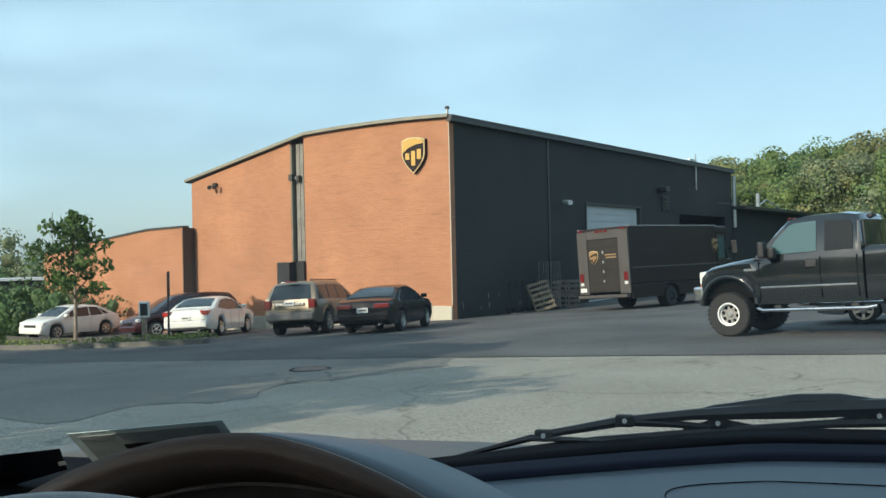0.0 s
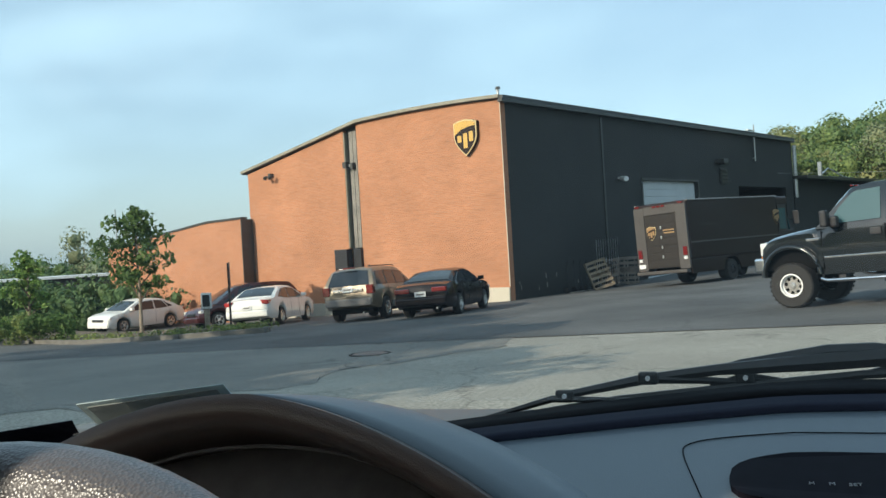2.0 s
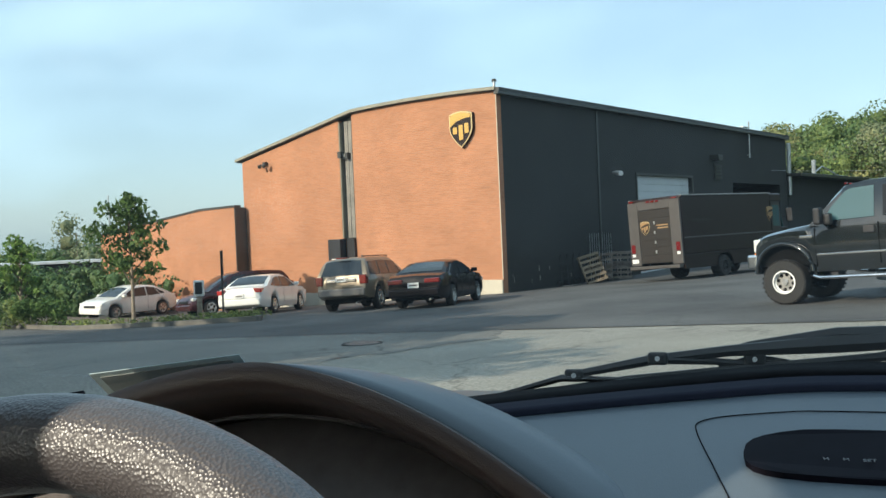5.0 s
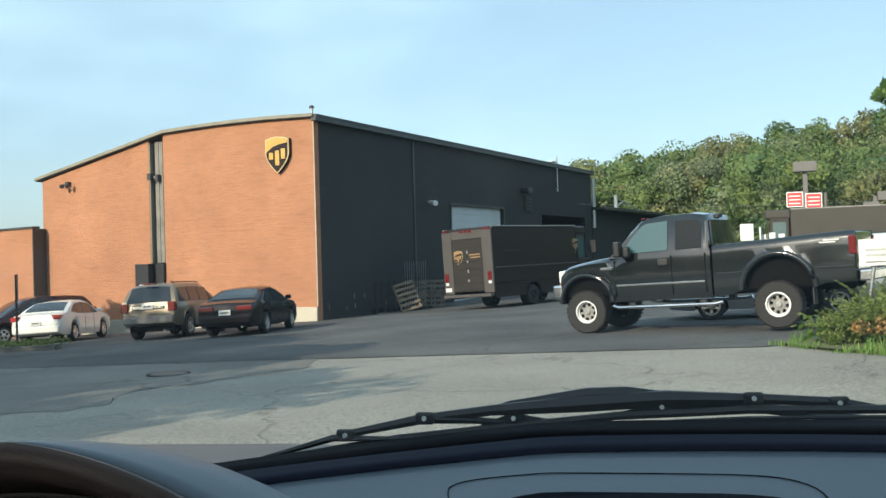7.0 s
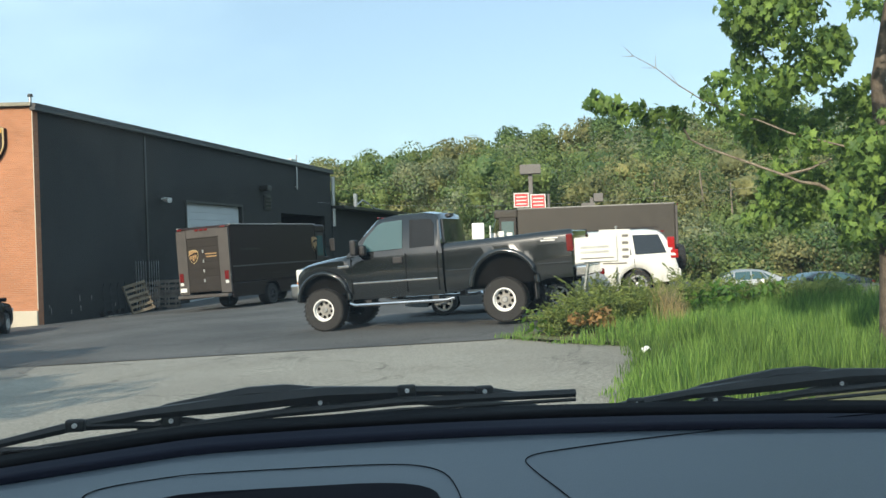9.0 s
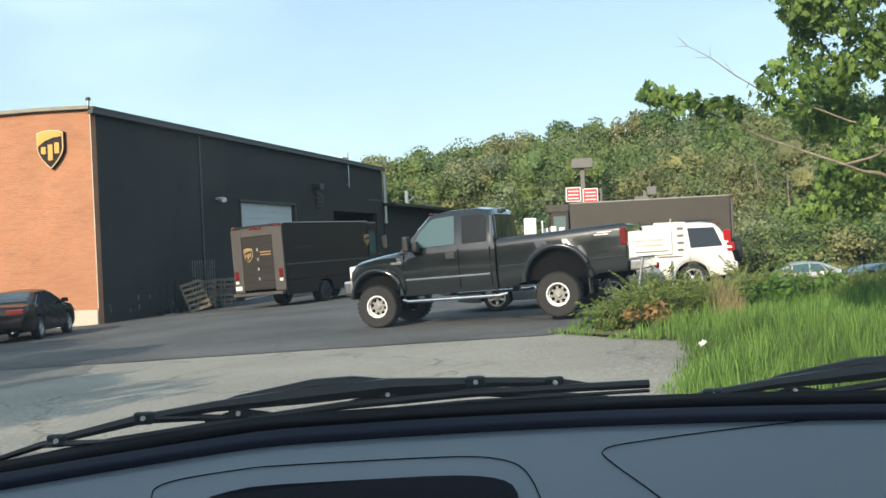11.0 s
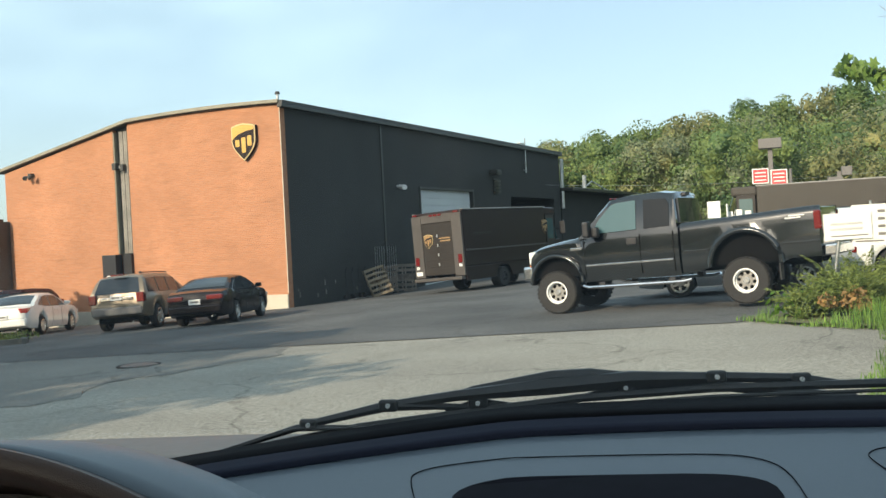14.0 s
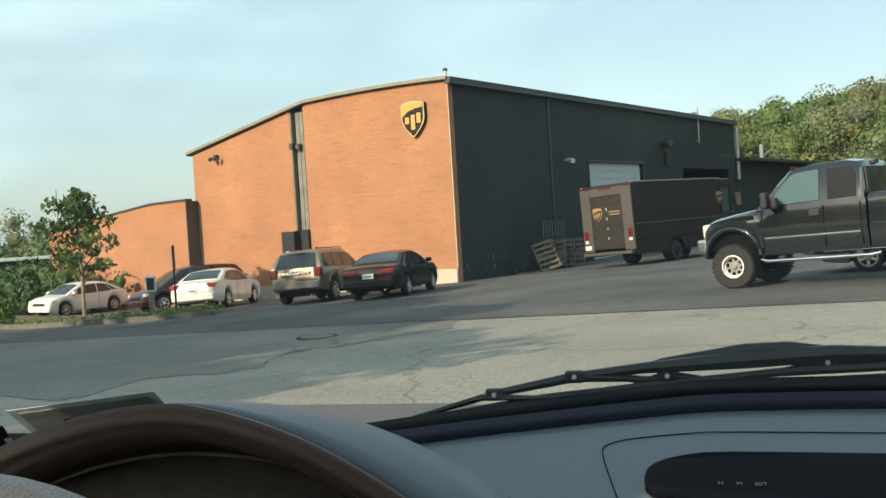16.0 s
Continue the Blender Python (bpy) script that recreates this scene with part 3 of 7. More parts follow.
    # roof pipe, side pipe and small wall fittings
    bm = tube(bmesh.new(), [(-0.3, 0.35, 6.95), (-0.3, 0.35, 7.38)], 0.055, 10)
    pipe = part("roof_pipe", bm, M["galv"], w, "short roof vent pipe", smooth=40)
    part("pipe_cap", tube(bmesh.new(), [(-0.3, 0.35, 7.36), (-0.3, 0.35, 7.46)], [0.11, 0.075], 10), M["darktrim"], pipe, smooth=40)
    bm = tube(bmesh.new(), [(0.16, 26.2, 5.35), (0.16, 26.2, 7.5)], 0.045, 8)
    pipe = part("side_pipe", bm, M["galv"], w, "thin grey standpipe", smooth=40)
    part("pipe_bracket", boxes(((0.0, 26.16, 5.5), (0.2, 26.24, 5.56))), M["galv"], pipe)
    part("pipe_bracket", boxes(((0.0, 25.2, 7.12), (0.2, 26.24, 7.17))), M["galv"], pipe)
    part("downpipe", tube(bmesh.new(), [(0.1, D + 0.25, 3.2), (0.1, D + 0.25, 6.6)], 0.14, 8), M["galv"], w, "bright vertical duct at the far end", smooth=40)
    part("control_joint", boxes(((0.002, 7.72, -1), (0.05, 7.86, 6.8))), M["darktrim"], w, "dark vertical pipe on the side wall")
    cam_box = part("security_camera", tube(bmesh.new(), [(0.15, 9.2, 4.05), (0.55, 8.9, 3.98)], [0.1, 0.12], 10), M["white"], w, "white dome camera", smooth=40)
    part("camera_arm", boxes(((0.0, 9.15, 4.02), (0.2, 9.27, 4.12))), M["white"], cam_box)
    part("side_lamp", boxes(((0.0, 20.5, 5.05), (0.5, 21.2, 5.3)), ((0.15, 20.6, 4.98), (0.5, 21.1, 5.05))), M["darktrim"], w, "dark wall-pack lamp", bevel=0.03)
    vent = part("wall_vent", boxes(((0.0, 21.0, 3.95), (0.05, 22.0, 4.85))), M["black"], w)
    for k in range(4):
        part("louvre", boxes(((0.052, 21.05, 4.06 + k * 0.2), (0.12, 21.95, 4.14 + k * 0.2))), M["darktrim"], vent)
    # roller doors: one shut, one open
    rd = part("roller_door", boxes(((-0.2, d0 + 0.1, -1.2), (-0.16, d1 - 0.1, 4.0))), M["rollup"], w, "off-white ribbed roller door")
    for k in range(14):
        part("slat", boxes(((-0.158, d0 + 0.1, -0.9 + k * 0.345), (-0.13, d1 - 0.1, -0.9 + k * 0.345 + 0.32))), M["rollup"], rd, bevel=0.01)
    part("door_jamb", boxes(((0.002, d0 - 0.12, -1.2), (0.05, d0, 4.12)), ((0.002, d1, -1.2), (0.05, d1 + 0.12, 4.12)), ((0.002, d0, 4.0), (0.05, d1, 4.12))), M["darktrim"], w)
    part("dark_bay", boxes(((-4.0, e0, -1.2), (-3.9, e1, 3.85))), M["hole"], w, "dark open loading bay")
    part("bay_ceiling", boxes(((-3.9, e0 - 0.1, 3.86), (-0.3, e1 + 0.1, 3.95))), M["hole"], w)
    # worn white scuffs low on the side wall
    rng = random.Random(5)
    for k in range(14):
        a = 0.6 + rng.random() * 9.5
        z = lv(0, a) + 0.25 + rng.random() * 0.5
        part("chip", boxes(((0.001, a, z), (0.006, a + 0.02 + rng.random() * 0.04, z + 0.05 + rng.random() * 0.18))), M["corrug"], w)
    # crest sign
    sign = thing("wall_sign", B @ pose(-1.6, -0.17, 5.62, 0, 0, 0), "brown and amber crest sign on the brick wall", "sign")
    crest(sign, 1.1, 1.42, 0.165, Matrix.Identity(4), (M["paleyellow"], M["brown"], M["gold"]))
    part("sign_body", slab(bmesh.new(), shield_outline(1.1, 1.42, 0.02), 0.03, 0.165), M["brown"], sign)


def wing():
    m = B @ pose(-14.5, -0.68, 0)
    w = thing("side_wing", m, "lower orange brick wing with sloping parapet", "building")
    poly = [(0, -3), (0, 3.27), (-2.5, 3.22), (-5.8, 2.86), (-10.9, 2.28), (-10.9, -3)]
    part("front_wall", slab(bmesh.new(), poly, 0.0, 0.3), M["brick"], w, "orange brick with a tree's shadow")
    part("end_wall", boxes(((-0.3, 0.3, -3), (0.0, 9, 3.2))), M["brick"], w)
    part("end_wall", boxes(((-10.9, 0.3, -3), (-10.6, 9, 2.2))), M["brick"], w)
    cop = [(0.05, 3.26), (0.05, 3.36), (-2.5, 3.31), (-5.8, 2.95), (-10.95, 2.37), (-10.95, 2.27), (-5.8, 2.85), (-2.5, 3.21)]
    part("coping", slab(bmesh.new(), cop, -0.05, 0.35), M["darktrim"], w, "dark parapet coping", bevel=0.01)
    part("roof", boxes(((-10.6, 0.3, 2.0), (-0.3, 9, 2.1))), M["roof"], w)
    # dark panel over the brick end carries the return's shade
    ret = boxes(((0.004, -0.03, -3), (0.06, 0.66, 3.25)))
    part("end_panel", ret, M["darktrim"], w, "end return with its shade put into a dark panel")


def annex():
    w = thing("annex", B @ pose(0, 33.4, 0), "low dark annex beyond the warehouse", "building")
    part("wall", boxes(((-8, 0, -2), (0, 24, 4.4))), M["darkbrick"], w)
    part("roof_edge", boxes(((-8, -0.1, 4.4), (0.9, 24.2, 4.62))), M["darktrim"], w, "dark projecting roof edge", bevel=0.02)
    part("window", boxes(((0.004, 14, 1.4), (0.05, 17, 2.8))), M["glass"], w)
    part("notice", boxes(((0.004, 19, 2.6), (0.04, 20.4, 3.7))), M["redsign"], w, "faded reddish notice")
    p = part("vent_pipe", tube(bmesh.new(), [(-1, 9, 4.6), (-1, 9, 5.9)], 0.16, 8), M["galv"], w, smooth=40)
    part("conduit", tube(bmesh.new(), [(-1, 9.2, 5.0), (-1, 11, 5.5), (-1, 15, 4.9), (-1, 22, 4.75)], 0.05, 6), M["galv"], w)


warehouse()
wing()
annex()


# ---------------------------------------------------------------- vehicles
def paint(name, col, metal=0.3, rough=0.3, coat=0.6, spec=0.4):
    return surf(name, col, rough, metal=metal, var=0.05, scale=1.5, bump=0.0, coat=coat, spec=spec)


P = dict(
    black=paint("black_car_paint", (0.005, 0.004, 0.006), 0.0, 0.2, 0.12, 0.22),
    tan=paint("tan_metallic_paint", (0.25, 0.20, 0.14), 0.35, 0.35),
    white=paint("white_car_paint", (0.78, 0.77, 0.72), 0.0, 0.35),
    red=paint("dark_red_paint", (0.05, 0.007, 0.010), 0.1),
    dusk=paint("dark_blue_grey_paint", (0.03, 0.04, 0.05), 0.3),
    silver=paint("silver_paint", (0.45, 0.46, 0.46), 0.6, 0.35),
    green=paint("blackish_green_paint", (0.010, 0.013, 0.015), 0.0, 0.17, 1.0, 0.5),
)


def lerp_table(tab, x):
    for (a, p), (b, q) in zip(tab, tab[1:]):
        if x <= b:
            t = (x - a) / (b - a) if b > a else 0
            return p + (q - p) * max(0.0, t)
    return tab[-1][1]


def loft_body(top, sill, half, L, arches, side=(0.93, 0.985, 1.0, 1.0, 0.985, 0.945), n=56, taper=0.12):
    """A car's lower body: sections along its length; arches are (x, radius, centre height)."""
    bm = bmesh.new()
    xs = sorted(set([-L / 2 + L * i / n for i in range(n + 1)] + [a[0] + a[1] * s for a in arches for s in (-1, -0.92, -0.7, -0.4, 0, 0.4, 0.7, 0.92, 1)]))
    rings = []
    for x in xs:
        zb = lerp_table(sill, x)
        for ax, r, cz in arches:
            if abs(x - ax) < r:
                zb = max(zb, cz + math.sqrt(r * r - (x - ax) ** 2))
        zt = max(lerp_table(top, x), zb + 0.03)
        e = max(0.0, (abs(x) - L / 2 * 0.72) / (L / 2 * 0.28))
        w = half * (1 - taper * e * e)
        ring = [(w * s, zb + (zt - zb) * k / (len(side) - 1)) for k, s in enumerate(side)]
        deck = [(w * side[-1] * f, zt + 0.035 * (1 - f * f)) for f in (0.8, 0.4, 0.0)]
        half_ring = ring + deck
        full = half_ring + [(-y, z) for y, z in half_ring[-2::-1]]
        rings.append([bm.verts.new((x, y, z)) for y, z in full])
    for r0, r1 in zip(rings, rings[1:]):
        m = len(r0)
        for k in range(m):
            bm.faces.new((r0[k], r0[(k + 1) % m], r1[(k + 1) % m], r1[k]))
    bm.faces.new(rings[0])
    bm.faces.new(rings[-1][::-1])
    return bm


def loft_cabin(roof, belt, hw0, hw1, n=28):
    """The glasshouse: from the belt line to a roof line, leaning inwards."""
    bm = bmesh.new()
    x0, x1 = roof[0][0], roof[-1][0]
    zr = max(z for _, z in roof)
    rings = []
    for i in range(n + 1):
        x = x0 + (x1 - x0) * i / n
        zb, zt = lerp_table(belt, x) - 0.03, lerp_table(roof, x)
        t = max(0.0, min(1.0, (zt - zb) / (zr - lerp_table(belt, x))))
        wt = hw0 + (hw1 - hw0) * t
        ring = [(hw0, zb), (hw0 + (wt - hw0) * 0.9, zb + (zt - zb) * 0.9), (wt * 0.93, zt), (wt * 0.5, zt + 0.03 * t), (0, zt + 0.04 * t)]
        full = ring + [(-y, z) for y, z in ring[-2::-1]]
        rings.append([bm.verts.new((x, y, z)) for y, z in full])
    for r0, r1 in zip(rings, rings[1:]):
        m = len(r0)
        for k in range(m):
            bm.faces.new((r0[k], r0[(k + 1) % m], r1[(k + 1) % m], r1[k]))
    bm.faces.new(rings[0])
    bm.faces.new(rings[-1][::-1])
    return bm


def wheel_parts(car, x, y, r, width, rim_r, mats, spokes=5, name="wheel", deep=False):
    s = 1 if y > 0 else -1
    bm = bmesh.new()
    h = width / 2
    lathe(bm, [(rim_r, -h), (r * 0.93, -h), (r * 0.985, -h * 0.8), (r, -h * 0.4), (r, h * 0.4), (r * 0.985, h * 0.8), (r * 0.93, h), (rim_r, h), (rim_r * 0.96, h * 0.6),
               (rim_r * 0.96, -h * 0.6), (rim_r, -h)], 28)
    w = part(name, bm, M["tyre"], car, smooth=35)
    w.matrix_local = pose(x, y, r)
    bm = bmesh.new()
    lathe(bm, [(rim_r, h * s * 0.97), (rim_r * (0.89 if deep else 0.84), h * s * 0.99), (rim_r * (0.86 if deep else 0.80), h * s * 0.55), (rim_r * 0.78, h * s * 0.5), (rim_r * 0.9, h * s * 0.4)], 24)
    rim = part("rim", bm, mats[0], w, "bright wheel rim", smooth=30)
    bm = bmesh.new()
    lathe(bm, [(rim_r * 0.9, h * s * 0.3), (0.001, h * s * 0.25)], 20)
    part("dish", bm, M["shade_black"], rim)
    if deep:
        # steel disc set deep behind the bright lip; near-black plugs paint the shade of round hand holes
        bm = bmesh.new()
        lathe(bm, [(0.001, h * s * 0.46), (rim_r * 0.42, h * s * 0.46), (rim_r * 0.5, h * s * 0.36), (rim_r * 0.82, h * s * 0.33), (rim_r * 0.82, h * s * 0.30)], 24)
        disc = part("wheel_disc", bm, mats[1], w, "dull alloy wheel centre", smooth=30)
        for k in range(8):
            a = k * math.tau / 8 + 0.2
            cx, cz = rim_r * 0.63 * math.cos(a), rim_r * 0.63 * math.sin(a)
            part("hand_hole", tube(bmesh.new(), [(cx, h * s * 0.30, cz), (cx, h * s * 0.39, cz)], rim_r * 0.15, 10), M["shade_black"], disc)
        bm = bmesh.new()
        lathe(bm, [(0.062, h * s * 0.44), (0.062, h * s * 0.66), (0.045, h * s * 0.74), (0.001, h * s * 0.74)], 16)
        part("hub_cap", bm, M["alloy"], w, smooth=30)
        return w
    bm = bmesh.new()
    for k in range(spokes):
        box(bm, (0.02, min(h * s * 0.3, h * s * 0.86), -0.028), (rim_r * 0.84, max(h * s * 0.3, h * s * 0.86), 0.028), Matrix.Rotation(k * math.tau / spokes + 0.3, 4, "Y"))
    part("spokes", bm, mats[1], w)
    bm = bmesh.new()
    lathe(bm, [(0.07, h * s * 0.5), (0.07, h * s * 0.9), (0.05, h * s * 1.0), (0.001, h * s * 1.0)], 14)
    part("hub_cap", bm, mats[1], w, smooth=30)
    return w


def side_pane(car, poly, hw, s, mat, name="side_window", proud=0.012):
    """A pane on the leaning cabin side; hw(z) gives the half width."""
    bm = bmesh.new()
    a = [bm.verts.new((x, s * (hw(z) + proud), z)) for x, z in poly]
    b = [bm.verts.new((x, s * (hw(z) - 0.02), z)) for x, z in poly]
    n = len(poly)
    bm.faces.new(a)
    bm.faces.new(b[::-1])
    for i in range(n):
        bm.faces.new((a[i], b[i], b[(i + 1) % n], a[(i + 1) % n]))
    return part(name, bm, mat, car)


def cross_pane(car, p0, p1, w0, w1, mat, name, lift=0.014):
    """A windscreen between two heights: p0, p1 are (x, z)."""
    bm = bmesh.new()
    d = Vector((p1[0] - p0[0], 0, p1[1] - p0[1])).normalized()
    nrm = Vector((-d.z, 0, d.x))
    if nrm.z < 0:
        nrm = -nrm
    rows = []
    for t in (0, 0.5, 1):
        x, z, w = p0[0] + (p1[0] - p0[0]) * t, p0[1] + (p1[1] - p0[1]) * t, w0 + (w1 - w0) * t
        rows.append([bm.verts.new(Vector((x, w * f, z)) + nrm * (lift + 0.03 * (1 - f * f))) for f in (-1, -0.5, 0, 0.5, 1)])
    for a, b in zip(rows, rows[1:]):
        for k in range(4):
            bm.faces.new((a[k], a[k + 1], b[k + 1], b[k]))
    r = bmesh.ops.extrude_face_region(bm, geom=bm.faces[:])
    for v in r["geom"]:
        if isinstance(v, bmesh.types.BMVert):
            v.co -= nrm * 0.03
    return part(name, bm, mat, car, smooth=40)


def wrap_pane(car, roof, belt, hw0, hw1, x0, x1, mat, name, inset=0.90):
    """A windscreen or rear window that lies on the lofted cabin between two stations."""
    zr = max(z for _, z in roof)
    n, fs = 8, (-1.0, -0.8, -0.54, -0.27, 0.0, 0.27, 0.54, 0.8, 1.0)
    bm = bmesh.new()
    rows, under = [], []
    for i in range(n + 1):
        x = x0 + (x1 - x0) * i / n
        zb, zt = lerp_table(belt, x) - 0.03, lerp_table(roof, x)
        t = max(0.0, min(1.0, (zt - zb) / (zr - lerp_table(belt, x))))
        wt = (hw0 + (hw1 - hw0) * t) * 0.93
        slope = (lerp_table(roof, x + 0.02) - lerp_table(roof, x - 0.02)) / 0.04
        nrm = Vector((-slope, 0, 1)).normalized()
        row = []
        for f in fs:
            y = f * wt * inset
            a = abs(y)
            z = zt + (0.03 * t * (wt - a) / (wt * 0.46) if a > wt * 0.54 else 0.03 * t + 0.01 * t * (1 - a / (wt * 0.54)))
            row.append(Vector((x, y, z)) + nrm * 0.012)
        rows.append([bm.verts.new(p) for p in row])
        under.append([bm.verts.new(p - nrm * 0.03) for p in row])
    m = len(fs)
    for g in (rows, under):
        for a, b in zip(g, g[1:]):
            for k in range(m - 1):
                bm.faces.new((a[k], a[k + 1], b[k + 1], b[k]))
    ring = [(i, 0) for i in range(n + 1)] + [(n, k) for k in range(1, m)] + [(i, m - 1) for i in range(n - 1, -1, -1)] + [(0, k) for k in range(m - 2, 0, -1)]
    for (i, k), (j, l) in zip(ring, ring[1:] + ring[:1]):
        bm.faces.new((rows[i][k], rows[j][l], under[j][l], under[i][k]))
    return part(name, bm, mat, car, smooth=40)


def rest(x, y, heading, wb, lift=0.0):
    """A pose on the pavement, tilted with it; heading is the nose's direction in degrees from +x."""
    c, s = math.cos(radians(heading)), math.sin(radians(heading))
    f, r = level(x + c * wb / 2, y + s * wb / 2), level(x - c * wb / 2, y - s * wb / 2) + lift
    l, q = level(x - s * 0.75, y + c * 0.75), level(x + s * 0.75, y - c * 0.75)
    X = Vector((c * wb, s * wb, f - r)).normalized()
    Y = Vector((-s * 1.5, c * 1.5, l - q)).normalized()
    Z = X.cross(Y).normalized()
    Y = Z.cross(X)
    m = Matrix((X, Y, Z)).transposed().to_4x4()
    m.translation = Vector((x, y, (f + r) / 2 + 0.012))
    return m


def car(name, where, paintwork, label, L=4.7, W=1.78, wb=2.72, r=0.315, kind="sedan", glassmat=None, lower=None, plate=True, category="car", low=0.0, tall_lamps=False, corner_lamps=False):
    c = thing(name, where, label, category, group="parked cars")
    hw = W / 2
    xf, xr = wb / 2 + 0.08, -wb / 2 + 0.08
    g = glassmat or M["glass"]
    if kind == "sedan":
        H, belt = 1.43, [(-L / 2, 0.93), (-1.2, 0.94), (1.0, 0.90), (L / 2, 0.8)]
        top = [(-L / 2, 0.72), (-L / 2 + 0.06, 0.93), (-L / 2 + 0.5, 1.0), (-1.35, 1.0), (-0.6, 0.93), (0.95, 0.92), (1.2, 0.95), (L / 2 - 0.45, 0.87), (L / 2 - 0.12, 0.77), (L / 2, 0.62)]
        roof = [(-1.78, 1.0), (-1.5, 1.16), (-0.95, 1.37), (-0.5, H - 0.02), (0.05, H), (0.45, 1.36), (0.85, 1.18), (1.32, 0.93)]
        rear, front = ((-1.66, 1.03), (-1.0, 1.345)), ((1.24, 0.98), (0.5, 1.345))
        panes = [[(-0.34, 0.95), (0.42, 0.945), (0.36, 1.31), (-0.34, 1.35)], [(-1.12, 0.97), (-0.42, 0.95), (-0.42, 1.35), (-0.86, 1.30)], [(0.48, 0.95), (0.98, 0.95), (0.46, 1.26)],
                 [(-1.45, 1.0), (-1.18, 0.98), (-0.95, 1.27)]]
    elif kind == "suv":
        H = 1.74
        belt = [(-L / 2, 1.08), (L / 2, 1.05)]
        top = [(-L / 2, 0.78), (-L / 2 + 0.04, 1.05), (-L / 2 + 0.2, 1.1), (0.8, 1.08), (1.05, 1.08), (L / 2 - 0.35, 0.98), (L / 2 - 0.06, 0.85), (L / 2, 0.7)]
        roof = [(-L / 2 + 0.06, 1.08), (-L / 2 + 0.22, 1.42), (-L / 2 + 0.36, 1.66), (-1.6, H - 0.01), (0.0, H), (0.35, 1.66), (0.7, 1.44), (1.2, 1.08)]
        rear, front = ((-L / 2 + 0.09, 1.12), (-L / 2 + 0.34, 1.6)), ((1.12, 1.13), (0.42, 1.6))
        panes = [[(-0.32, 1.12), (0.48, 1.1), (0.36, 1.58), (-0.32, 1.62)], [(-1.14, 1.12), (-0.40, 1.12), (-0.40, 1.62), (-1.1, 1.63)], [(-2.02, 1.13), (-1.24, 1.12), (-1.2, 1.62), (-1.85, 1.6)],
                 [(0.54, 1.11), (0.86, 1.11), (0.5, 1.44)]]
    else:
        H = 1.72
        belt = [(-L / 2, 1.0), (L / 2, 0.98)]
        top = [(-L / 2, 0.7), (-L / 2 + 0.05, 1.0), (0.9, 1.0), (1.3, 0.98), (L / 2 - 0.3, 0.86), (L / 2 - 0.05, 0.7), (L / 2, 0.55)]
        roof = [(-L / 2 + 0.05, 1.0), (-L / 2 + 0.2, 1.45), (-L / 2 + 0.4, 1.66), (-1.2, H), (0.0, H), (0.5, 1.62), (1.0, 1.34), (1.62, 0.98)]
        rear, front = ((-L / 2 + 0.09, 1.1), (-L / 2 + 0.36, 1.58)), ((1.55, 1.04), (0.62, 1.55))
        panes = [[(-0.2, 1.04), (0.75, 1.03), (0.45, 1.53), (-0.2, 1.6)], [(-1.2, 1.05), (-0.28, 1.04), (-0.28, 1.6), (-1.2, 1.6)], [(-2.1, 1.06), (-1.28, 1.05), (-1.28, 1.6), (-1.95, 1.55)],
                 [(0.82, 1.04), (1.25, 1.03), (0.72, 1.36)]]
    H -= low
    roof = [(a, b - low * max(0.0, min(1.0, (b - 1.0) / 0.4))) for a, b in roof]
    panes = [[(a, b - low * max(0.0, min(1.0, (b - 1.0) / 0.4))) for a, b in p] for p in panes]
    rear, front = [tuple((a, b - low * max(0.0, min(1.0, (b - 1.0) / 0.4))) for a, b in p) for p in (rear, front)]
    sill = [(-L / 2, 0.36), (-L / 2 + 0.3, 0.27), (-1.0, 0.22), (1.0, 0.22), (L / 2 - 0.3, 0.22), (L / 2, 0.26)]
    if kind == "suv":
        sill = [(a, b + 0.12) for a, b in sill]
    ar = r + 0.07
    body = part("body", loft_body(top, sill, hw, L, [(xf, ar, r), (xr, ar, r)]), paintwork, c, smooth=38)
    # near-black block in place of the shade under the car
    part("underbody", boxes(((-L / 2 + 0.25, -hw + 0.22, 0.24), (L / 2 - 0.25, hw - 0.22, 0.62))), M["shade_black"], c)
    h0, h1 = hw * 0.945, hw * 0.74
    part("cabin", loft_cabin(roof, belt, h0, h1), paintwork, c, smooth=38)
    zb0 = lerp_table(belt, 0)
    def gw(z):
        return h0 + (h1 - h0) * min(1, max(0, (z - zb0) / (H - zb0)))
    for s in (-1, 1):
        for p in panes:
            side_pane(c, p, gw, s, g)
        bm = boxes(((0.86, s * hw * 0.93 - 0.02, zb0 + 0.04), (1.02, s * (hw * 0.93 + 0.2), zb0 + 0.17)))
        part("door_mirror", bm, paintwork, c, bevel=0.03)
        for hx in (-0.1, -1.0):
            part("door_handle", boxes(((hx - 0.1, s * (hw - 0.005) - 0.015, zb0 - 0.12), (hx + 0.1, s * (hw - 0.005) + 0.02, zb0 - 0.085))), paintwork, c, bevel=0.008)
        for dx in (0.46, -0.38, -1.2):
            part("door_seam", boxes(((dx - 0.006, s * (hw + 0.001) - 0.004, 0.36), (dx + 0.006, s * (hw + 0.001) + 0.002, zb0 - 0.03))), M["black"], c)
        for wx in (xf, xr):
            wheel_parts(c, wx, s * (hw - 0.11), r, 0.21, r * 0.68, (M["alloy"], M["alloy"]))
        # lamps
        e = 1 - 0.12
        part("headlight", boxes(((L / 2 - 0.34, s * hw * 0.9 - 0.18 * s - 0.05, 0.62), (L / 2 - 0.05, s * hw * 0.925, 0.77))), M["lens"], c, bevel=0.04)
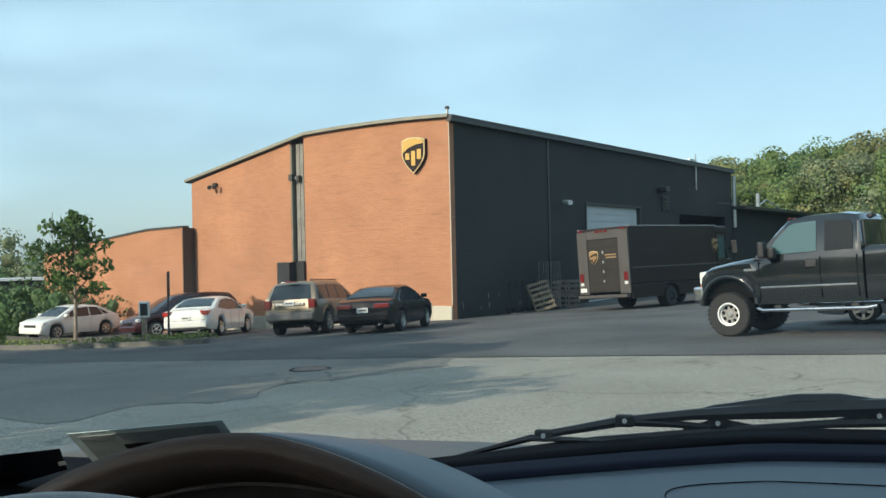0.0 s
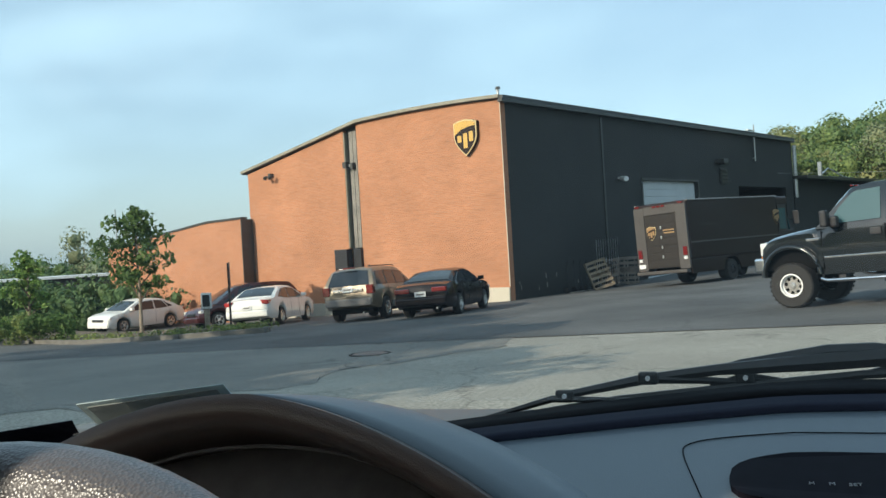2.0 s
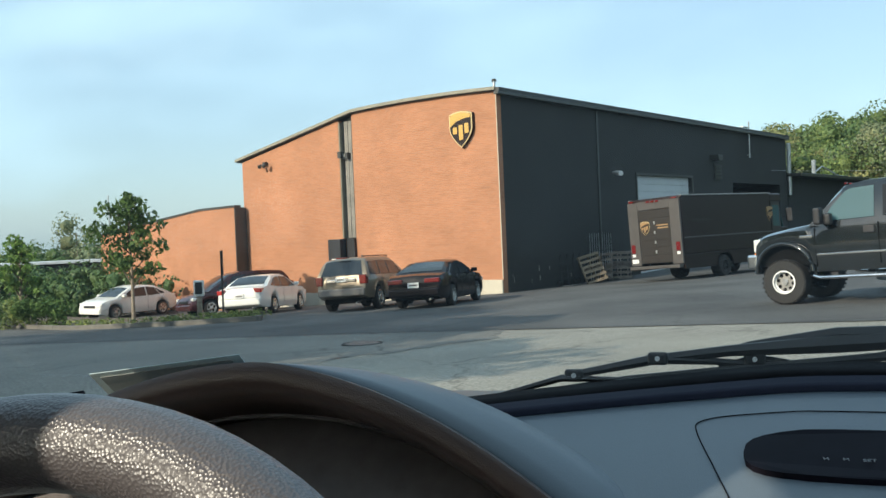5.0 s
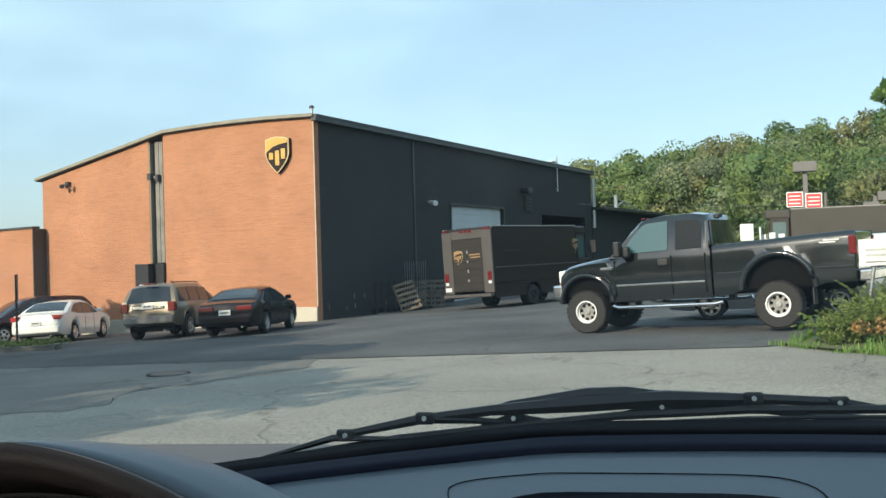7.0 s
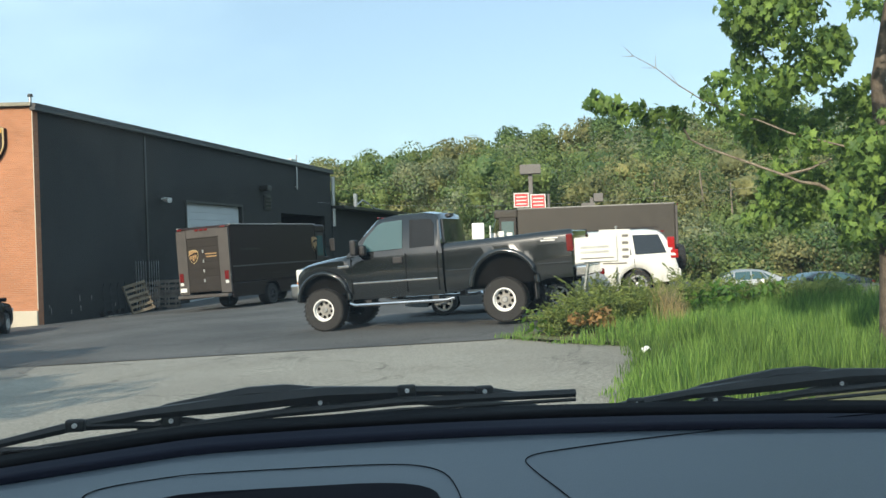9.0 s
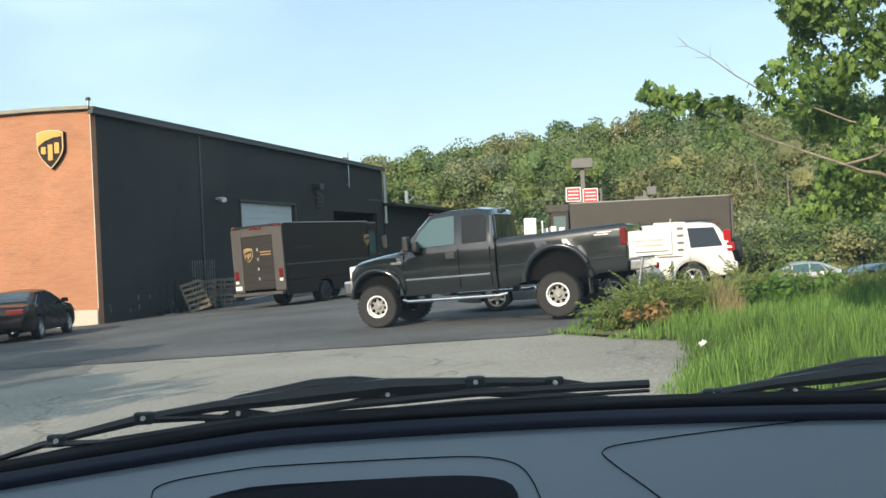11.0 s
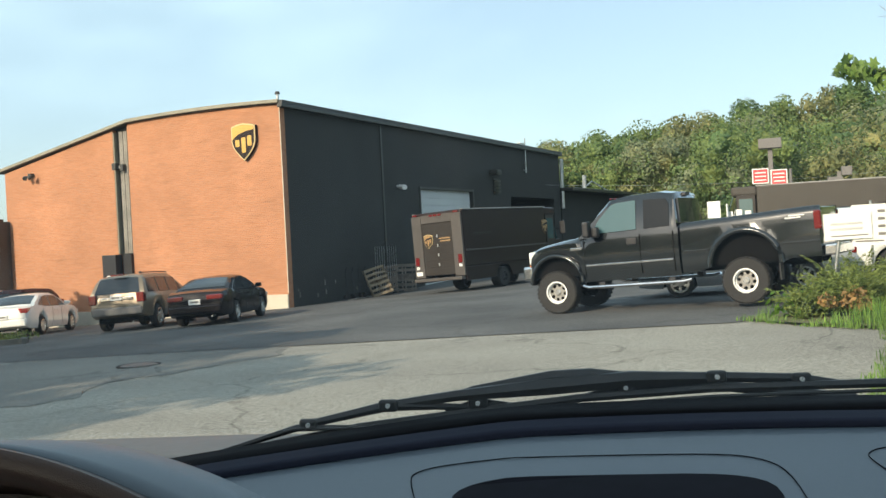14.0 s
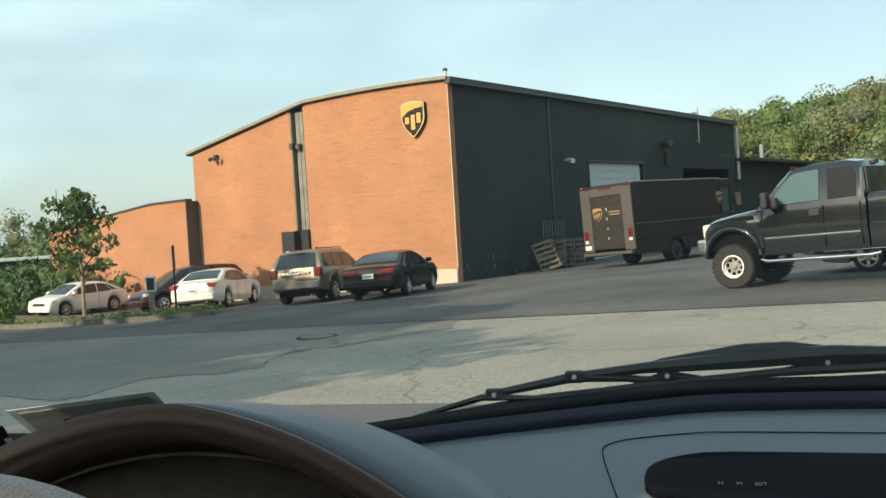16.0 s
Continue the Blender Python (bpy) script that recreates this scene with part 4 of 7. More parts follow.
        if tall_lamps:
            part("tail_light", boxes(((-L / 2 - 0.01, s * hw * 0.76, 0.98), (-L / 2 + 0.18, s * hw * 0.925, 1.2)), ((-L / 2 + 0.06, s * hw * 0.80, 1.2), (-L / 2 + 0.24, s * hw * 0.885, 1.52))), M["brightlens"], c, bevel=0.02)
        elif kind == "suv":
            part("tail_light", boxes(((-L / 2 - 0.015, s * hw * 0.68, 0.84), (-L / 2 + 0.2, s * hw * 0.93, 1.12))), M["redlens"], c, bevel=0.02)
        elif kind == "van":
            part("tail_light", boxes(((-L / 2 - 0.01, s * hw * 0.74, 0.8), (-L / 2 + 0.2, s * hw * 0.93, 1.2))), M["redlens"], c, bevel=0.02)
        elif corner_lamps:
            part("tail_light", slab(bmesh.new(), [(s * hw * 0.58, 0.95), (s * hw * 0.66, 0.80), (s * hw * 0.90, 0.78), (s * hw * 0.925, 0.93)], -L / 2 - 0.012, -L / 2 + 0.30, "x"), M["brightlens"], c, bevel=0.02)
        else:
            part("tail_light", boxes(((-L / 2 - 0.012, s * hw * 0.38, 0.74), (-L / 2 + 0.22, s * hw * 0.905, 0.88))), M["redlens"], c, bevel=0.03)
    wrap_pane(c, roof, belt, h0, h1, rear[0][0], rear[1][0], g, "rear_window")
    wrap_pane(c, roof, belt, h0, h1, front[1][0], front[0][0], g, "windscreen")
    part("bumper_seam", boxes(((-L / 2 - 0.004, -hw * 0.80, 0.61 if kind == "sedan" else 0.74), (-L / 2 + 0.1, hw * 0.80, 0.618 if kind == "sedan" else 0.748))), M["black"], c)
    part("exhaust_pipe", tube(bmesh.new(), [(-L / 2 - 0.06, -hw * 0.55, 0.27), (-L / 2 + 0.3, -hw * 0.55, 0.29)], 0.028, 8), M["galv"], c, smooth=40)
    low = lower or paintwork
    zl = 0.12 if kind == "suv" else 0.0
    part("rear_bumper", boxes(((-L / 2 - 0.07, -hw * 0.86, 0.36 + zl), (-L / 2 + 0.12, hw * 0.86, 0.60 + zl))), low, c, bevel=0.05)
    part("front_bumper", boxes(((L / 2 - 0.1, -hw * 0.84, 0.26 + zl), (L / 2 + 0.05, hw * 0.84, 0.5 + zl))), low, c, bevel=0.05)
    part("grille", boxes(((L / 2 - 0.08, -0.42, 0.54 + zl), (L / 2 + 0.015, 0.42, 0.66 + zl))), M["black"], c, bevel=0.02)
    if lower is not None:
        for s in (-1, 1):
            part("sill_trim", boxes(((-0.95, s * (hw - 0.01) - 0.02, 0.36), (0.98, s * (hw - 0.01) + 0.025, 0.56))), lower, c, bevel=0.02)
        part("rear_trim", boxes(((-L / 2 - 0.008, -hw * 0.55, 0.92), (-L / 2 + 0.05, hw * 0.55, 1.02))), M["chrome"], c, bevel=0.02)
    if tall_lamps:
        bm = bmesh.new()
        lathe(bm, [(0.001, -L / 2 - 0.28), (0.3, -L / 2 - 0.28), (0.34, -L / 2 - 0.2), (0.34, -L / 2 - 0.08), (0.001, -L / 2)], 22, "x", (0, 0, 0.98))
        part("spare_wheel", bm, M["tyre"], c, "black spare wheel cover", smooth=35)
    if plate:
        zp = 0.62 if kind == "sedan" else 0.93
        pl = part("number_plate", boxes(((-L / 2 - 0.035, -0.17, zp), (-L / 2 - 0.015, 0.17, zp + 0.15))), M["offwhite"], c, "pale number plate with unreadable marks")
        part("plate_marks", boxes(((-L / 2 - 0.038, -0.12, zp + 0.05), (-L / 2 - 0.0352, 0.12, zp + 0.1))), M["cladding"], pl)
    if kind == "suv":
        for s in (-1, 1):
            rail = part("roof_rail", tube(bmesh.new(), [(-1.75, s * 0.56, H + 0.02), (-1.6, s * 0.57, H + 0.04), (0.0, s * 0.58, H + 0.045), (0.25, s * 0.58, H + 0.02)], 0.018, 6), M["black"], c, smooth=40)
        part("brake_light", boxes(((-L / 2 + 0.22, -0.2, 1.655), (-L / 2 + 0.32, 0.2, 1.70))), M["redlens"], c, bevel=0.01)
    return c


def bed_wall(s, hw):
    """One side of the bed: a bulging skin with a rounded shoulder and the rear wheel arch cut into its foot."""
    arch_x = [-1.82 + 0.62 * math.cos(math.pi * k / 18) for k in range(19)]
    xs = sorted([-3.1, -3.08, -3.0, -2.8, -2.6, -0.95, -0.74, -0.70] + arch_x)
    skin = ((0.965, 0.0), (0.985, 0.12), (0.99, 0.3), (1.0, 0.42), (0.992, 0.50), (0.985, 0.7), (0.975, 0.86), (0.955, 0.94), (0.92, 0.99), (0.89, 1.0))
    bm = bmesh.new()
    rings = []
    for x in xs:
        zt = 1.63 + 0.09 * min(1.0, (-0.70 - x) / 2.2)
        low = 0.66 if x > -2.5 else 0.80
        zb = low
        if abs(x + 1.82) <= 0.62:
            zb = max(low, 0.74 + 0.66 * math.sqrt(max(0.0, 0.62 ** 2 - (x + 1.82) ** 2)) / 0.62)
        ends = 0.96 if x < -3.09 else 1.0
        ring = []
        for w, f in skin:
            z = max(low + (zt - low) * f, zb + (zt - zb) * 0.02 * skin.index((w, f)))
            ring.append((x, s * hw * w * ends, min(z, zt)))
        ring += [(x, s * 0.86, zt - 0.01), (x, s * 0.86, zb)]
        rings.append([bm.verts.new(p) for p in ring])
    for r0, r1 in zip(rings, rings[1:]):
        m = len(r0)
        for k in range(m):
            q = (r0[k], r0[(k + 1) % m], r1[(k + 1) % m], r1[k])
            bm.faces.new(q if s > 0 else q[::-1])
    bm.faces.new(rings[0])
    bm.faces.new(rings[-1][::-1])
    bmesh.ops.recalc_face_normals(bm, faces=bm.faces[:])
    return bm


def pickup():
    where = rest(7.72, 18.98, 139.0, 3.6, 0.05)
    c = thing("pickup_truck", where, "black lifted pickup truck with chrome trim and white-rimmed off-road wheels", "pickup truck")
    pt = P["green"]
    hw = 0.98
    # nose and cab below the belt line
    top = [(-0.66, 1.56), (1.0, 1.53), (1.24, 1.53), (1.7, 1.47), (2.2, 1.39), (2.36, 1.30), (2.42, 1.0)]
    bm = bmesh.new()
    xs = sorted([-0.66, -0.4, -0.1, 0.2, 0.5, 0.8, 1.05, 1.22, 2.36, 2.42] + [1.8 + 0.53 * k for k in (-1, -0.96, -0.85, -0.7, -0.5, -0.25, 0, 0.25, 0.5, 0.7, 0.85, 0.96, 1)])
    rings = []
    for x in xs:
        zb = 0.62
        if abs(x - 1.8) < 0.53:
            zb = max(zb, 0.66 + 0.98 * math.sqrt(0.53 ** 2 - (x - 1.8) ** 2))
        zt = lerp_table(top, x)
        e = max(0.0, (x - 1.9) / 0.52)
        w = hw * (1 - 0.07 * e * e)
        sh = 0.90 if x > 1.1 else 0.955
        ring = [(w * 0.95, zb), (w * 0.99, zb + (zt - zb) * 0.3), (w, zb + (zt - zb) * 0.55), (w * 0.985, zb + (zt - zb) * 0.85), (w * sh, zt - 0.01), (w * sh * 0.85, zt + 0.02), (w * 0.4, zt + 0.045), (0, zt + 0.05)]
        full = ring + [(-y, z) for y, z in ring[-2::-1]]
        rings.append([bm.verts.new((x, y, z)) for y, z in full])
    for r0, r1 in zip(rings, rings[1:]):
        m = len(r0)
        for k in range(m):
            bm.faces.new((r0[k], r0[(k + 1) % m], r1[(k + 1) % m], r1[k]))
    bm.faces.new(rings[0])
    bm.faces.new(rings[-1][::-1])
    part("body", bm, pt, c, smooth=36)
    roof = [(-0.64, 1.56), (-0.62, 2.1), (-0.56, 2.24), (-0.3, 2.29), (0.3, 2.29), (0.66, 2.22), (0.9, 1.97), (1.28, 1.53)]
    belt = [(-0.7, 1.56), (1.3, 1.53)]
    h0, h1 = hw * 0.955, hw * 0.80
    part("cab", loft_cabin(roof, belt, h0, h1, 40), pt, c, smooth=36)
    def gw(z):
        return h0 + (h1 - h0) * min(1, max(0, (z - 1.55) / 0.74))
    for s in (-1, 1):
        side_pane(c, [(0.13, 1.60), (1.02, 1.58), (0.86, 1.86), (0.62, 2.12), (0.52, 2.16), (0.13, 2.18)], gw, s, M["paleglass"], "door_window")
        side_pane(c, [(-0.50, 1.61), (-0.02, 1.60), (-0.02, 2.17), (-0.44, 2.15), (-0.5, 2.06)], gw, s, M["darkglass"], "rear_side_window")
        part("door_seam", boxes(((0.055, s * (hw + 0.002) - 0.012, 0.72), (0.069, s * (hw + 0.002) + 0.002, 1.5))), M["shade_black"], c)
        part("door_seam", boxes(((-0.575, s * (hw + 0.002) - 0.012, 0.72), (-0.561, s * (hw + 0.002) + 0.002, 1.5))), M["shade_black"], c)
        part("door_seam", boxes(((1.17, s * (hw + 0.002) - 0.03, 0.72), (1.184, s * (hw + 0.002) - 0.004, 1.46))), M["shade_black"], c)
        part("door_handle", boxes(((0.12, s * hw - 0.02, 1.30), (0.32, s * hw + 0.02, 1.44))), M["black"], c, bevel=0.02)
        part("trim_strip", boxes(((-0.55, s * hw - 0.01, 0.93), (1.15, s * hw + 0.022, 0.97))), M["chrome"], c, "chrome strip along the doors", bevel=0.008)
        part("step_bar", tube(bmesh.new(), [(1.22, s * 1.02, 0.55), (1.1, s * 1.06, 0.51), (-0.72, s * 1.06, 0.51), (-0.86, s * 1.02, 0.54)], 0.035, 8), M["chrome"], c, "chrome step bar", smooth=40)
        for bx in (0.85, -0.5):
            part("step_bracket", boxes(((bx - 0.06, s * 0.85, 0.5), (bx + 0.06, s * 1.02, 0.60))), M["black"], c)
        # towing mirror
        mir = part("door_mirror", boxes(((0.93, s * 1.10, 1.52), (1.06, s * 1.32, 1.84))), M["black"], c, bevel=0.04)
        part("mirror_arm", boxes(((0.96, s * 0.93, 1.56), (1.0, s * 1.12, 1.6)), ((0.96, s * 0.93, 1.70), (1.0, s * 1.12, 1.74))), M["black"], mir)
        part("mirror_glass_head", boxes(((0.72, s * 1.02, 1.50), (0.86, s * 1.2, 1.72))), M["black"], mir, bevel=0.05)
        part("headlight", boxes(((2.22, s * 0.60, 1.06), (2.43, s * 0.90, 1.32))), M["lens"], c, bevel=0.03)
        part("turn_signal", boxes(((2.2, s * 0.62, 0.98), (2.42, s * 0.91, 1.055))), M["amber"], c, bevel=0.02)
        part("fender_badge", boxes(((1.22, s * hw - 0.02, 1.28), (1.46, s * hw + 0.008, 1.335))), M["chrome"], c, "small chrome badge", bevel=0.01)
        # fender flares, front and rear
        arc = [(1.8 + 0.55 * math.cos(a), s * (hw + 0.01), 0.64 + 0.56 * math.sin(a)) for a in [math.pi * k / 14 for k in range(15)]]
        part("fender_flare", tube(bmesh.new(), arc, 0.045, 8), pt, c, smooth=50)
        arc = [(-1.82 + 0.62 * math.cos(a), s * (hw + 0.02), 0.74 + 0.66 * math.sin(a)) for a in [math.pi * k / 14 for k in range(15)]]
        part("fender_flare", tube(bmesh.new(), arc, 0.055, 8), pt, c, smooth=50)
        # bed side with its arch
        part("bed_side", bed_wall(s, hw), pt, c, smooth=40)
        part("tail_light", boxes(((-3.12, s * 0.80, 1.29), (-3.0, s * (hw + 0.006), 1.63))), M["redlens"], c, bevel=0.025)
        crease = part("body_crease", boxes(((-1.22, s * hw - 0.01, 1.06), (-0.74, s * hw + 0.012, 1.1))), pt, c, bevel=0.01)
        part("body_crease", boxes(((-3.06, s * hw - 0.01, 1.06), (-2.46, s * hw + 0.012, 1.1))), pt, c, bevel=0.01)
        part("bed_decal", boxes(((-2.80, s * hw - 0.002, 1.52), (-2.54, s * hw + 0.003, 1.545)), ((-2.86, s * hw - 0.002, 1.56), (-2.60, s * hw + 0.003, 1.585))), M["offwhite"], c, "pale slanted decal bars")
        for wx in (1.8, -1.8):
            w = wheel_parts(c, wx, s * 0.86, 0.445, 0.32, 0.235, (M["white"], M["highlight_disc"]), 6, "off_road_wheel", True)
            tread = bmesh.new()
            for k in range(30):
                rot = Matrix.Rotation(k * math.tau / 30, 4, "Y")
                for side in (-1, 1):
                    box(tread, (0.43, side * 0.155 - 0.045, -0.022), (0.4465, side * 0.155 + 0.01, 0.022), rot)
            part("tread_blocks", tread, M["tyre"], w)
            # solid near-black block paints the shade inside the wheel arch
            part("wheel_well", boxes(((wx - 0.66, s * 0.2, 0.76), (wx + 0.62, s * 0.84, 1.28 if wx > 0 else 1.5))), M["shade_black"], c)
            part("shock_absorber", tube(bmesh.new(), [(wx + 0.05, s * 0.6, 0.5), (wx - 0.06, s * 0.72, 1.1)], 0.03, 8), M["offwhite"], c, smooth=40)
        part("mud_flap", boxes(((-2.4, s * 0.72, 0.42), (-2.38, s * 0.98, 0.86))), M["black"], c)
    part("bed_floor", boxes(((-3.02, -0.78, 0.98), (-0.72, 0.78, 1.04))), M["black"], c)
    part("bed_front", boxes(((-0.76, -0.88, 1.0), (-0.71, 0.88, 1.66))), pt, c)
    part("tailgate", boxes(((-3.10, -0.80, 0.98), (-3.03, 0.80, 1.70))), pt, c, bevel=0.02)
    part("rear_bumper", boxes(((-3.34, -0.92, 0.80), (-3.12, 0.92, 1.0))), M["chrome"], c, bevel=0.03)
    part("front_bumper", boxes(((2.34, -0.97, 0.72), (2.56, 0.97, 1.02))), M["chrome"], c, "chrome front bumper", bevel=0.045)
    part("grille", boxes(((2.38, -0.6, 1.04), (2.46, 0.6, 1.34))), M["chrome"], c, bevel=0.02)
    part("frame_rail", boxes(((-3.0, -0.5, 0.66), (2.2, -0.36, 0.84)), ((-3.0, 0.36, 0.66), (2.2, 0.5, 0.84))), M["shade_black"], c)
    for ax in (1.8, -1.8):
        ob = part("axle", tube(bmesh.new(), [(ax, -0.8, 0.445), (ax, 0.8, 0.445)], 0.06, 8), M["shade_black"], c)
        part("differential", boxes(((ax - 0.16, -0.16, 0.3), (ax + 0.16, 0.16, 0.6))), M["shade_black"], ob, bevel=0.05)
    cross_pane(c, (-0.652, 1.66), (-0.622, 2.14), 0.72, 0.66, M["glass"], "rear_window", 0.01)
    cross_pane(c, (1.18, 1.62), (0.70, 2.17), 0.80, 0.68, M["glass"], "windscreen")
    # extended cab and long bed: all behind the front axle stretches, the wheels keep their shape
    stretch = 1.075
    for ob in c.children:
        if ob.name.startswith("off_road_wheel"):
            if ob.location.x < 1:
                ob.location.x = 1.8 + (ob.location.x - 1.8) * stretch
        else:
            for v in ob.data.vertices:
                if v.co.x < 1.8:
                    v.co.x = 1.8 + (v.co.x - 1.8) * stretch
    for k in (-0.5, -0.25, 0.0, 0.25, 0.5):
        part("cab_light", boxes(((0.60, k - 0.035, 2.26), (0.66, k + 0.035, 2.288))), M["redlens"], c, "small red-brown roof lamp", bevel=0.012)
    part("brake_light", boxes(((-0.81, -0.14, 2.2), (-0.74, 0.14, 2.26))), M["black"], c)


M["dullgrey"] = surf("dull_grey_brown_enamel", (0.062, 0.055, 0.045), 0.5, var=0.1, bump=0.02, spec=0.25)


def package_truck(where, label, mirrors, body_paint=None):
    c = thing("delivery_truck", where, label, "delivery truck", group="delivery trucks")
    br, L, W, H = body_paint or M["brown"], 7.8, 2.3, 3.1
    x0, x1 = -L / 2, L / 2
    body = boxes(((x0 + 0.03, -W / 2, 0.92), (x1 - 1.5, W / 2, H)))
    part("cargo_body", body, br, c, "dark brown painted box body", bevel=0.07, segs=3)
    for s in (-1, 1):
        # skirt with the wheel arch
        poly = [(x0 + 0.05, 0.42), (x0 + 0.05, 0.93), (x1 - 1.5, 0.93), (x1 - 1.5, 0.42), (-0.62, 0.42)]
        poly += [(-1.2 + 0.56 * math.cos(a), 0.46 + 0.48 * math.sin(a)) for a in [math.pi * k / 10 for k in range(1, 10)]] + [(-1.78, 0.42)]
        part("skirt", slab(bmesh.new(), poly, s * (W / 2 - 0.06), s * (W / 2 - 0.005)), br, c, bevel=0.01)
        part("rub_rail", boxes(((x0 + 0.1, s * W / 2 - 0.02, 1.52), (x1 - 1.5, s * W / 2 + 0.015, 1.57))), M["browngrey"], c, "dull grey rub rail", bevel=0.01)
        # highlight along the roof edge, built as a pale strip
        part("roof_cap", boxes(((x0 + 0.05, s * W / 2 - 0.05, H - 0.035), (x1 - 1.5, s * W / 2 + 0.012, H + 0.012))), M["highlight_disc"], c, "pale strip painted as the roof edge's highlight", bevel=0.012)
        part("lettering_bar", boxes(((-3.2, s * W / 2 - 0.002, 2.12), (-1.9, s * W / 2 + 0.003, 2.2))), M["browndoor"], c, "faint unreadable lettering")
        part("cab_door", boxes(((x1 - 1.45, s * (W / 2 - 0.04) - 0.03, 0.62), (x1 - 0.75, s * (W / 2 - 0.04) + 0.02, 2.75))), M["browndoor"], c)
        part("cab_window", boxes(((x1 - 1.35, s * (W / 2 - 0.03), 1.75), (x1 - 0.85, s * W / 2, 2.6))), M["paleglass"], c)
        part("side_panel", boxes(((x1 - 0.75, s * (W / 2 - 0.12), 0.6), (x1 - 0.2, s * (W / 2 - 0.03), 1.7))), br, c, bevel=0.03)
        part("rear_post", boxes(((x0 - 0.06, s * 0.70, 0.62), (x0 + 0.035, s * (W / 2 - 0.01), H - 0.12))), M["browngrey"], c, "grey-brown rear post", bevel=0.02)
        part("tail_light", boxes(((x0 - 0.09, s * 0.90, 1.10), (x0 - 0.055, s * 1.08, 1.42))), M["redlens"], c, bevel=0.02)
        part("reverse_light", boxes(((x0 - 0.085, s * 0.92, 0.96), (x0 - 0.055, s * 1.06, 1.07))), M["lens"], c, bevel=0.01)
        part("marker_light", boxes(((x0 - 0.09, s * 0.85, H - 0.11), (x0 - 0.04, s * 1.05, H - 0.04))), M["redlens"], c, bevel=0.01)
        wheel_parts(c, -1.2, s * 0.92, 0.4, 0.42, 0.22, (M["black"], M["black"]), 6)
        wheel_parts(c, x1 - 1.1, s * 0.98, 0.4, 0.24, 0.22, (M["black"], M["black"]), 6)
        mir = part("side_mirror", boxes(((x1 - 0.45, s * 1.22, 1.9), (x1 - 0.39, s * 1.5, 2.45))), mirrors, c, bevel=0.03)
        part("mirror_arm", boxes(((x1 - 0.44, s * 1.08, 2.1), (x1 - 0.40, s * 1.24, 2.14))), M["black"], mir)
    part("cab_roof", boxes(((x1 - 1.52, -W / 2 + 0.02, 2.72), (x1 - 0.55, W / 2 - 0.02, H - 0.02))), br, c, bevel=0.08)
    part("nose", boxes(((x1 - 0.8, -W / 2 + 0.1, 0.6), (x1 + 0.1, W / 2 - 0.1, 1.65))), br, c, bevel=0.12)
    cross_pane(c, (x1 - 0.25, 1.66), (x1 - 0.62, 2.74), 0.98, 0.98, M["paleglass"], "windscreen")
    part("cab_floor", boxes(((x1 - 1.5, -W / 2 + 0.15, 0.6), (x1 - 0.7, W / 2 - 0.15, 0.9))), M["black"], c)
    part("rear_header", boxes(((x0 - 0.05, -0.70, H - 0.42), (x0 + 0.035, 0.70, H - 0.10))), M["browngrey"], c, bevel=0.02)
    for k in (-0.2, 0, 0.2):
        part("marker_light", boxes(((x0 - 0.085, k - 0.07, H - 0.17), (x0 - 0.045, k + 0.07, H - 0.09))), M["redlens"], c, bevel=0.01)
    door = part("rear_door", boxes(((x0 - 0.02, -0.70, 0.70), (x0 + 0.035, 0.70, H - 0.43))), M["browndoor"], c, "dark brown rear shutter")
    for k in range(7):
        part("shutter_slat", boxes(((x0 - 0.034, -0.69, 0.74 + k * 0.27), (x0 - 0.02, 0.69, 0.74 + k * 0.27 + 0.25))), M["browndoor"], door, bevel=0.008)
    for k in range(4):
        part("latch", boxes(((x0 - 0.06, -0.03, 1.05 + k * 0.36), (x0 - 0.034, 0.02, 1.16 + k * 0.36))), M["galv"], door)
    cm = Matrix.Translation((x0 - 0.045, 0.42, 2.0)) @ pose(0, 0, 0, 0, 0, -90)
    crest(c, 0.4, 0.52, 0.02, cm, (M["paleyellow"], M["brown"], M["dullgold"]))
    sc = Matrix.Translation((0.9 + 1.4, -W / 2 - 0.004, 2.25))
    crest(c, 0.5, 0.62, 0.015, sc, (M["dullgold"], M["brown"], M["dullgold"]))
    for k, (w, z) in enumerate(((0.5, 2.06), (0.46, 1.96))):
        part("lettering_bar", boxes(((x0 - 0.038, -0.58, z), (x0 - 0.0345, -0.58 + w, z + 0.045))), M["dullgold"], door, "small dull gold unreadable lettering")
    part("number_plate", boxes(((x0 - 0.085, 0.80, 0.72), (x0 - 0.065, 1.08, 0.87))), M["offwhite"], c)
    part("rear_step", boxes(((x0 - 0.25, -W / 2 + 0.05, 0.48), (x0 + 0.0, W / 2 - 0.05, 0.60))), M["browngrey"], c, bevel=0.02)
    # near-black block, underside shade included in its colour
    part("chassis", boxes(((x0 + 0.3, -0.6, 0.5), (x1 - 0.8, 0.6, 0.92))), M["shade_black"], c)
    return c


car("sedan", rest(-1.74, 30.5, 76, 2.75), P["black"], "black sedan with wide red tail lights, parked by the brick wall", L=4.95, wb=2.8, low=0.05)
car("suv", rest(-4.13, 32.25, 75, 2.9), P["tan"], "tan SUV with grey cladding and roof rails by the wall", L=4.75, W=1.83, wb=2.88, r=0.36, kind="suv", lower=M["cladding"], low=0.07)
car("sedan", rest(-8.57, 35.85, 82, 2.74), P["white"], "white sedan with red tail lights, parked nose-in", L=4.8, W=1.8, wb=2.74, low=0.02, corner_lamps=True)
car("minivan", rest(-10.95, 40.6, 221, 2.9), P["red"], "dark red minivan parked facing out", L=4.7, W=1.85, wb=2.9, kind="van", plate=False)
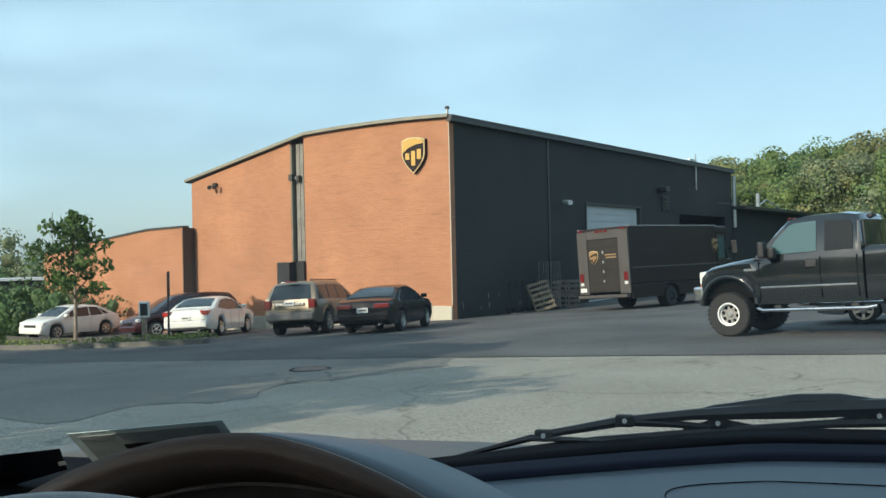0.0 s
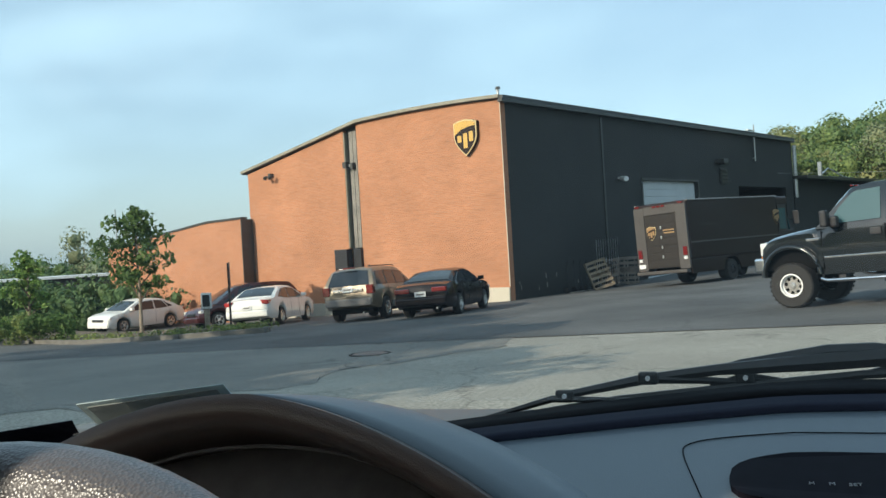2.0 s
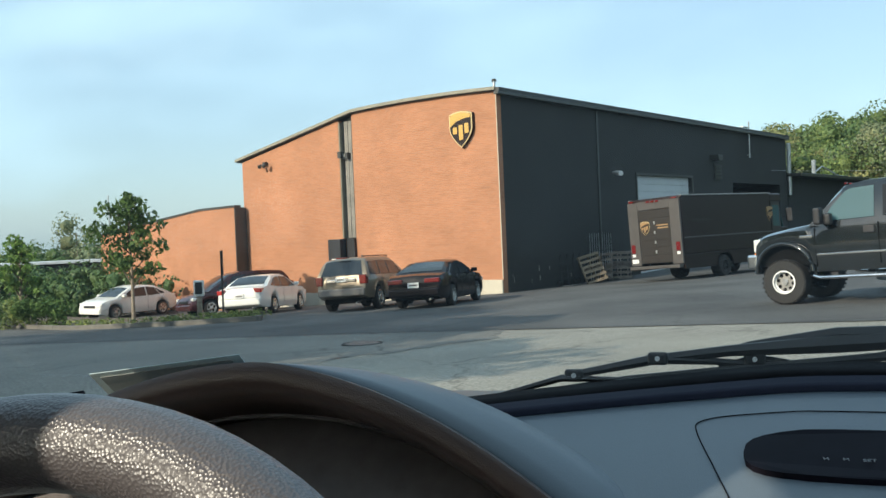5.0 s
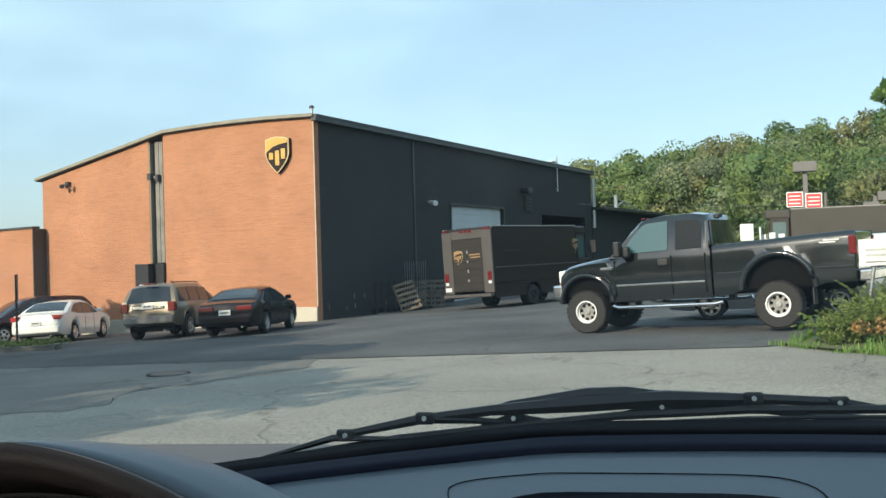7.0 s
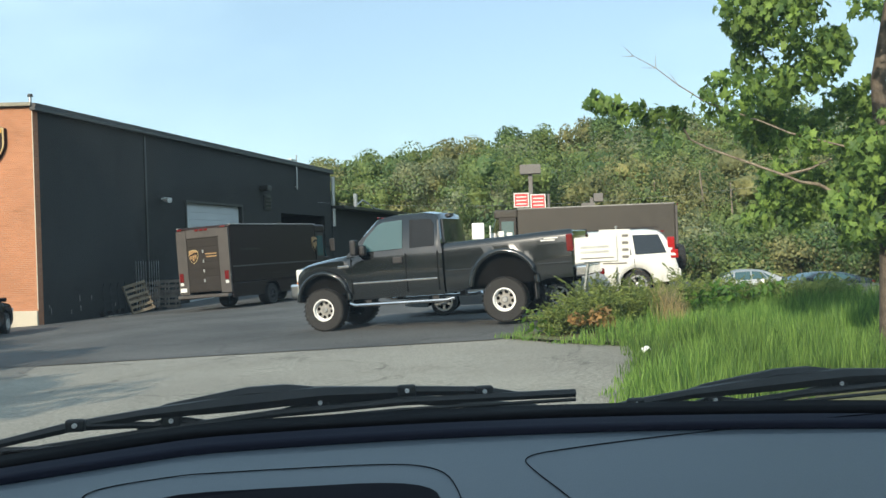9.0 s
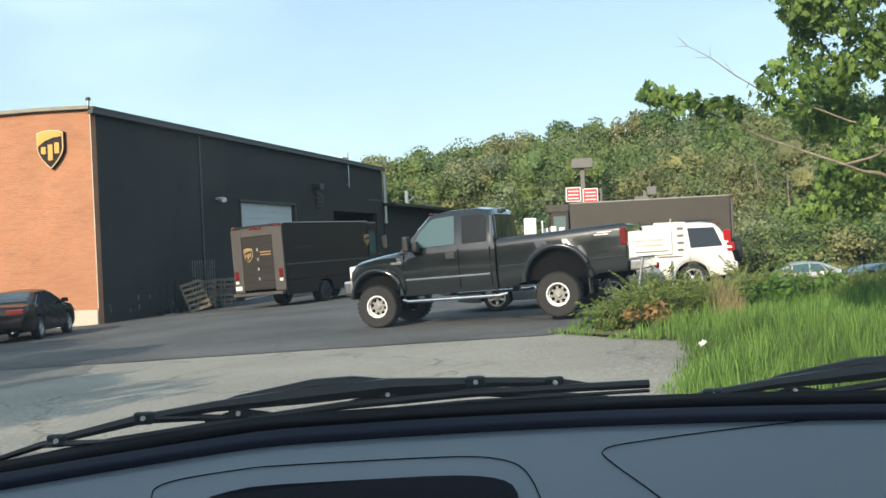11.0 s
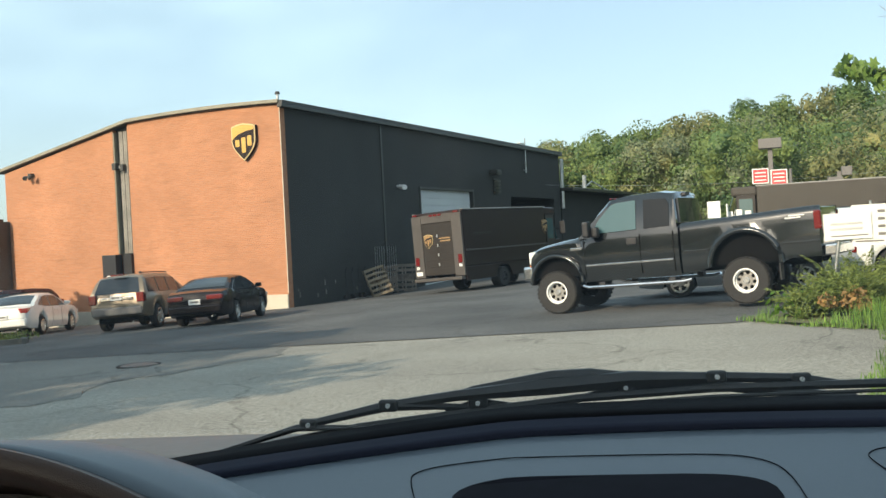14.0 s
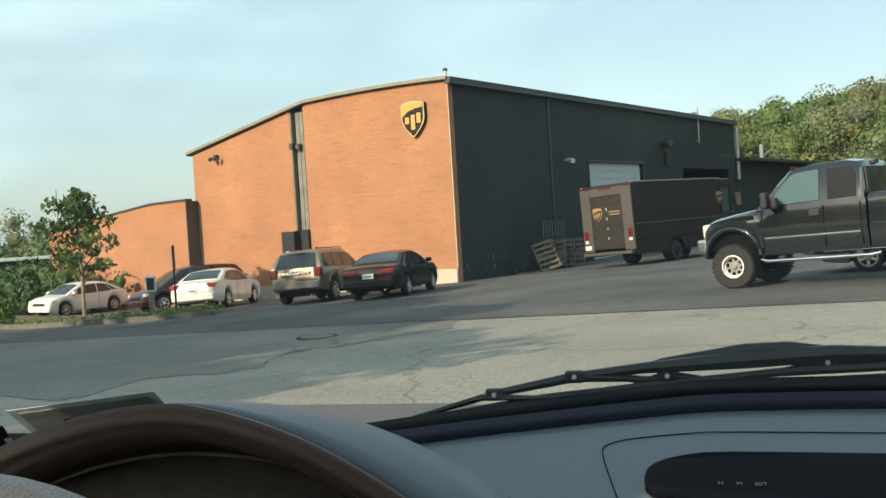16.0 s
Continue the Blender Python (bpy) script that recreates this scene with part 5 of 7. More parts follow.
car("sedan", rest(-17.1, 44.6, 238, 2.7), P["white"], "white sedan parked beside the street tree", L=4.3, wb=2.62, plate=False)
car("sedan", rest(-20.4, 48.2, 205, 2.7), P["dusk"], "dark blue-grey car behind the white sedan", plate=False)
car("suv", rest(13.55, 21.9, 152, 2.7), P["white"], "white SUV with tall red tail lights behind the shrubs", L=4.6, W=1.82, wb=2.65, r=0.36, kind="suv", tall_lamps=True)
car("sedan", rest(10.75, 21.05, 152, 2.7), P["silver"], "silver car standing behind the pickup", plate=False)
car("sedan", rest(32.3, 38.1, 150, 2.7), P["silver"], "silver car far off in the yard", glassmat=M["paleglass"], plate=False)
car("suv", rest(31.6, 32.4, 172, 2.7), P["dusk"], "dark estate car with a pale windscreen, far off beside the woods", glassmat=M["paleglass"], plate=False, low=0.15)
pickup()
tk = rest(8.85, 38.85, 45, 4.4)
package_truck(tk, "dark brown box delivery truck parked with its rear to the yard", M["black"])
far_truck = package_truck(rest(21.0, 34.6, 148, 4.4), "dull grey-brown delivery truck standing far back in the yard", M["white"], M["dullgrey"])
part("mirror_board", boxes(((3.75, 1.2, 1.92), (4.25, 1.26, 2.58))), M["white"], far_truck, "large white mirror back", bevel=0.02)
for k in range(3):
    part("paper", boxes(((2.62 + k * 0.34, 1.152, 1.80), (2.84 + k * 0.34, 1.158, 2.15 + 0.06 * (k % 2)))), M["offwhite"], far_truck, "white paper behind the cab window")


# ---------------------------------------------------------------- yard things
def pallet(where, material, label):
    c = thing("pallet", where, label, "pallet", group="wooden pallets")
    for k in range(6):
        part("deck_board", boxes(((-0.5, -0.6 + k * 0.22, 0.115), (0.5, -0.6 + k * 0.22 + 0.11, 0.137))), material, c)
    for k in range(3):
        part("stringer", boxes(((-0.5 + k * 0.46, -0.6, 0.022), (-0.5 + k * 0.46 + 0.045, 0.61, 0.114))), material, c)
    for k in range(3):
        part("base_board", boxes(((-0.5, -0.6 + k * 0.55, 0.0), (0.5, -0.6 + k * 0.55 + 0.11, 0.021))), material, c)


def standing(u, v, tilt, turn):
    return B @ pose(u, v, lv(u, v) + 0.03, 0, 0, turn) @ pose(0, 0, 0.6, tilt, 0, 0)


pallet(standing(0.98, 5.1, 74, 58) @ pose(0, 0, 0, 0, 0, 13), M["pallet"], "pale wooden pallet leaning on others by the wall")
pallet(standing(0.30, 7.3, 84, 8), M["greywood"], "grey weathered pallet standing by the wall")
pallet(standing(0.55, 8.3, 84, 14), M["greywood"], "grey weathered pallet standing by the wall")
pallet(standing(0.55, 8.6, 85, 14), M["greywood"], "grey weathered pallet standing by the wall")


def hand_cart(u, v, label):
    c = thing("hand_truck", B @ pose(u, v, lv(u, v) + 0.02, 0, 0, 80), label, "hand truck", group="hand trucks")
    for s in (-0.2, 0.2):
        part("rail", tube(bmesh.new(), [(s, 0, 0.12), (s, 0.1, 1.1), (s, 0.02, 1.3)], 0.02, 6), M["black"], c, smooth=40)
        bm = bmesh.new()
        lathe(bm, [(0.001, -0.03), (0.1, -0.03), (0.12, 0), (0.1, 0.03), (0.001, 0.03)], 14, "x", (s * 1.3, 0.1, 0.12))
        part("wheel", bm, M["tyre"], c)
    for z in (0.3, 0.6, 0.9):
        part("crossbar", tube(bmesh.new(), [(-0.2, 0.05, z), (0.2, 0.05, z)], 0.015, 6), M["black"], c)
    part("toe_plate", boxes(((-0.22, -0.25, 0.02), (0.22, 0.02, 0.035))), M["galv"], c)


for u, v in ((0.7, 3.4), (0.6, 4.1), (0.6, 5.1)):
    hand_cart(u, v, "dark two-wheeled hand truck by the side wall")


def cage(u, v):
    c = thing("roll_cage", B @ pose(u, v, lv(u, v) + 0.02, 0, 0, 90), "tall dark roll cage with pale uprights", "roll cage", group="roll cages")
    for k in range(5):
        part("upright", tube(bmesh.new(), [(-0.4 + k * 0.2, 0, 0.1), (-0.4 + k * 0.2, 0, 2.1)], 0.018, 6), M["galv"], c, smooth=40)
    for z in (0.12, 1.0, 1.35):
        part("rail", tube(bmesh.new(), [(-0.42, 0, z), (0.42, 0, z)], 0.02, 6), M["black"], c)
    part("base", boxes(((-0.42, -0.3, 0.0), (0.42, 0.3, 0.1))), M["black"], c)


cage(0.5, 6.3)
cage(0.5, 7.4)

# manhole cover
mh = thing("manhole_cover", pose(-2.32, 16.5, level(-2.32, 16.5) + 0.012), "dark iron manhole cover in the asphalt", "manhole cover")
bm = bmesh.new()
lathe(bm, [(0.001, 0.012), (0.28, 0.012), (0.3, 0.004), (0.3, -0.05)], 28, "z")
part("cover", bm, M["darktrim"], mh)
bm = bmesh.new()
lathe(bm, [(0.31, -0.05), (0.31, 0.008), (0.36, 0.008), (0.36, -0.05)], 28, "z")
part("frame_ring", bm, M["hole"], mh)


# tree island with kerb
FRONT = [(-6.9, 27.8), (-9.7, 28.6), (-15.2, 32.7), (-24, 42.0)]
BACK = [(-7.1, 28.9), (-9.6, 31.6), (-14.4, 39.2), (-24, 48.0)]
sheet("verge", FRONT, BACK, 30, 8, 0.13, M["soil"], "dry earth and weeds inside the kerb")


def kerb(line, label):
    k = thing("kerb", Matrix.Identity(4), label, "kerb", kind="structure")
    for (ax, ay), (bx, by) in zip(line, line[1:]):
        n = max(1, round(math.hypot(bx - ax, by - ay) / 1.5))
        for i in range(n):
            p = [(ax + (bx - ax) * t, ay + (by - ay) * t) for t in ((i + 0.004) / n, (i + 0.996) / n)]
            d = Vector((p[1][0] - p[0][0], p[1][1] - p[0][1], 0)).normalized()
            s = Vector((-d.y, d.x, 0)) * 0.08
            bm = bmesh.new()
            lo = [bm.verts.new(Vector((x, y, level(x, y) - 0.1)) + o) for (x, y), o in ((p[0], s), (p[1], s), (p[1], -s), (p[0], -s))]
            hi = [bm.verts.new(v.co + Vector((0, 0, 0.26))) for v in lo]
            bm.faces.new(lo)
            bm.faces.new(hi[::-1])
            for j in range(4):
                bm.faces.new((lo[j], hi[j], hi[(j + 1) % 4], lo[(j + 1) % 4]))
            part("kerb_stone", bm, M["kerbstone"], k)


kerb(FRONT, "worn concrete kerb round the tree island")
kerb([FRONT[0], BACK[0]] + BACK[1:3], "worn concrete kerb behind the tree island")

# payphone-like box on a post, and a sign seen edge-on
bx = thing("post_box", pose(-9.3, 30.1, level(-9.3, 30.1) + 0.12, 0, 0, 12), "weathered box with dark face on a pale timber post", "meter box")
part("post", boxes(((-0.08, -0.08, -0.1), (0.08, 0.08, 0.75))), M["palebark"], bx, bevel=0.02)
part("housing", boxes(((-0.16, -0.12, 0.72), (0.16, 0.1, 1.22))), M["offwhite"], bx, bevel=0.03)
part("face", boxes(((-0.11, -0.135, 0.79), (0.11, -0.118, 1.16))), M["black"], bx, "dark recessed face", bevel=0.01)
ps = thing("sign_post", pose(-8.45, 29.75, level(-8.45, 29.75) + 0.1, 0, 0, 103), "thin dark sign post seen edge-on", "sign")
part("pole", boxes(((-0.03, -0.03, -0.1), (0.03, 0.03, 2.1))), M["black"], ps)
part("plate", boxes(((-0.28, -0.045, 1.35), (0.28, -0.032, 2.12))), M["black"], ps, bevel=0.004)

# white arrow boards
sg = thing("yard_sign", pose(9.55, 14.7, level(9.55, 14.7), 0, 0, -32), "white direction boards with arrows on steel legs", "sign")
b1 = part("board", boxes(((-0.5, -0.03, 1.18), (0.24, 0.0, 1.62))), M["offwhite"], sg)
b1.matrix_local = pose(0, 0, 0, 0, -1.5, 0)
for k in range(2):
    part("lettering_bar", boxes(((-0.4, -0.034, 1.42 - 0.09 * k), (0.1, -0.031, 1.46 - 0.09 * k))), M["galv"], b1, "small unreadable lettering")
part("arrow", boxes(((-0.4, -0.034, 1.23), (0.18, -0.031, 1.25))), M["cladding"], b1)
b2 = part("board", boxes(((-0.1, 0.01, 1.06), (0.44, 0.03, 1.74))), M["offwhite"], sg)
for k in range(4):
    part("lettering_bar", boxes(((0.30, 0.004, 1.60 - 0.125 * k), (0.41, 0.0095, 1.645 - 0.125 * k))), M["cladding"], b2, "dark unreadable lettering")
part("arrow", boxes(((-0.05, 0.004, 1.12), (0.38, 0.0095, 1.145))), M["cladding"], b2)
part("leg", tube(bmesh.new(), [(-0.48, 0.0, 0.0), (-0.3, 0.04, 1.2)], 0.028, 8), M["galv"], sg, smooth=40)
part("leg", tube(bmesh.new(), [(0.2, 0.05, 0.0), (0.2, 0.05, 1.8)], 0.022, 8), M["galv"], sg, smooth=40)
part("crossbar", tube(bmesh.new(), [(-0.38, 0.03, 1.15), (0.3, 0.05, 1.2)], 0.02, 8), M["galv"], sg, smooth=40)

# yard lamp with red notices
lp = thing("yard_lamp", pose(20.1, 36.9, level(20.1, 36.9), 0, 0, -28), "brown box lamp on a tall pole with two red notices", "street lamp")
part("pole", boxes(((-0.09, -0.09, 0), (0.09, 0.09, 4.8))), M["cladding"], lp, bevel=0.01)
part("lamp_head", boxes(((-0.45, -0.3, 4.72), (0.45, 0.3, 5.12))), M["cladding"], lp, bevel=0.02)
for cx, z in ((-0.42, 3.3), (0.3, 3.22)):
    n = part("notice", boxes(((cx - 0.32, -0.12, z), (cx + 0.32, -0.095, z + 0.62))), M["white"], lp)
    part("notice_face", boxes(((cx - 0.28, -0.126, z + 0.04), (cx + 0.28, -0.121, z + 0.58))), M["redsign"], n, "red face with pale unreadable bars")
    for k in range(3):
        part("lettering_bar", boxes(((cx - 0.22, -0.131, z + 0.12 + k * 0.15), (cx + 0.22, -0.127, z + 0.17 + k * 0.15))), M["offwhite"], n)

# second yard lamp far back, and a thin post
rb = thing("yard_lamp", pose(25.2, 40.2, level(25.2, 40.2), 0, 0, -30), "grey post with a boxy lamp far back", "street lamp")
part("pole", boxes(((-0.08, -0.08, 0), (0.08, 0.08, 4.3))), M["cladding"], rb)
part("lamp_head", boxes(((-0.5, -0.25, 3.85), (0.15, 0.25, 4.05))), M["cladding"], rb, bevel=0.02)
part("lamp_head", boxes(((0.1, -0.25, 4.1), (0.55, 0.25, 4.5))), M["cladding"], rb, bevel=0.02)

tp = thing("post", pose(23.4, 41.2, level(23.4, 41.2)), "thin grey steel post far back in the yard", "post")
part("pole", tube(bmesh.new(), [(0, 0, 0), (0, 0, 4.3)], 0.07, 8), M["cladding"], tp, smooth=40)

# far building on the left with a pale roof edge
fb = thing("far_shed", pose(-29, 63, land(-29, 63), 0, 0, 25), "low dark shed with a pale roof edge beyond the trees", "building")
part("wall", boxes(((-4.5, -3, -1), (4.5, 3, 2.4))), M["darkbrick"], fb)
part("roof_edge", boxes(((-4.7, -3.2, 2.4), (4.7, 3.2, 2.55))), M["rollup"], fb)
mast = thing("radio_mast", pose(-52, 130, 0), "thin pale mast far off", "mast")
part("pole", tube(bmesh.new(), [(0, 0, -3), (0, 0, 9)], [0.16, 0.08], 6), M["galv"], mast)

# dropped paper in the grass
lt = thing("litter", pose(6.9, 9.75, level(6.9, 9.75) + 0.2, 8, -12, 20), "crumpled white paper lying in the grass", "litter")
bm = bmesh.new()
bmesh.ops.create_grid(bm, x_segments=5, y_segments=4, size=0.05)
rng = random.Random(3)
for v in bm.verts:
    v.co = Vector((v.co.x * 1.3, v.co.y * 0.7, rng.uniform(-0.02, 0.03)))
ob = part("sheet", bm, M["white"], lt)
sol = ob.modifiers.new("thick", "SOLIDIFY")
sol.thickness = 0.004

# overhead cable along the foot of the hill
cb = thing("overhead_cable", Matrix.Identity(4), "thin pale overhead cable below the woods", "cable")
part("cable", tube(bmesh.new(), [(15 + 2.2 * k, 63 - 0.9 * k, 5.0 - 0.035 * k * (14 - k) * 0.5) for k in range(15)], 0.007, 5), M["galv"], cb)
for k in (0, 14):
    part("pole", tube(bmesh.new(), [(15 + 2.2 * k, 63 - 0.9 * k, -2.0), (15 + 2.2 * k, 63 - 0.9 * k, 5.3)], [0.11, 0.08], 7), M["bark"], cb, smooth=50)


# ---------------------------------------------------------------- the car the camera sits in
K = pose(0, 0, 0, 0, 0, -15)


def vinyl(name, col, rough, grain, strength, spec=0.5):
    m = surf(name, col, rough, var=0.06, scale=4, bump=strength, bscale=grain, spec=spec)
    n, l = m.node_tree.nodes, m.node_tree.links
    v = n.new("ShaderNodeTexVoronoi")
    v.inputs["Scale"].default_value = grain
    co = [k for k in n if k.bl_idname == "ShaderNodeTexCoord"][0]
    l.new(co.outputs["Object"], v.inputs["Vector"])
    bn = [k for k in n if k.bl_idname == "ShaderNodeBump"][0]
    bn.inputs["Distance"].default_value = 0.002
    l.new(v.outputs["Distance"], bn.inputs["Height"])
    return m


V = dict(
    dash=vinyl("blue_grey_dash_vinyl", (0.118, 0.140, 0.162), 0.42, 900, 0.12),
    strip=vinyl("dark_dash_edge", (0.022, 0.024, 0.038), 0.8, 900, 0.1, 0.06),
    hoodv=vinyl("brown_grey_hood_vinyl", (0.105, 0.068, 0.056), 0.32, 900, 0.14),
    leather=vinyl("black_grained_leather", (0.105, 0.095, 0.10), 0.37, 620, 0.32, 1.0),
    seam=surf("seam_shadow", (0.011, 0.011, 0.013), 0.85, bump=0.0, spec=0.06),
    clock=surf("clock_window", (0.008, 0.007, 0.012), 0.7, bump=0.0, spec=0.08),
    legend=surf("dim_legend_grey", (0.26, 0.26, 0.27), 0.6, bump=0.0),
    dark=surf("cluster_black", (0.13, 0.115, 0.112), 0.8, bump=0.0, spec=0.15),
    rubber=surf("wiper_rubber", (0.033, 0.033, 0.032), 0.6, var=0.15, bump=0.1),
    hood=surf("dull_grey_bonnet", (0.085, 0.085, 0.082), 0.5, var=0.12, bump=0.05),
    shell=surf("grey_cabin_trim", (0.10, 0.10, 0.10), 0.8),
    sticker=surf("grey_green_sticker", (0.44, 0.52, 0.52), 0.7, var=0.08),
    stickerdark=surf("dark_sticker_centre", (0.22, 0.24, 0.235), 0.7, var=0.1),
    navy=surf("navy_card", (0.008, 0.009, 0.02), 0.4, var=0.1),
    pane=clear_glass("windscreen_glass", 0.025),
)


def far_edge(x):
    return 0.90 - 0.35 * (x - 0.15) ** 2


def dash_z(x, y):
    """The height of the dashboard's top at a place."""
    fy = far_edge(x)
    return 1.386 - 0.07 * max(0.0, -x) - 0.19 * max(0.0, fy - y - 0.02) - 0.9 * max(0.0, 0.615 - y) ** 1.2


def own_car():
    c = thing("car_interior", K, "driver's side of a car: blue-grey dashboard, leather wheel, wipers outside", "car interior")

    def surface(name, xs, ys, f, mat, parent, label="", thick=0.01):
        bm = bmesh.new()
        rows = [[bm.verts.new(f(x, y)) for x in xs] for y in ys]
        for a, b in zip(rows, rows[1:]):
            for i in range(len(xs) - 1):
                bm.faces.new((a[i], a[i + 1], b[i + 1], b[i]))
        ob = part(name, bm, mat, parent, label, smooth=60)
        s = ob.modifiers.new("thick", "SOLIDIFY")
        s.thickness, s.offset = thick, -1
        return ob

    xs = [-0.8 + 1.75 * i / 60 for i in range(61)]
    ts = [i / 22 for i in range(23)]
    dash = surface("dashboard", xs, ts, lambda x, t: (x, 0.50 + (far_edge(x) - 0.055 - 0.50) * t, dash_z(x, 0.50 + (far_edge(x) - 0.055 - 0.50) * t)), V["dash"], c, "blue-grey dashboard top")
    surface("demister_strip", xs, [0, 0.3, 0.6, 0.85, 1.0], lambda x, t: (x, far_edge(x) - 0.054 + 0.056 * t, dash_z(x, far_edge(x) - 0.05) + 0.004 + 0.002 * t - 0.012 * max(0, t - 0.8)), V["strip"], c, "dark strip along the windscreen")
    surface("windscreen_gasket", xs, [0, 0.5, 1.0], lambda x, t: (x, far_edge(x) + 0.002 + 0.045 * t, 1.387 - 0.08 * max(0.0, -x) + 0.003 * t), V["seam"], c, "black windscreen edge")

    def seam(pts, forward, name="panel_seam", r=0.0005):
        pts = [(a, b + forward * min(1.0, (b - 0.50) / 0.2)) for a, b in pts]
        for _ in range(2):
            cut = [pts[0]]
            for (ax, ay), (bx, by) in zip(pts, pts[1:]):
                cut += [(ax * 0.75 + bx * 0.25, ay * 0.75 + by * 0.25), (ax * 0.25 + bx * 0.75, ay * 0.25 + by * 0.75)]
            pts = cut + [pts[-1]]
        path = []
        for (ax, ay), (bx, by) in zip(pts, pts[1:]):
            for k in range(2):
                x, y = ax + (bx - ax) * k / 2, ay + (by - ay) * k / 2
                path.append((x, y, dash_z(x, y) + 0.0006))
        x, y = pts[-1]
        path.append((x, y, dash_z(x, y) + 0.0006))
        part(name, tube(bmesh.new(), path, r, 5), V["seam"], dash)
    seam([(-0.042, 0.58), (-0.063, 0.66), (-0.083, 0.735), (-0.080, 0.75), (-0.06, 0.76), (0.0, 0.766), (0.08, 0.768), (0.17, 0.766), (0.205, 0.755), (0.222, 0.73), (0.222, 0.66), (0.225, 0.58)], 0.028)
    seam([(0.33, 0.58), (0.312, 0.66), (0.288, 0.735), (0.292, 0.75), (0.31, 0.758), (0.4, 0.768), (0.55, 0.77), (0.72, 0.76)], 0.036)

    # clock window under a soft brow
    out = []
    for k in range(28):
        a = k * math.tau / 28
        cx, cy = math.cos(a), math.sin(a)
        out.append((0.08 + 0.125 * math.copysign(abs(cx) ** 0.5, cx), 0.708 + 0.042 * math.copysign(abs(cy) ** 0.7, cy)))
    bm = bmesh.new()
    lo = [bm.verts.new((x, y, dash_z(x, y) - 0.004)) for x, y in out]
    hi = [bm.verts.new((x, y, dash_z(x, 0.708) + 0.19 * (y - 0.708) + 0.0042)) for x, y in out]
    bm.faces.new(hi)
    for k in range(28):
        bm.faces.new((lo[k], hi[k], hi[(k + 1) % 28], lo[(k + 1) % 28]))
    clock = part("clock_window", bm, V["clock"], dash, "dark clock window with small white legends")
    for word, x in (("H", 0.010), ("M", 0.023), ("SET", 0.038)):
        text_mesh(word, 0.0058, Matrix.Translation((x, 0.694, dash_z(x, 0.694) + 0.0050)) @ pose(0, 0, 0, 11, 0, 5), V["legend"], c, "legend", 0.0002)

    # instrument hood: an arch with a rolled lip
    def arch(x):
        return 1.44 - 1.45 * (x + 0.37) ** 2
    hx = [-0.68 + 0.60 * i / 48 for i in range(49)]
    prof = [(0.665, -0.055), (0.622, -0.036), (0.600, -0.028), (0.592, -0.020), (0.590, -0.010), (0.596, -0.002), (0.608, -0.005)]
    def hood_pt(x, k):
        i = int(round(k))
        y, dz = prof[i]
        return (x, y - 0.03 * ((x + 0.37) / 0.3) ** 2 * (1 if i < 7 else 0.3), max(arch(x) - crown(x) + dz, 1.2))
    def crown(x):
        return 0.11 * max(0.0, x + 0.37)
    rise = [(0.606, -0.004, 1.0), (0.622, -0.0065, 0.55), (0.645, -0.0105, 0.12), (0.668, -0.015, 0.0), (0.70, -0.022, 0.0), (0.74, -0.045, 0.0), (0.79, -0.072, 0.0), (0.84, -0.10, 0.0)]
    def top_pt(x, k):
        y, dz, f = rise[int(round(k))]
        return (x, y - 0.03 * ((x + 0.37) / 0.3) ** 2 * (1 if k < 1 else 0.4), max(arch(x) - crown(x) * f + dz, 1.215))
    surface("instrument_hood", hx, range(len(prof)), hood_pt, V["hoodv"], c, "brown-grey vinyl instrument hood", 0.004)
    surface("hood_top", hx, range(len(rise)), top_pt, V["dash"], c, "pale blue-grey top of the instrument hood", 0.003)
    surface("cluster_panel", hx, [0, 0.5, 1], lambda x, t: (x, 0.60 + 0.09 * t, min(1.33 + 0.075 * t, arch(x) - 0.045 + 0.01 * t)), V["dark"], c, "dark sloping cluster surround", 0.004)
    bm = tube(bmesh.new(), [(x, 0.625, arch(x) - 0.046) for x in hx[6:-4]], 0.0015, 5)
    part("cluster_trim", bm, V["dark"], c, smooth=50)

    # steering wheel
    wheel = new("steering_wheel")
    wheel.parent = c
    wheel.matrix_local = pose(-0.316, 0.235, 1.260, 65, 0, 0)
    bm = bmesh.new()
    R, n, m = 0.2, 80, 20
    grid = []
    for i in range(n):
        a = i * math.tau / n
        grid.append([bm.verts.new(((R + 0.021 * math.cos(b)) * math.cos(a), (R + 0.021 * math.cos(b)) * math.sin(a), 0.024 * math.sin(b))) for b in [j * math.tau / m for j in range(m)]])
    for i in range(n):
        for j in range(m):
            bm.faces.new((grid[i][j], grid[(i + 1) % n][j], grid[(i + 1) % n][(j + 1) % m], grid[i][(j + 1) % m]))
    rim = part("rim", bm, V["leather"], wheel, "black grained leather rim", smooth=60)
    bm = bmesh.new()
    lathe(bm, [(0.001, 0.0), (0.075, -0.005), (0.085, -0.02), (0.08, -0.06), (0.001, -0.07)], 24, "z")
    part("hub", bm, V["leather"], wheel, smooth=50)
    for a in (200, 340, 270):
        ca, sa = math.cos(radians(a)), math.sin(radians(a))
        part("spoke", tube(bmesh.new(), [(0.06 * ca, 0.06 * sa, -0.03), (0.19 * ca, 0.19 * sa, -0.002)], [0.022, 0.013], 8), V["leather"], wheel, smooth=50)

    # wipers
    def bar(name, pts, r, parent, flat=1.0, mat=None):
        ob = part(name, tube(bmesh.new(), pts, r, 6), mat or V["rubber"], parent, smooth=40)
        return ob

    def wiper(name, off, label):
        ox, oy, oz = off
        def q(x, y, z):
            return (x + ox, y + oy, z + oz)
        w = new(name)
        w.parent = c
        tagged(w, label)
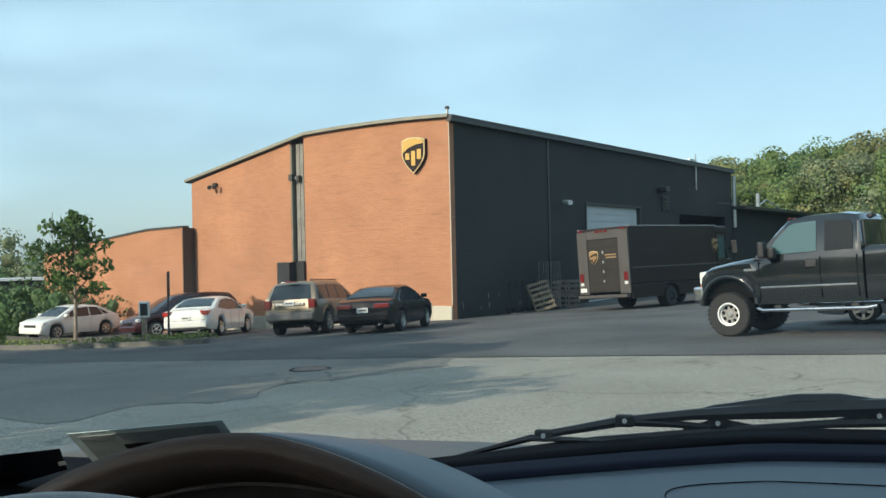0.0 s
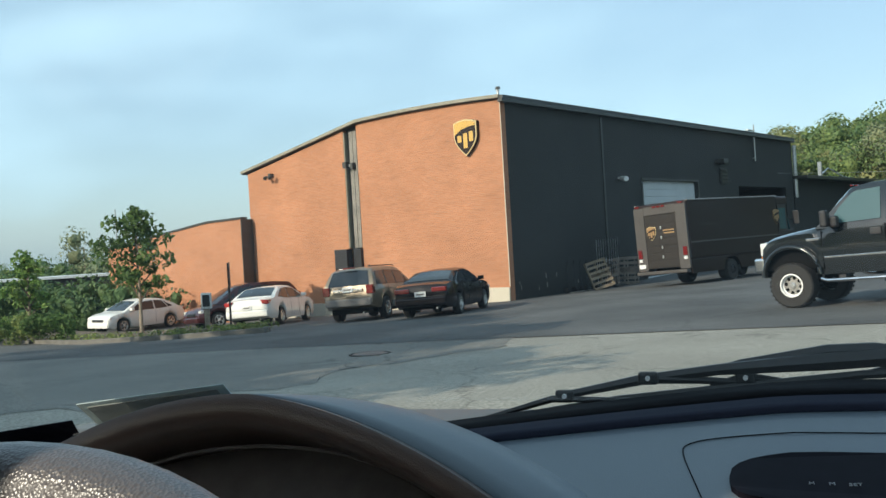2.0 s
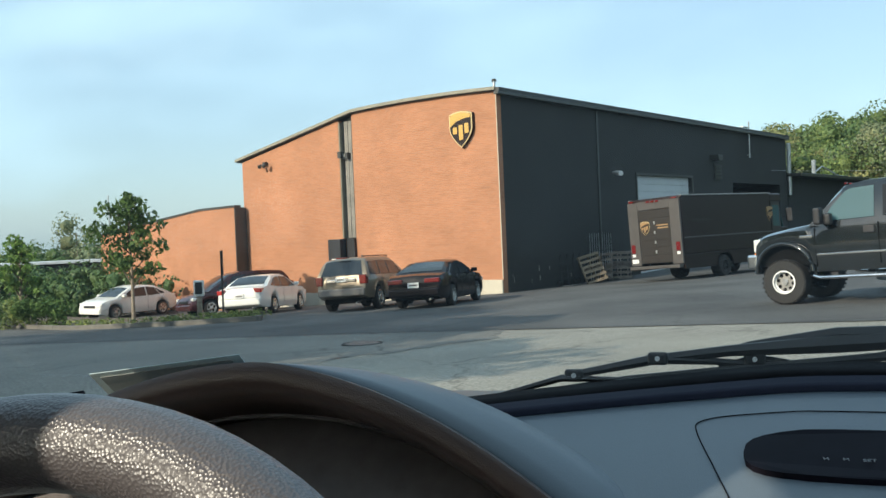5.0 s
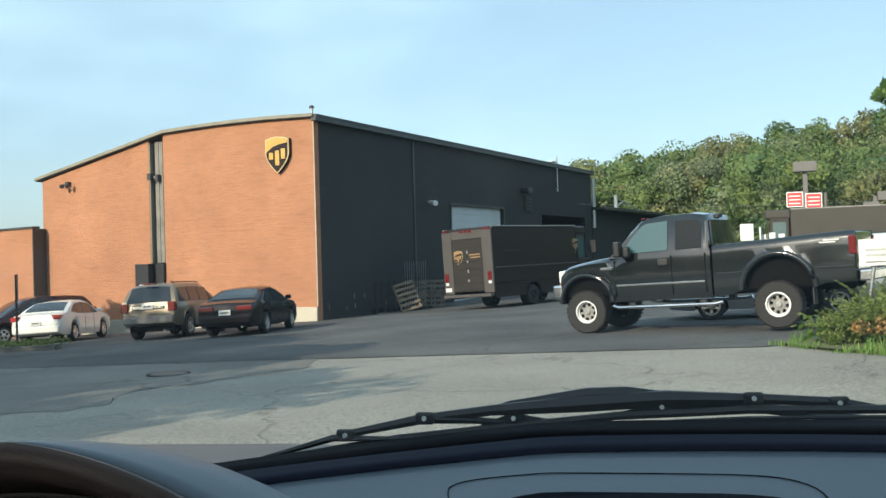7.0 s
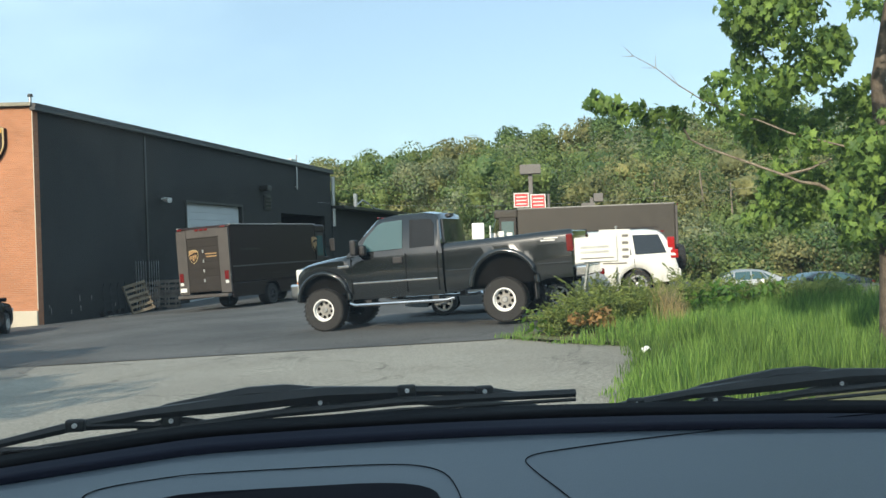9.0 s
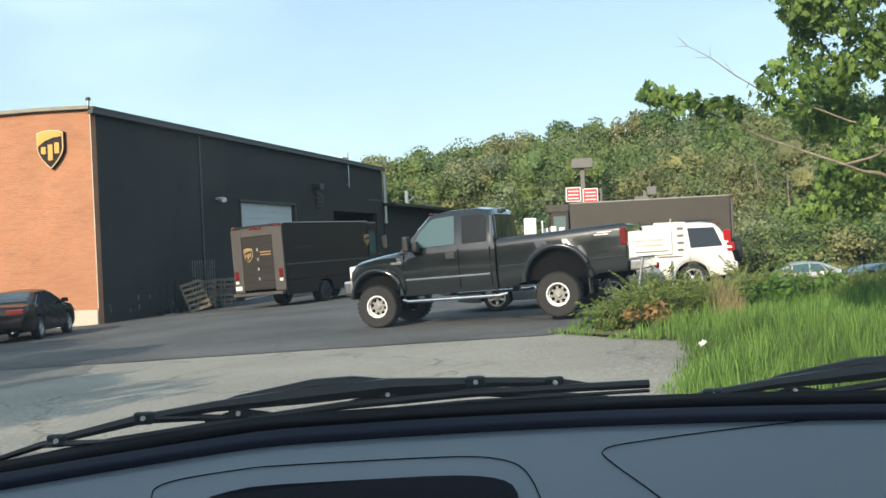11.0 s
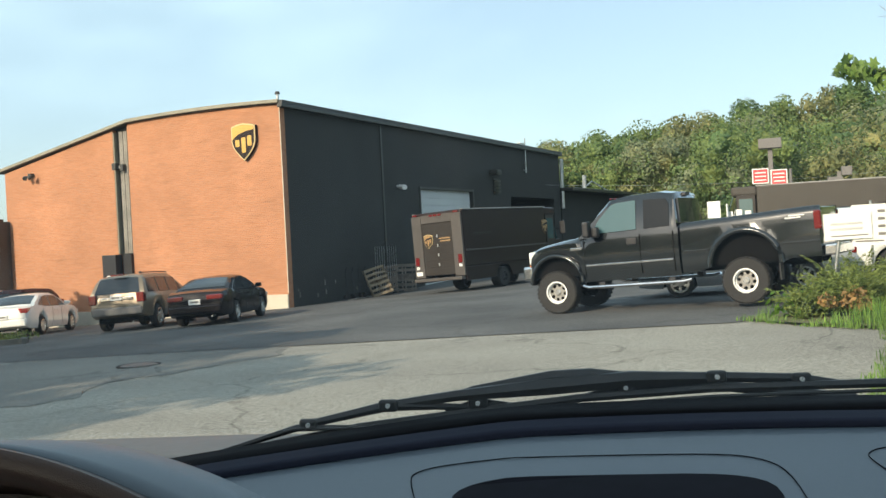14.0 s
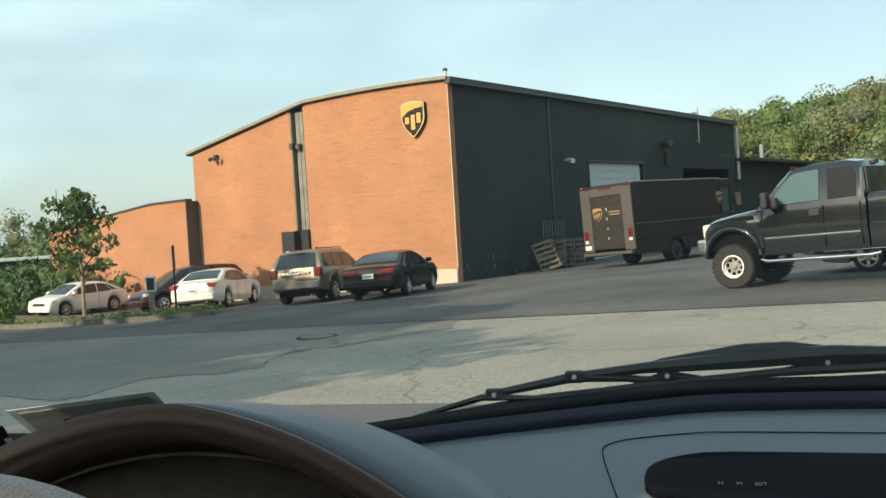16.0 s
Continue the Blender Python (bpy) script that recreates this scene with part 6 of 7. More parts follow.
        bar("blade", [q(-0.345, 0.945, 1.338), q(-0.29, 0.952, 1.351), q(-0.16, 0.962, 1.370), q(-0.03, 0.966, 1.382), q(0.07, 0.967, 1.391), q(0.2, 0.968, 1.396), q(0.39, 0.97, 1.395)], [0.002, 0.003, 0.004, 0.0045, 0.0045, 0.0045, 0.005], w)
        bar("squeegee", [q(-0.29, 0.953, 1.346), q(-0.16, 0.960, 1.362), q(-0.03, 0.964, 1.374), q(0.07, 0.965, 1.383), q(0.2, 0.966, 1.388), q(0.39, 0.968, 1.388)], 0.002, w)
        bar("yoke", [q(-0.135, 0.963, 1.390), q(-0.06, 0.965, 1.398), q(0.04, 0.968, 1.404), q(0.12, 0.970, 1.408), q(0.21, 0.972, 1.406)], [0.005, 0.006, 0.0095, 0.009, 0.006], w)
        bar("yoke", [q(-0.325, 0.946, 1.346), q(-0.27, 0.951, 1.360), q(-0.225, 0.955, 1.372), q(-0.19, 0.957, 1.371), q(-0.15, 0.960, 1.370)], [0.002, 0.003, 0.004, 0.003, 0.002], w)
        bar("yoke", [q(-0.22, 0.957, 1.374), q(-0.17, 0.96, 1.383), q(-0.128, 0.961, 1.391), q(-0.08, 0.965, 1.388), q(-0.03, 0.969, 1.384)], [0.004, 0.005, 0.006, 0.004, 0.003], w)
        bar("yoke", [q(0.06, 0.97, 1.389), q(0.115, 0.972, 1.399), q(0.20, 0.972, 1.407), q(0.29, 0.976, 1.402), q(0.34, 0.974, 1.394)], [0.003, 0.005, 0.006, 0.005, 0.003], w)
        bar("yoke", [q(-0.07, 0.968, 1.381), q(-0.036, 0.970, 1.389), q(0.0, 0.970, 1.385)], [0.003, 0.006, 0.003], w)
        bar("wiper_arm", [q(-0.10, 0.985, 1.385), q(-0.04, 0.98, 1.402), q(0.04, 0.972, 1.413), q(0.08, 0.972, 1.414), q(0.2, 1.0, 1.395), q(0.36, 1.03, 1.37)], [0.003, 0.004, 0.007, 0.007, 0.006, 0.006], w)
        for bx, by, bz in ((-0.212, 0.952, 1.375), (-0.128, 0.953, 1.392), (-0.036, 0.962, 1.390), (0.115, 0.965, 1.400), (0.206, 0.963, 1.408), (0.290, 0.968, 1.402)):
            bm = tube(bmesh.new(), [q(bx, by + 0.002, bz), q(bx, by - 0.002, bz)], 0.0025, 8)
            part("rivet", bm, M["offwhite"], w)
            part("rivet_plate", boxes((q(bx - 0.010, by + 0.0005, bz - 0.007), q(bx + 0.010, by + 0.008, bz + 0.006))), V["rubber"], w, bevel=0.003)
        return w
    wiper("wiper", (0, 0, 0), "black wiper on the driver's side")
    wiper("wiper", (0.58, -0.005, -0.009), "black wiper on the passenger's side")

    # bonnet beyond the wipers, cowl and washer jet
    surface("bonnet", [-0.9 + 1.9 * i / 24 for i in range(25)], [0, 0.3, 0.6, 0.85, 1.0], lambda x, t: (x, 1.0 + 0.3 * t, 1.325 - 0.02 * t - 0.06 * max(0, t - 0.85) - 0.10 * max(0.0, x + 0.30)), V["hood"], c, "dull grey bonnet edge")
    surface("cowl", [-0.9 + 1.9 * i / 24 for i in range(25)], [0, 0.5, 1.0], lambda x, t: (x, far_edge(x) + 0.05 + (1.0 - far_edge(x) - 0.05) * t, 1.345 - 0.02 * t - 0.10 * max(0.0, x + 0.30)), V["seam"], c, "black cowl under the wipers")
    part("washer_jet", boxes(((0.21, 0.99, 1.30), (0.235, 1.02, 1.372))), V["rubber"], c, bevel=0.004)
    surface("bonnet_front", [-0.9 + 1.9 * i / 24 for i in range(25)], [0, 0.5, 1.0], lambda x, t: (x, 1.302 + 0.7 * t, 1.288 - 0.22 * t - 0.10 * max(0.0, x + 0.30)), V["hood"], c)

    # windscreen with its stickers
    n = Vector((0, 0.55, 0.83)).normalized()
    def pane_pt(x, y):
        d = 0.55 * 0.70 + 0.83 * 1.415
        return Vector((x, y, (d - 0.55 * y) / 0.83))
    def card(name, quad, mat, lift, parent, label=""):
        bm = bmesh.new()
        a = [bm.verts.new(pane_pt(x, y) - n * lift) for x, y in quad]
        b = [bm.verts.new(pane_pt(x, y) - n * (lift + 0.0006)) for x, y in quad]
        k = len(quad)
        bm.faces.new(a)
        bm.faces.new(b[::-1])
        for i in range(k):
            bm.faces.new((a[i], b[i], b[(i + 1) % k], a[(i + 1) % k]))
        return part(name, bm, mat, parent, label)
    st = card("sticker", [(-0.60, 0.70), (-0.43, 0.668), (-0.445, 0.76), (-0.62, 0.79)], V["sticker"], 0.002, c, "grey-green inspection sticker seen from behind")
    card("sticker_centre", [(-0.590, 0.7035), (-0.440, 0.675), (-0.452, 0.762), (-0.609, 0.787)], V["stickerdark"], 0.003, st)
    pr = card("sticker_bar", [(-0.55, 0.713), (-0.48, 0.70), (-0.482, 0.708), (-0.552, 0.721)], V["seam"], 0.004, st, "faint unreadable printing")
    nv = card("permit_card", [(-0.76, 0.76), (-0.63, 0.73), (-0.655, 0.775), (-0.80, 0.84)], V["navy"], 0.002, c, "dark navy permit card")
    card("permit_mark", [(-0.652, 0.757), (-0.642, 0.754), (-0.646, 0.762), (-0.656, 0.765)], M["offwhite"], 0.003, nv)
    bm = bmesh.new()
    vs = [bm.verts.new(p) for p in ((-0.85, 0.925, 1.375), (0.95, 0.925, 1.375), (0.80, 0.22, 1.80), (-0.75, 0.22, 1.80))]
    bm.faces.new(vs)
    g = part("windscreen", bm, V["pane"], c, "clear windscreen")
    s = g.modifiers.new("thick", "SOLIDIFY")
    s.thickness = 0.004
    g.visible_shadow = False
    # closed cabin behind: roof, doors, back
    # unseen block added to keep the sun off the dash and instrument hood
    part("sun_blocker", boxes(((-0.82, -0.31, 1.55), (-0.70, 0.30, 1.95))), V["shell"], c, bevel=0.02)
    part("roof_lining", boxes(((-0.71, -1.9, 1.91), (0.80, 0.22, 1.95))), V["shell"], c, bevel=0.02)
    part("windscreen_header", boxes(((-0.74, 0.19, 1.79), (0.80, 0.24, 1.92))), V["shell"], c, bevel=0.015)
    for s in (-1, 1):
        x = -0.84 if s < 0 else 0.92
        part("door_panel", boxes(((x - 0.04, -1.9, 0.45), (x + 0.04, 0.75, 1.30))), V["shell"], c, bevel=0.02)
    part("rear_panel", boxes(((-0.84, -1.98, 0.45), (0.92, -1.9, 1.93))), V["shell"], c)
    part("floor_pan", boxes(((-0.84, -1.9, 0.38), (0.92, 1.9, 0.45))), V["shell"], c)
    part("firewall", boxes(((-0.84, 0.95, 0.45), (0.92, 1.0, 1.2))), V["shell"], c)
    for s in (-1, 1):
        part("front_wing", boxes(((0.04 + s * 0.86 - 0.04, 1.0, 0.45), (0.04 + s * 0.86 + 0.04, 2.0, 1.0))), V["hood"], c, bevel=0.03)
        part("windscreen_pillar", tube(bmesh.new(), [(0.04 + s * 0.92, 0.78, 1.30), (0.04 + s * 0.80, 0.2, 1.83)], 0.04, 8), V["shell"], c, smooth=50)
        part("door_pillar", boxes(((0.04 + s * 0.84 - 0.03, -0.16, 1.3), (0.04 + s * 0.84 + 0.03, -0.08, 1.91))), V["shell"], c)
        part("rear_pillar", boxes(((0.04 + s * 0.84 - 0.04, -1.9, 1.3), (0.04 + s * 0.84 + 0.04, -1.6, 1.91))), V["shell"], c)
        for wy in (1.45, -1.35):
            bm = bmesh.new()
            lathe(bm, [(0.001, -0.1), (0.2, -0.1), (0.31, -0.1), (0.33, -0.06), (0.33, 0.06), (0.31, 0.1), (0.2, 0.1), (0.001, 0.1)], 24, "x", (0.04 + s * 0.82, wy, 0.38))
            part("road_wheel", bm, M["tyre"], c, smooth=35)
    part("front_bumper", boxes(((-0.84, 1.98, 0.45), (0.92, 2.1, 0.95))), V["hood"], c, bevel=0.05)
    part("rear_body", boxes(((-0.88, -2.3, 0.45), (0.96, -1.98, 1.2))), V["hood"], c, bevel=0.06)


own_car()


# ---------------------------------------------------------------- plants
def leaf_cloud(name, centres, radii, count, size, material, parent, seed, shape="leaf", squash=0.8, droop=0.0, tag="", hang=False):
    """Many separate leaves scattered in soft clumps."""
    rng = np.random.default_rng(seed)
    verts, faces = [], []
    share = np.array(radii, dtype=float) ** (1.6 if hang else 0.0)
    pick = rng.choice(len(centres), count, p=share / share.sum())
    for i in range(count):
        c, r = centres[pick[i]], radii[pick[i]]
        d = rng.normal(size=3)
        d /= np.linalg.norm(d) + 1e-9
        p = np.array(c) + d * r * rng.uniform(0.35, 1.0) ** 0.6 * np.array((1, 1, squash))
        n = d * 0.6 + rng.normal(size=3) * 0.6 + np.array((0, 0, 0.5))
        if hang:
            n = d * 0.7 + rng.normal(size=3) * 0.55 + np.array((0, 0, 0.15))
        n /= np.linalg.norm(n) + 1e-9
        a = np.cross(n, rng.normal(size=3))
        a /= np.linalg.norm(a) + 1e-9
        b = np.cross(n, a)
        b[2] -= droop
        s = size * rng.uniform(0.6, 1.35)
        o = len(verts)
        if shape == "maple":
            out = ((0, -0.5), (0.18, -0.22), (0.52, -0.25), (0.36, 0.05), (0.5, 0.34), (0.2, 0.26), (0, 0.62), (-0.2, 0.26), (-0.5, 0.34), (-0.36, 0.05), (-0.52, -0.25), (-0.18, -0.22))
            verts.append(tuple(p))
            for k, (u, v) in enumerate(out):
                verts.append(tuple(p + s * (a * u + b * v) - n * s * 0.16 * (u * u + v * v) * 2))
            for k in range(12):
                faces.append((o, o + 1 + k, o + 1 + (k + 1) % 12))
        else:
            verts += [tuple(p - b * s * 0.5), tuple(p + a * s * 0.32 - n * s * 0.1), tuple(p + b * s * 0.6 - n * s * 0.12), tuple(p - a * s * 0.32 - n * s * 0.1)]
            faces += [(o, o + 1, o + 2, o + 3)]
    ob = raw(name, verts, faces, material)
    if parent is not None:
        ob.parent = parent
    if tag:
        tagged(ob, tag)
    return ob


def limb(parent, pts, r0, r1, material, name="limb"):
    n = len(pts)
    return part(name, tube(bmesh.new(), pts, [r0 + (r1 - r0) * i / (n - 1) for i in range(n)], 7), material, parent, smooth=60)


def street_tree(x, y, h, spread, count, seed, label, material, leaf=0.2, dz=0.12):
    t = thing("tree", pose(x, y, level(x, y) + dz), label, "tree", group="street trees")
    rng = random.Random(seed)
    limb(t, [(0, 0, -0.2), (0.02, 0, h * 0.25), (0.0, 0.03, h * 0.5), (0.04, 0, h * 0.9)], 0.085, 0.02, M["palebark"], "trunk")
    cs, rs = [], []
    for k in range(15):
        a, f = k * 2.4 + rng.uniform(-0.4, 0.4), k / 14
        z = h * (0.36 + 0.56 * f)
        reach = spread * (1.0 - 0.62 * f ** 1.8) * rng.uniform(0.5, 1.1)
        tip = (reach * math.cos(a), reach * math.sin(a), z + 0.12 * h * rng.random())
        limb(t, [(0, 0, z - 0.12 * h), (tip[0] * 0.5, tip[1] * 0.5, z), tip], 0.03, 0.008, M["bark"])
        cs.append(tip)
        rs.append(spread * rng.uniform(0.2, 0.34))
        cs.append((tip[0] * 0.45, tip[1] * 0.45, z + 0.02 * h))
        rs.append(spread * rng.uniform(0.16, 0.3))
    cs.append((0, 0, h * 0.97))
    rs.append(spread * 0.16)
    leaf_cloud("crown", cs, rs, count, leaf, material, t, seed, "leaf", 0.75, 0.3)
    return t


street_tree(-14.2, 37.4, 4.95, 1.75, 2300, 4, "young street tree with airy green crown on the kerbed island", M["leaf2"])
street_tree(-19.2, 38.4, 3.4, 1.0, 1600, 9, "small young tree with yellow-green leaves", M["leaf"], 0.18)

# shading trees along the street, out of view, that throw the dappled shade
for k, (x, y, h, s) in enumerate(((-19.0, 12.5, 10.5, 4.0), (-22.5, 18.0, 11.0, 4.0), (-16.5, 6.5, 9.5, 4.0), (-14.5, 1.5, 9.0, 3.6), (-21.5, 7.5, 11.0, 4.0), (-13.6, 8.6, 8.5, 2.9), (-15.8, 11.6, 9.5, 3.3), (-18.5, 3.5, 10.0, 3.8), (-24.5, 11.0, 11.5, 4.2))):
    street_tree(x, y, h, s, 5300, 30 + k, "tall roadside tree casting dappled shade over the asphalt", M["leaf2"], 0.33, 0.0)


def hedge(name, centres, radii, count, size, material, seed, label, shape="leaf", droop=0.0):
    ob = leaf_cloud(name, centres, radii, count, size, material, None, seed, shape, 0.8, droop)
    return tagged(ob, label, "shrub")


def clump(x, y, w, h, n, seed):
    rng = random.Random(seed)
    z = level(x, y)
    return [(x + rng.uniform(-w, w), y + rng.uniform(-w, w) * 0.6, z + 0.15 + rng.random() * h * 0.75) for _ in range(n)], [rng.uniform(0.22, 0.45) for _ in range(n)]


for k, (x, y, w) in enumerate(((-16.3, 34.0, 0.75), (-17.6, 34.6, 0.7), (-18.8, 35.8, 0.9), (-20.6, 37.2, 1.0))):
    c, r = clump(x, y, w, 1.0, 12, 50 + k)
    hedge("shrub", c, r, 2200, 0.11, M["shrub"] if k % 2 else M["leaf2"], 60 + k, "dense rounded green shrub on the island")

# weeds along the kerb
rng = random.Random(12)
cs = []
for k in range(60):
    t = rng.random()
    i = min(int(t * 3), 2)
    f = t * 3 - i
    p, q = FRONT[i], FRONT[i + 1]
    x, y = p[0] + (q[0] - p[0]) * f - 0.3 * rng.random(), p[1] + (q[1] - p[1]) * f + 0.2 + 1.2 * rng.random()
    cs.append((x, y, level(x, y) + 0.2))
tagged(leaf_cloud("weeds", cs, [0.30] * len(cs), 3000, 0.08, M["shrub"], None, 71, "leaf", 0.5), "low weeds along the kerb", "weeds", kind="stuff")


def grass_bed(name, inside, box4, count, h0, h1, material, seed, label, dz=0.03):
    """Blades of grass over an area; each blade bends over."""
    rng = np.random.default_rng(seed)
    verts, faces = [], []
    made = 0
    while made < count:
        x, y = rng.uniform(box4[0], box4[1]), rng.uniform(box4[2], box4[3])
        w = inside(x, y)
        if w <= 0:
            continue
        made += 1
        h = rng.uniform(h0, h1) * (0.55 + 0.45 * min(1, w)) * (0.78 + 0.75 * noise.noise((x * 1.1, y * 1.1, 3.0)))
        a = rng.uniform(0, math.tau)
        c, s = math.cos(a), math.sin(a)
        lean = h * rng.uniform(0.04, 0.42)
        b = rng.uniform(0, math.tau)
        lx, ly = lean * math.cos(b), lean * math.sin(b)
        wd = rng.uniform(0.003, 0.0075)
        z = level(x, y) + dz - 0.02
        o = len(verts)
        verts += [(x - c * wd, y - s * wd, z), (x + c * wd, y + s * wd, z), (x + lx * 0.4 + c * wd * 0.8, y + ly * 0.4 + s * wd * 0.8, z + h * 0.6),
                  (x + lx * 0.4 - c * wd * 0.8, y + ly * 0.4 - s * wd * 0.8, z + h * 0.6), (x + lx, y + ly, z + h)]
        faces += [(o, o + 1, o + 2, o + 3), (o + 3, o + 2, o + 4)]
    return tagged(raw(name, verts, faces, material), label, "grass", kind="stuff")


# the edge of the grass, from the street to the corner by the pickup
EDGE = [(2.0, 2.0), (4.2, 6.2), (5.75, 8.4), (7.15, 10.2), (8.0, 11.7), (7.5, 13.2), (7.35, 14.6)]


def edge_x(y):
    for (ax, ay), (bx, by) in zip(EDGE, EDGE[1:]):
        if ay <= y <= by:
            return ax + (bx - ax) * (y - ay) / (by - ay)
    return EDGE[0][0] if y < EDGE[0][1] else EDGE[-1][0] + (y - 14.6) * 2.2


def back_y(x):
    return 14.7 + (x - 7.35) * 0.32


def in_grass(x, y):
    if y > 12.7 and x < 9.6 and noise.noise((x * 3, y * 3, 0)) < 0.25:
        return -1
    d = min(x - edge_x(y), back_y(x) - y)
    return d * 1.2 + 0.05


near = [(EDGE[0][0], EDGE[0][1])] + [(x, y) for x, y in EDGE[1:]]
sheet("verge", near, [(30, 2), (30, 6), (30, 9), (30, 12), (30, 15), (30, 18), (30, 22)], 24, 30, 0.05, M["turf"], "rough grassy earth beside the driveway")
grass_bed("grass", in_grass, (4.5, 15, 6.5, 16), 44000, 0.22, 0.56, M["grass"], 5, "long uncut bright green grass")
grass_bed("dry_grass", lambda x, y: (0.3 - math.hypot(x - 9.9, y - 13.3)) * 5, (9.3, 10.5, 12.8, 13.8), 420, 0.75, 1.15, M["straw"], 6, "tuft of dry straw-coloured grass")
grass_bed("edge_weeds", lambda x, y: 0.5 if 0 < x - edge_x(y) + 0.2 + 0.22 * noise.noise((x * 2.3, y * 2.3, 1.0)) < 0.5 else 0, (3.5, 9, 5, 14.6), 1900, 0.05, 0.19, M["grass"], 7, "thin weeds along the asphalt edge", 0.04)

# juniper and weeds between grass and yard
def juniper(x, y, w, h, seed):
    """Spreading boughs that rise and arch outwards, each set with short needle sprays on both sides, over a dense middle."""
    rng = np.random.default_rng(seed)
    z0 = level(x, y) + 0.04
    verts, faces = [], []
    for k in range(85):
        a, lift = rng.uniform(0, math.tau), rng.uniform(0.3, 1.3)
        p = np.array((x + rng.normal(0, 0.4) * w, y + rng.normal(0, 0.25) * w, z0 + rng.uniform(0.0, 0.45) * h))
        out = np.array((math.cos(a), math.sin(a), 0.0))
        side = np.array((-math.sin(a), math.cos(a), 0.0))
        length = rng.uniform(0.35, 0.95) * (0.5 + 0.55 * h)
        for i in range(64):
            t = (i + rng.random()) / 64
            q = p + out * length * t * math.cos(lift) + np.array((0, 0, length * (t * math.sin(lift) - 0.25 * t * t)))
            f = side * rng.uniform(-1, 1) * 0.8 + out * rng.uniform(0.2, 1.0) + np.array((0, 0, rng.uniform(-0.2, 0.7)))
            f /= np.linalg.norm(f)
            g = np.cross(f, rng.normal(size=3))
            g /= np.linalg.norm(g) + 1e-9
            ln, wd = rng.uniform(0.06, 0.15) * (1.15 - 0.6 * t), rng.uniform(0.006, 0.012)
            o = len(verts)
            verts += [tuple(q - g * wd), tuple(q + f * ln * 0.55 - g * wd * 0.9), tuple(q + f * ln), tuple(q + f * ln * 0.5 + g * wd)]
            faces.append((o, o + 1, o + 2, o + 3))
    c, r = clump(x, y, w, h * 0.75, 12, seed)
    inner = leaf_cloud("shrub", c, [q * 0.62 for q in r], 1100, 0.04, M["shrub"], None, seed + 10, "leaf", 0.8)
    me = inner.data
    vs = [tuple(v.co) for v in me.vertices]
    fs = [tuple(f.vertices) for f in me.polygons]
    bpy.data.objects.remove(inner)
    bpy.data.meshes.remove(me)
    o = len(verts)
    ob = raw("shrub", verts + vs, faces + [tuple(i + o for i in f) for f in fs], M["shrub"])
    tagged(ob, "spreading green juniper shrub at the yard's edge", "shrub", "juniper shrubs")


for k, (x, y, w, h) in enumerate(((8.15, 13.75, 0.35, 0.5), (8.8, 13.8, 0.5, 0.85), (9.3, 14.3, 0.6, 1.05), (10.0, 14.0, 0.8, 1.0), (10.8, 14.3, 0.85, 0.95), (11.6, 14.4, 0.9, 0.88), (12.7, 14.7, 1.0, 0.62), (13.9, 14.8, 1.0, 0.5), (15.2, 15.2, 1.1, 0.42))):
    juniper(x, y, w, h, 80 + k)
for k, (x, y) in enumerate(((11.0, 13.6), (12.0, 13.8), (7.9, 14.1))):
    c, r = clump(x, y, 0.35 if x < 9 else 0.5, 0.2 if x < 9 else 0.5, 8, 120 + k)
    hedge("weed_clump", c, [q * 0.8 for q in r], 300, 0.11, M["vine"], 130 + k, "leafy bright weeds among the juniper", droop=0.4)
c, r = clump(8.45, 13.5, 0.35, 0.3, 6, 140)
hedge("dead_plant", c, [q * 0.5 for q in r], 420, 0.09, M["rust"], 141, "withered rust-brown leaves low in the shrubs")


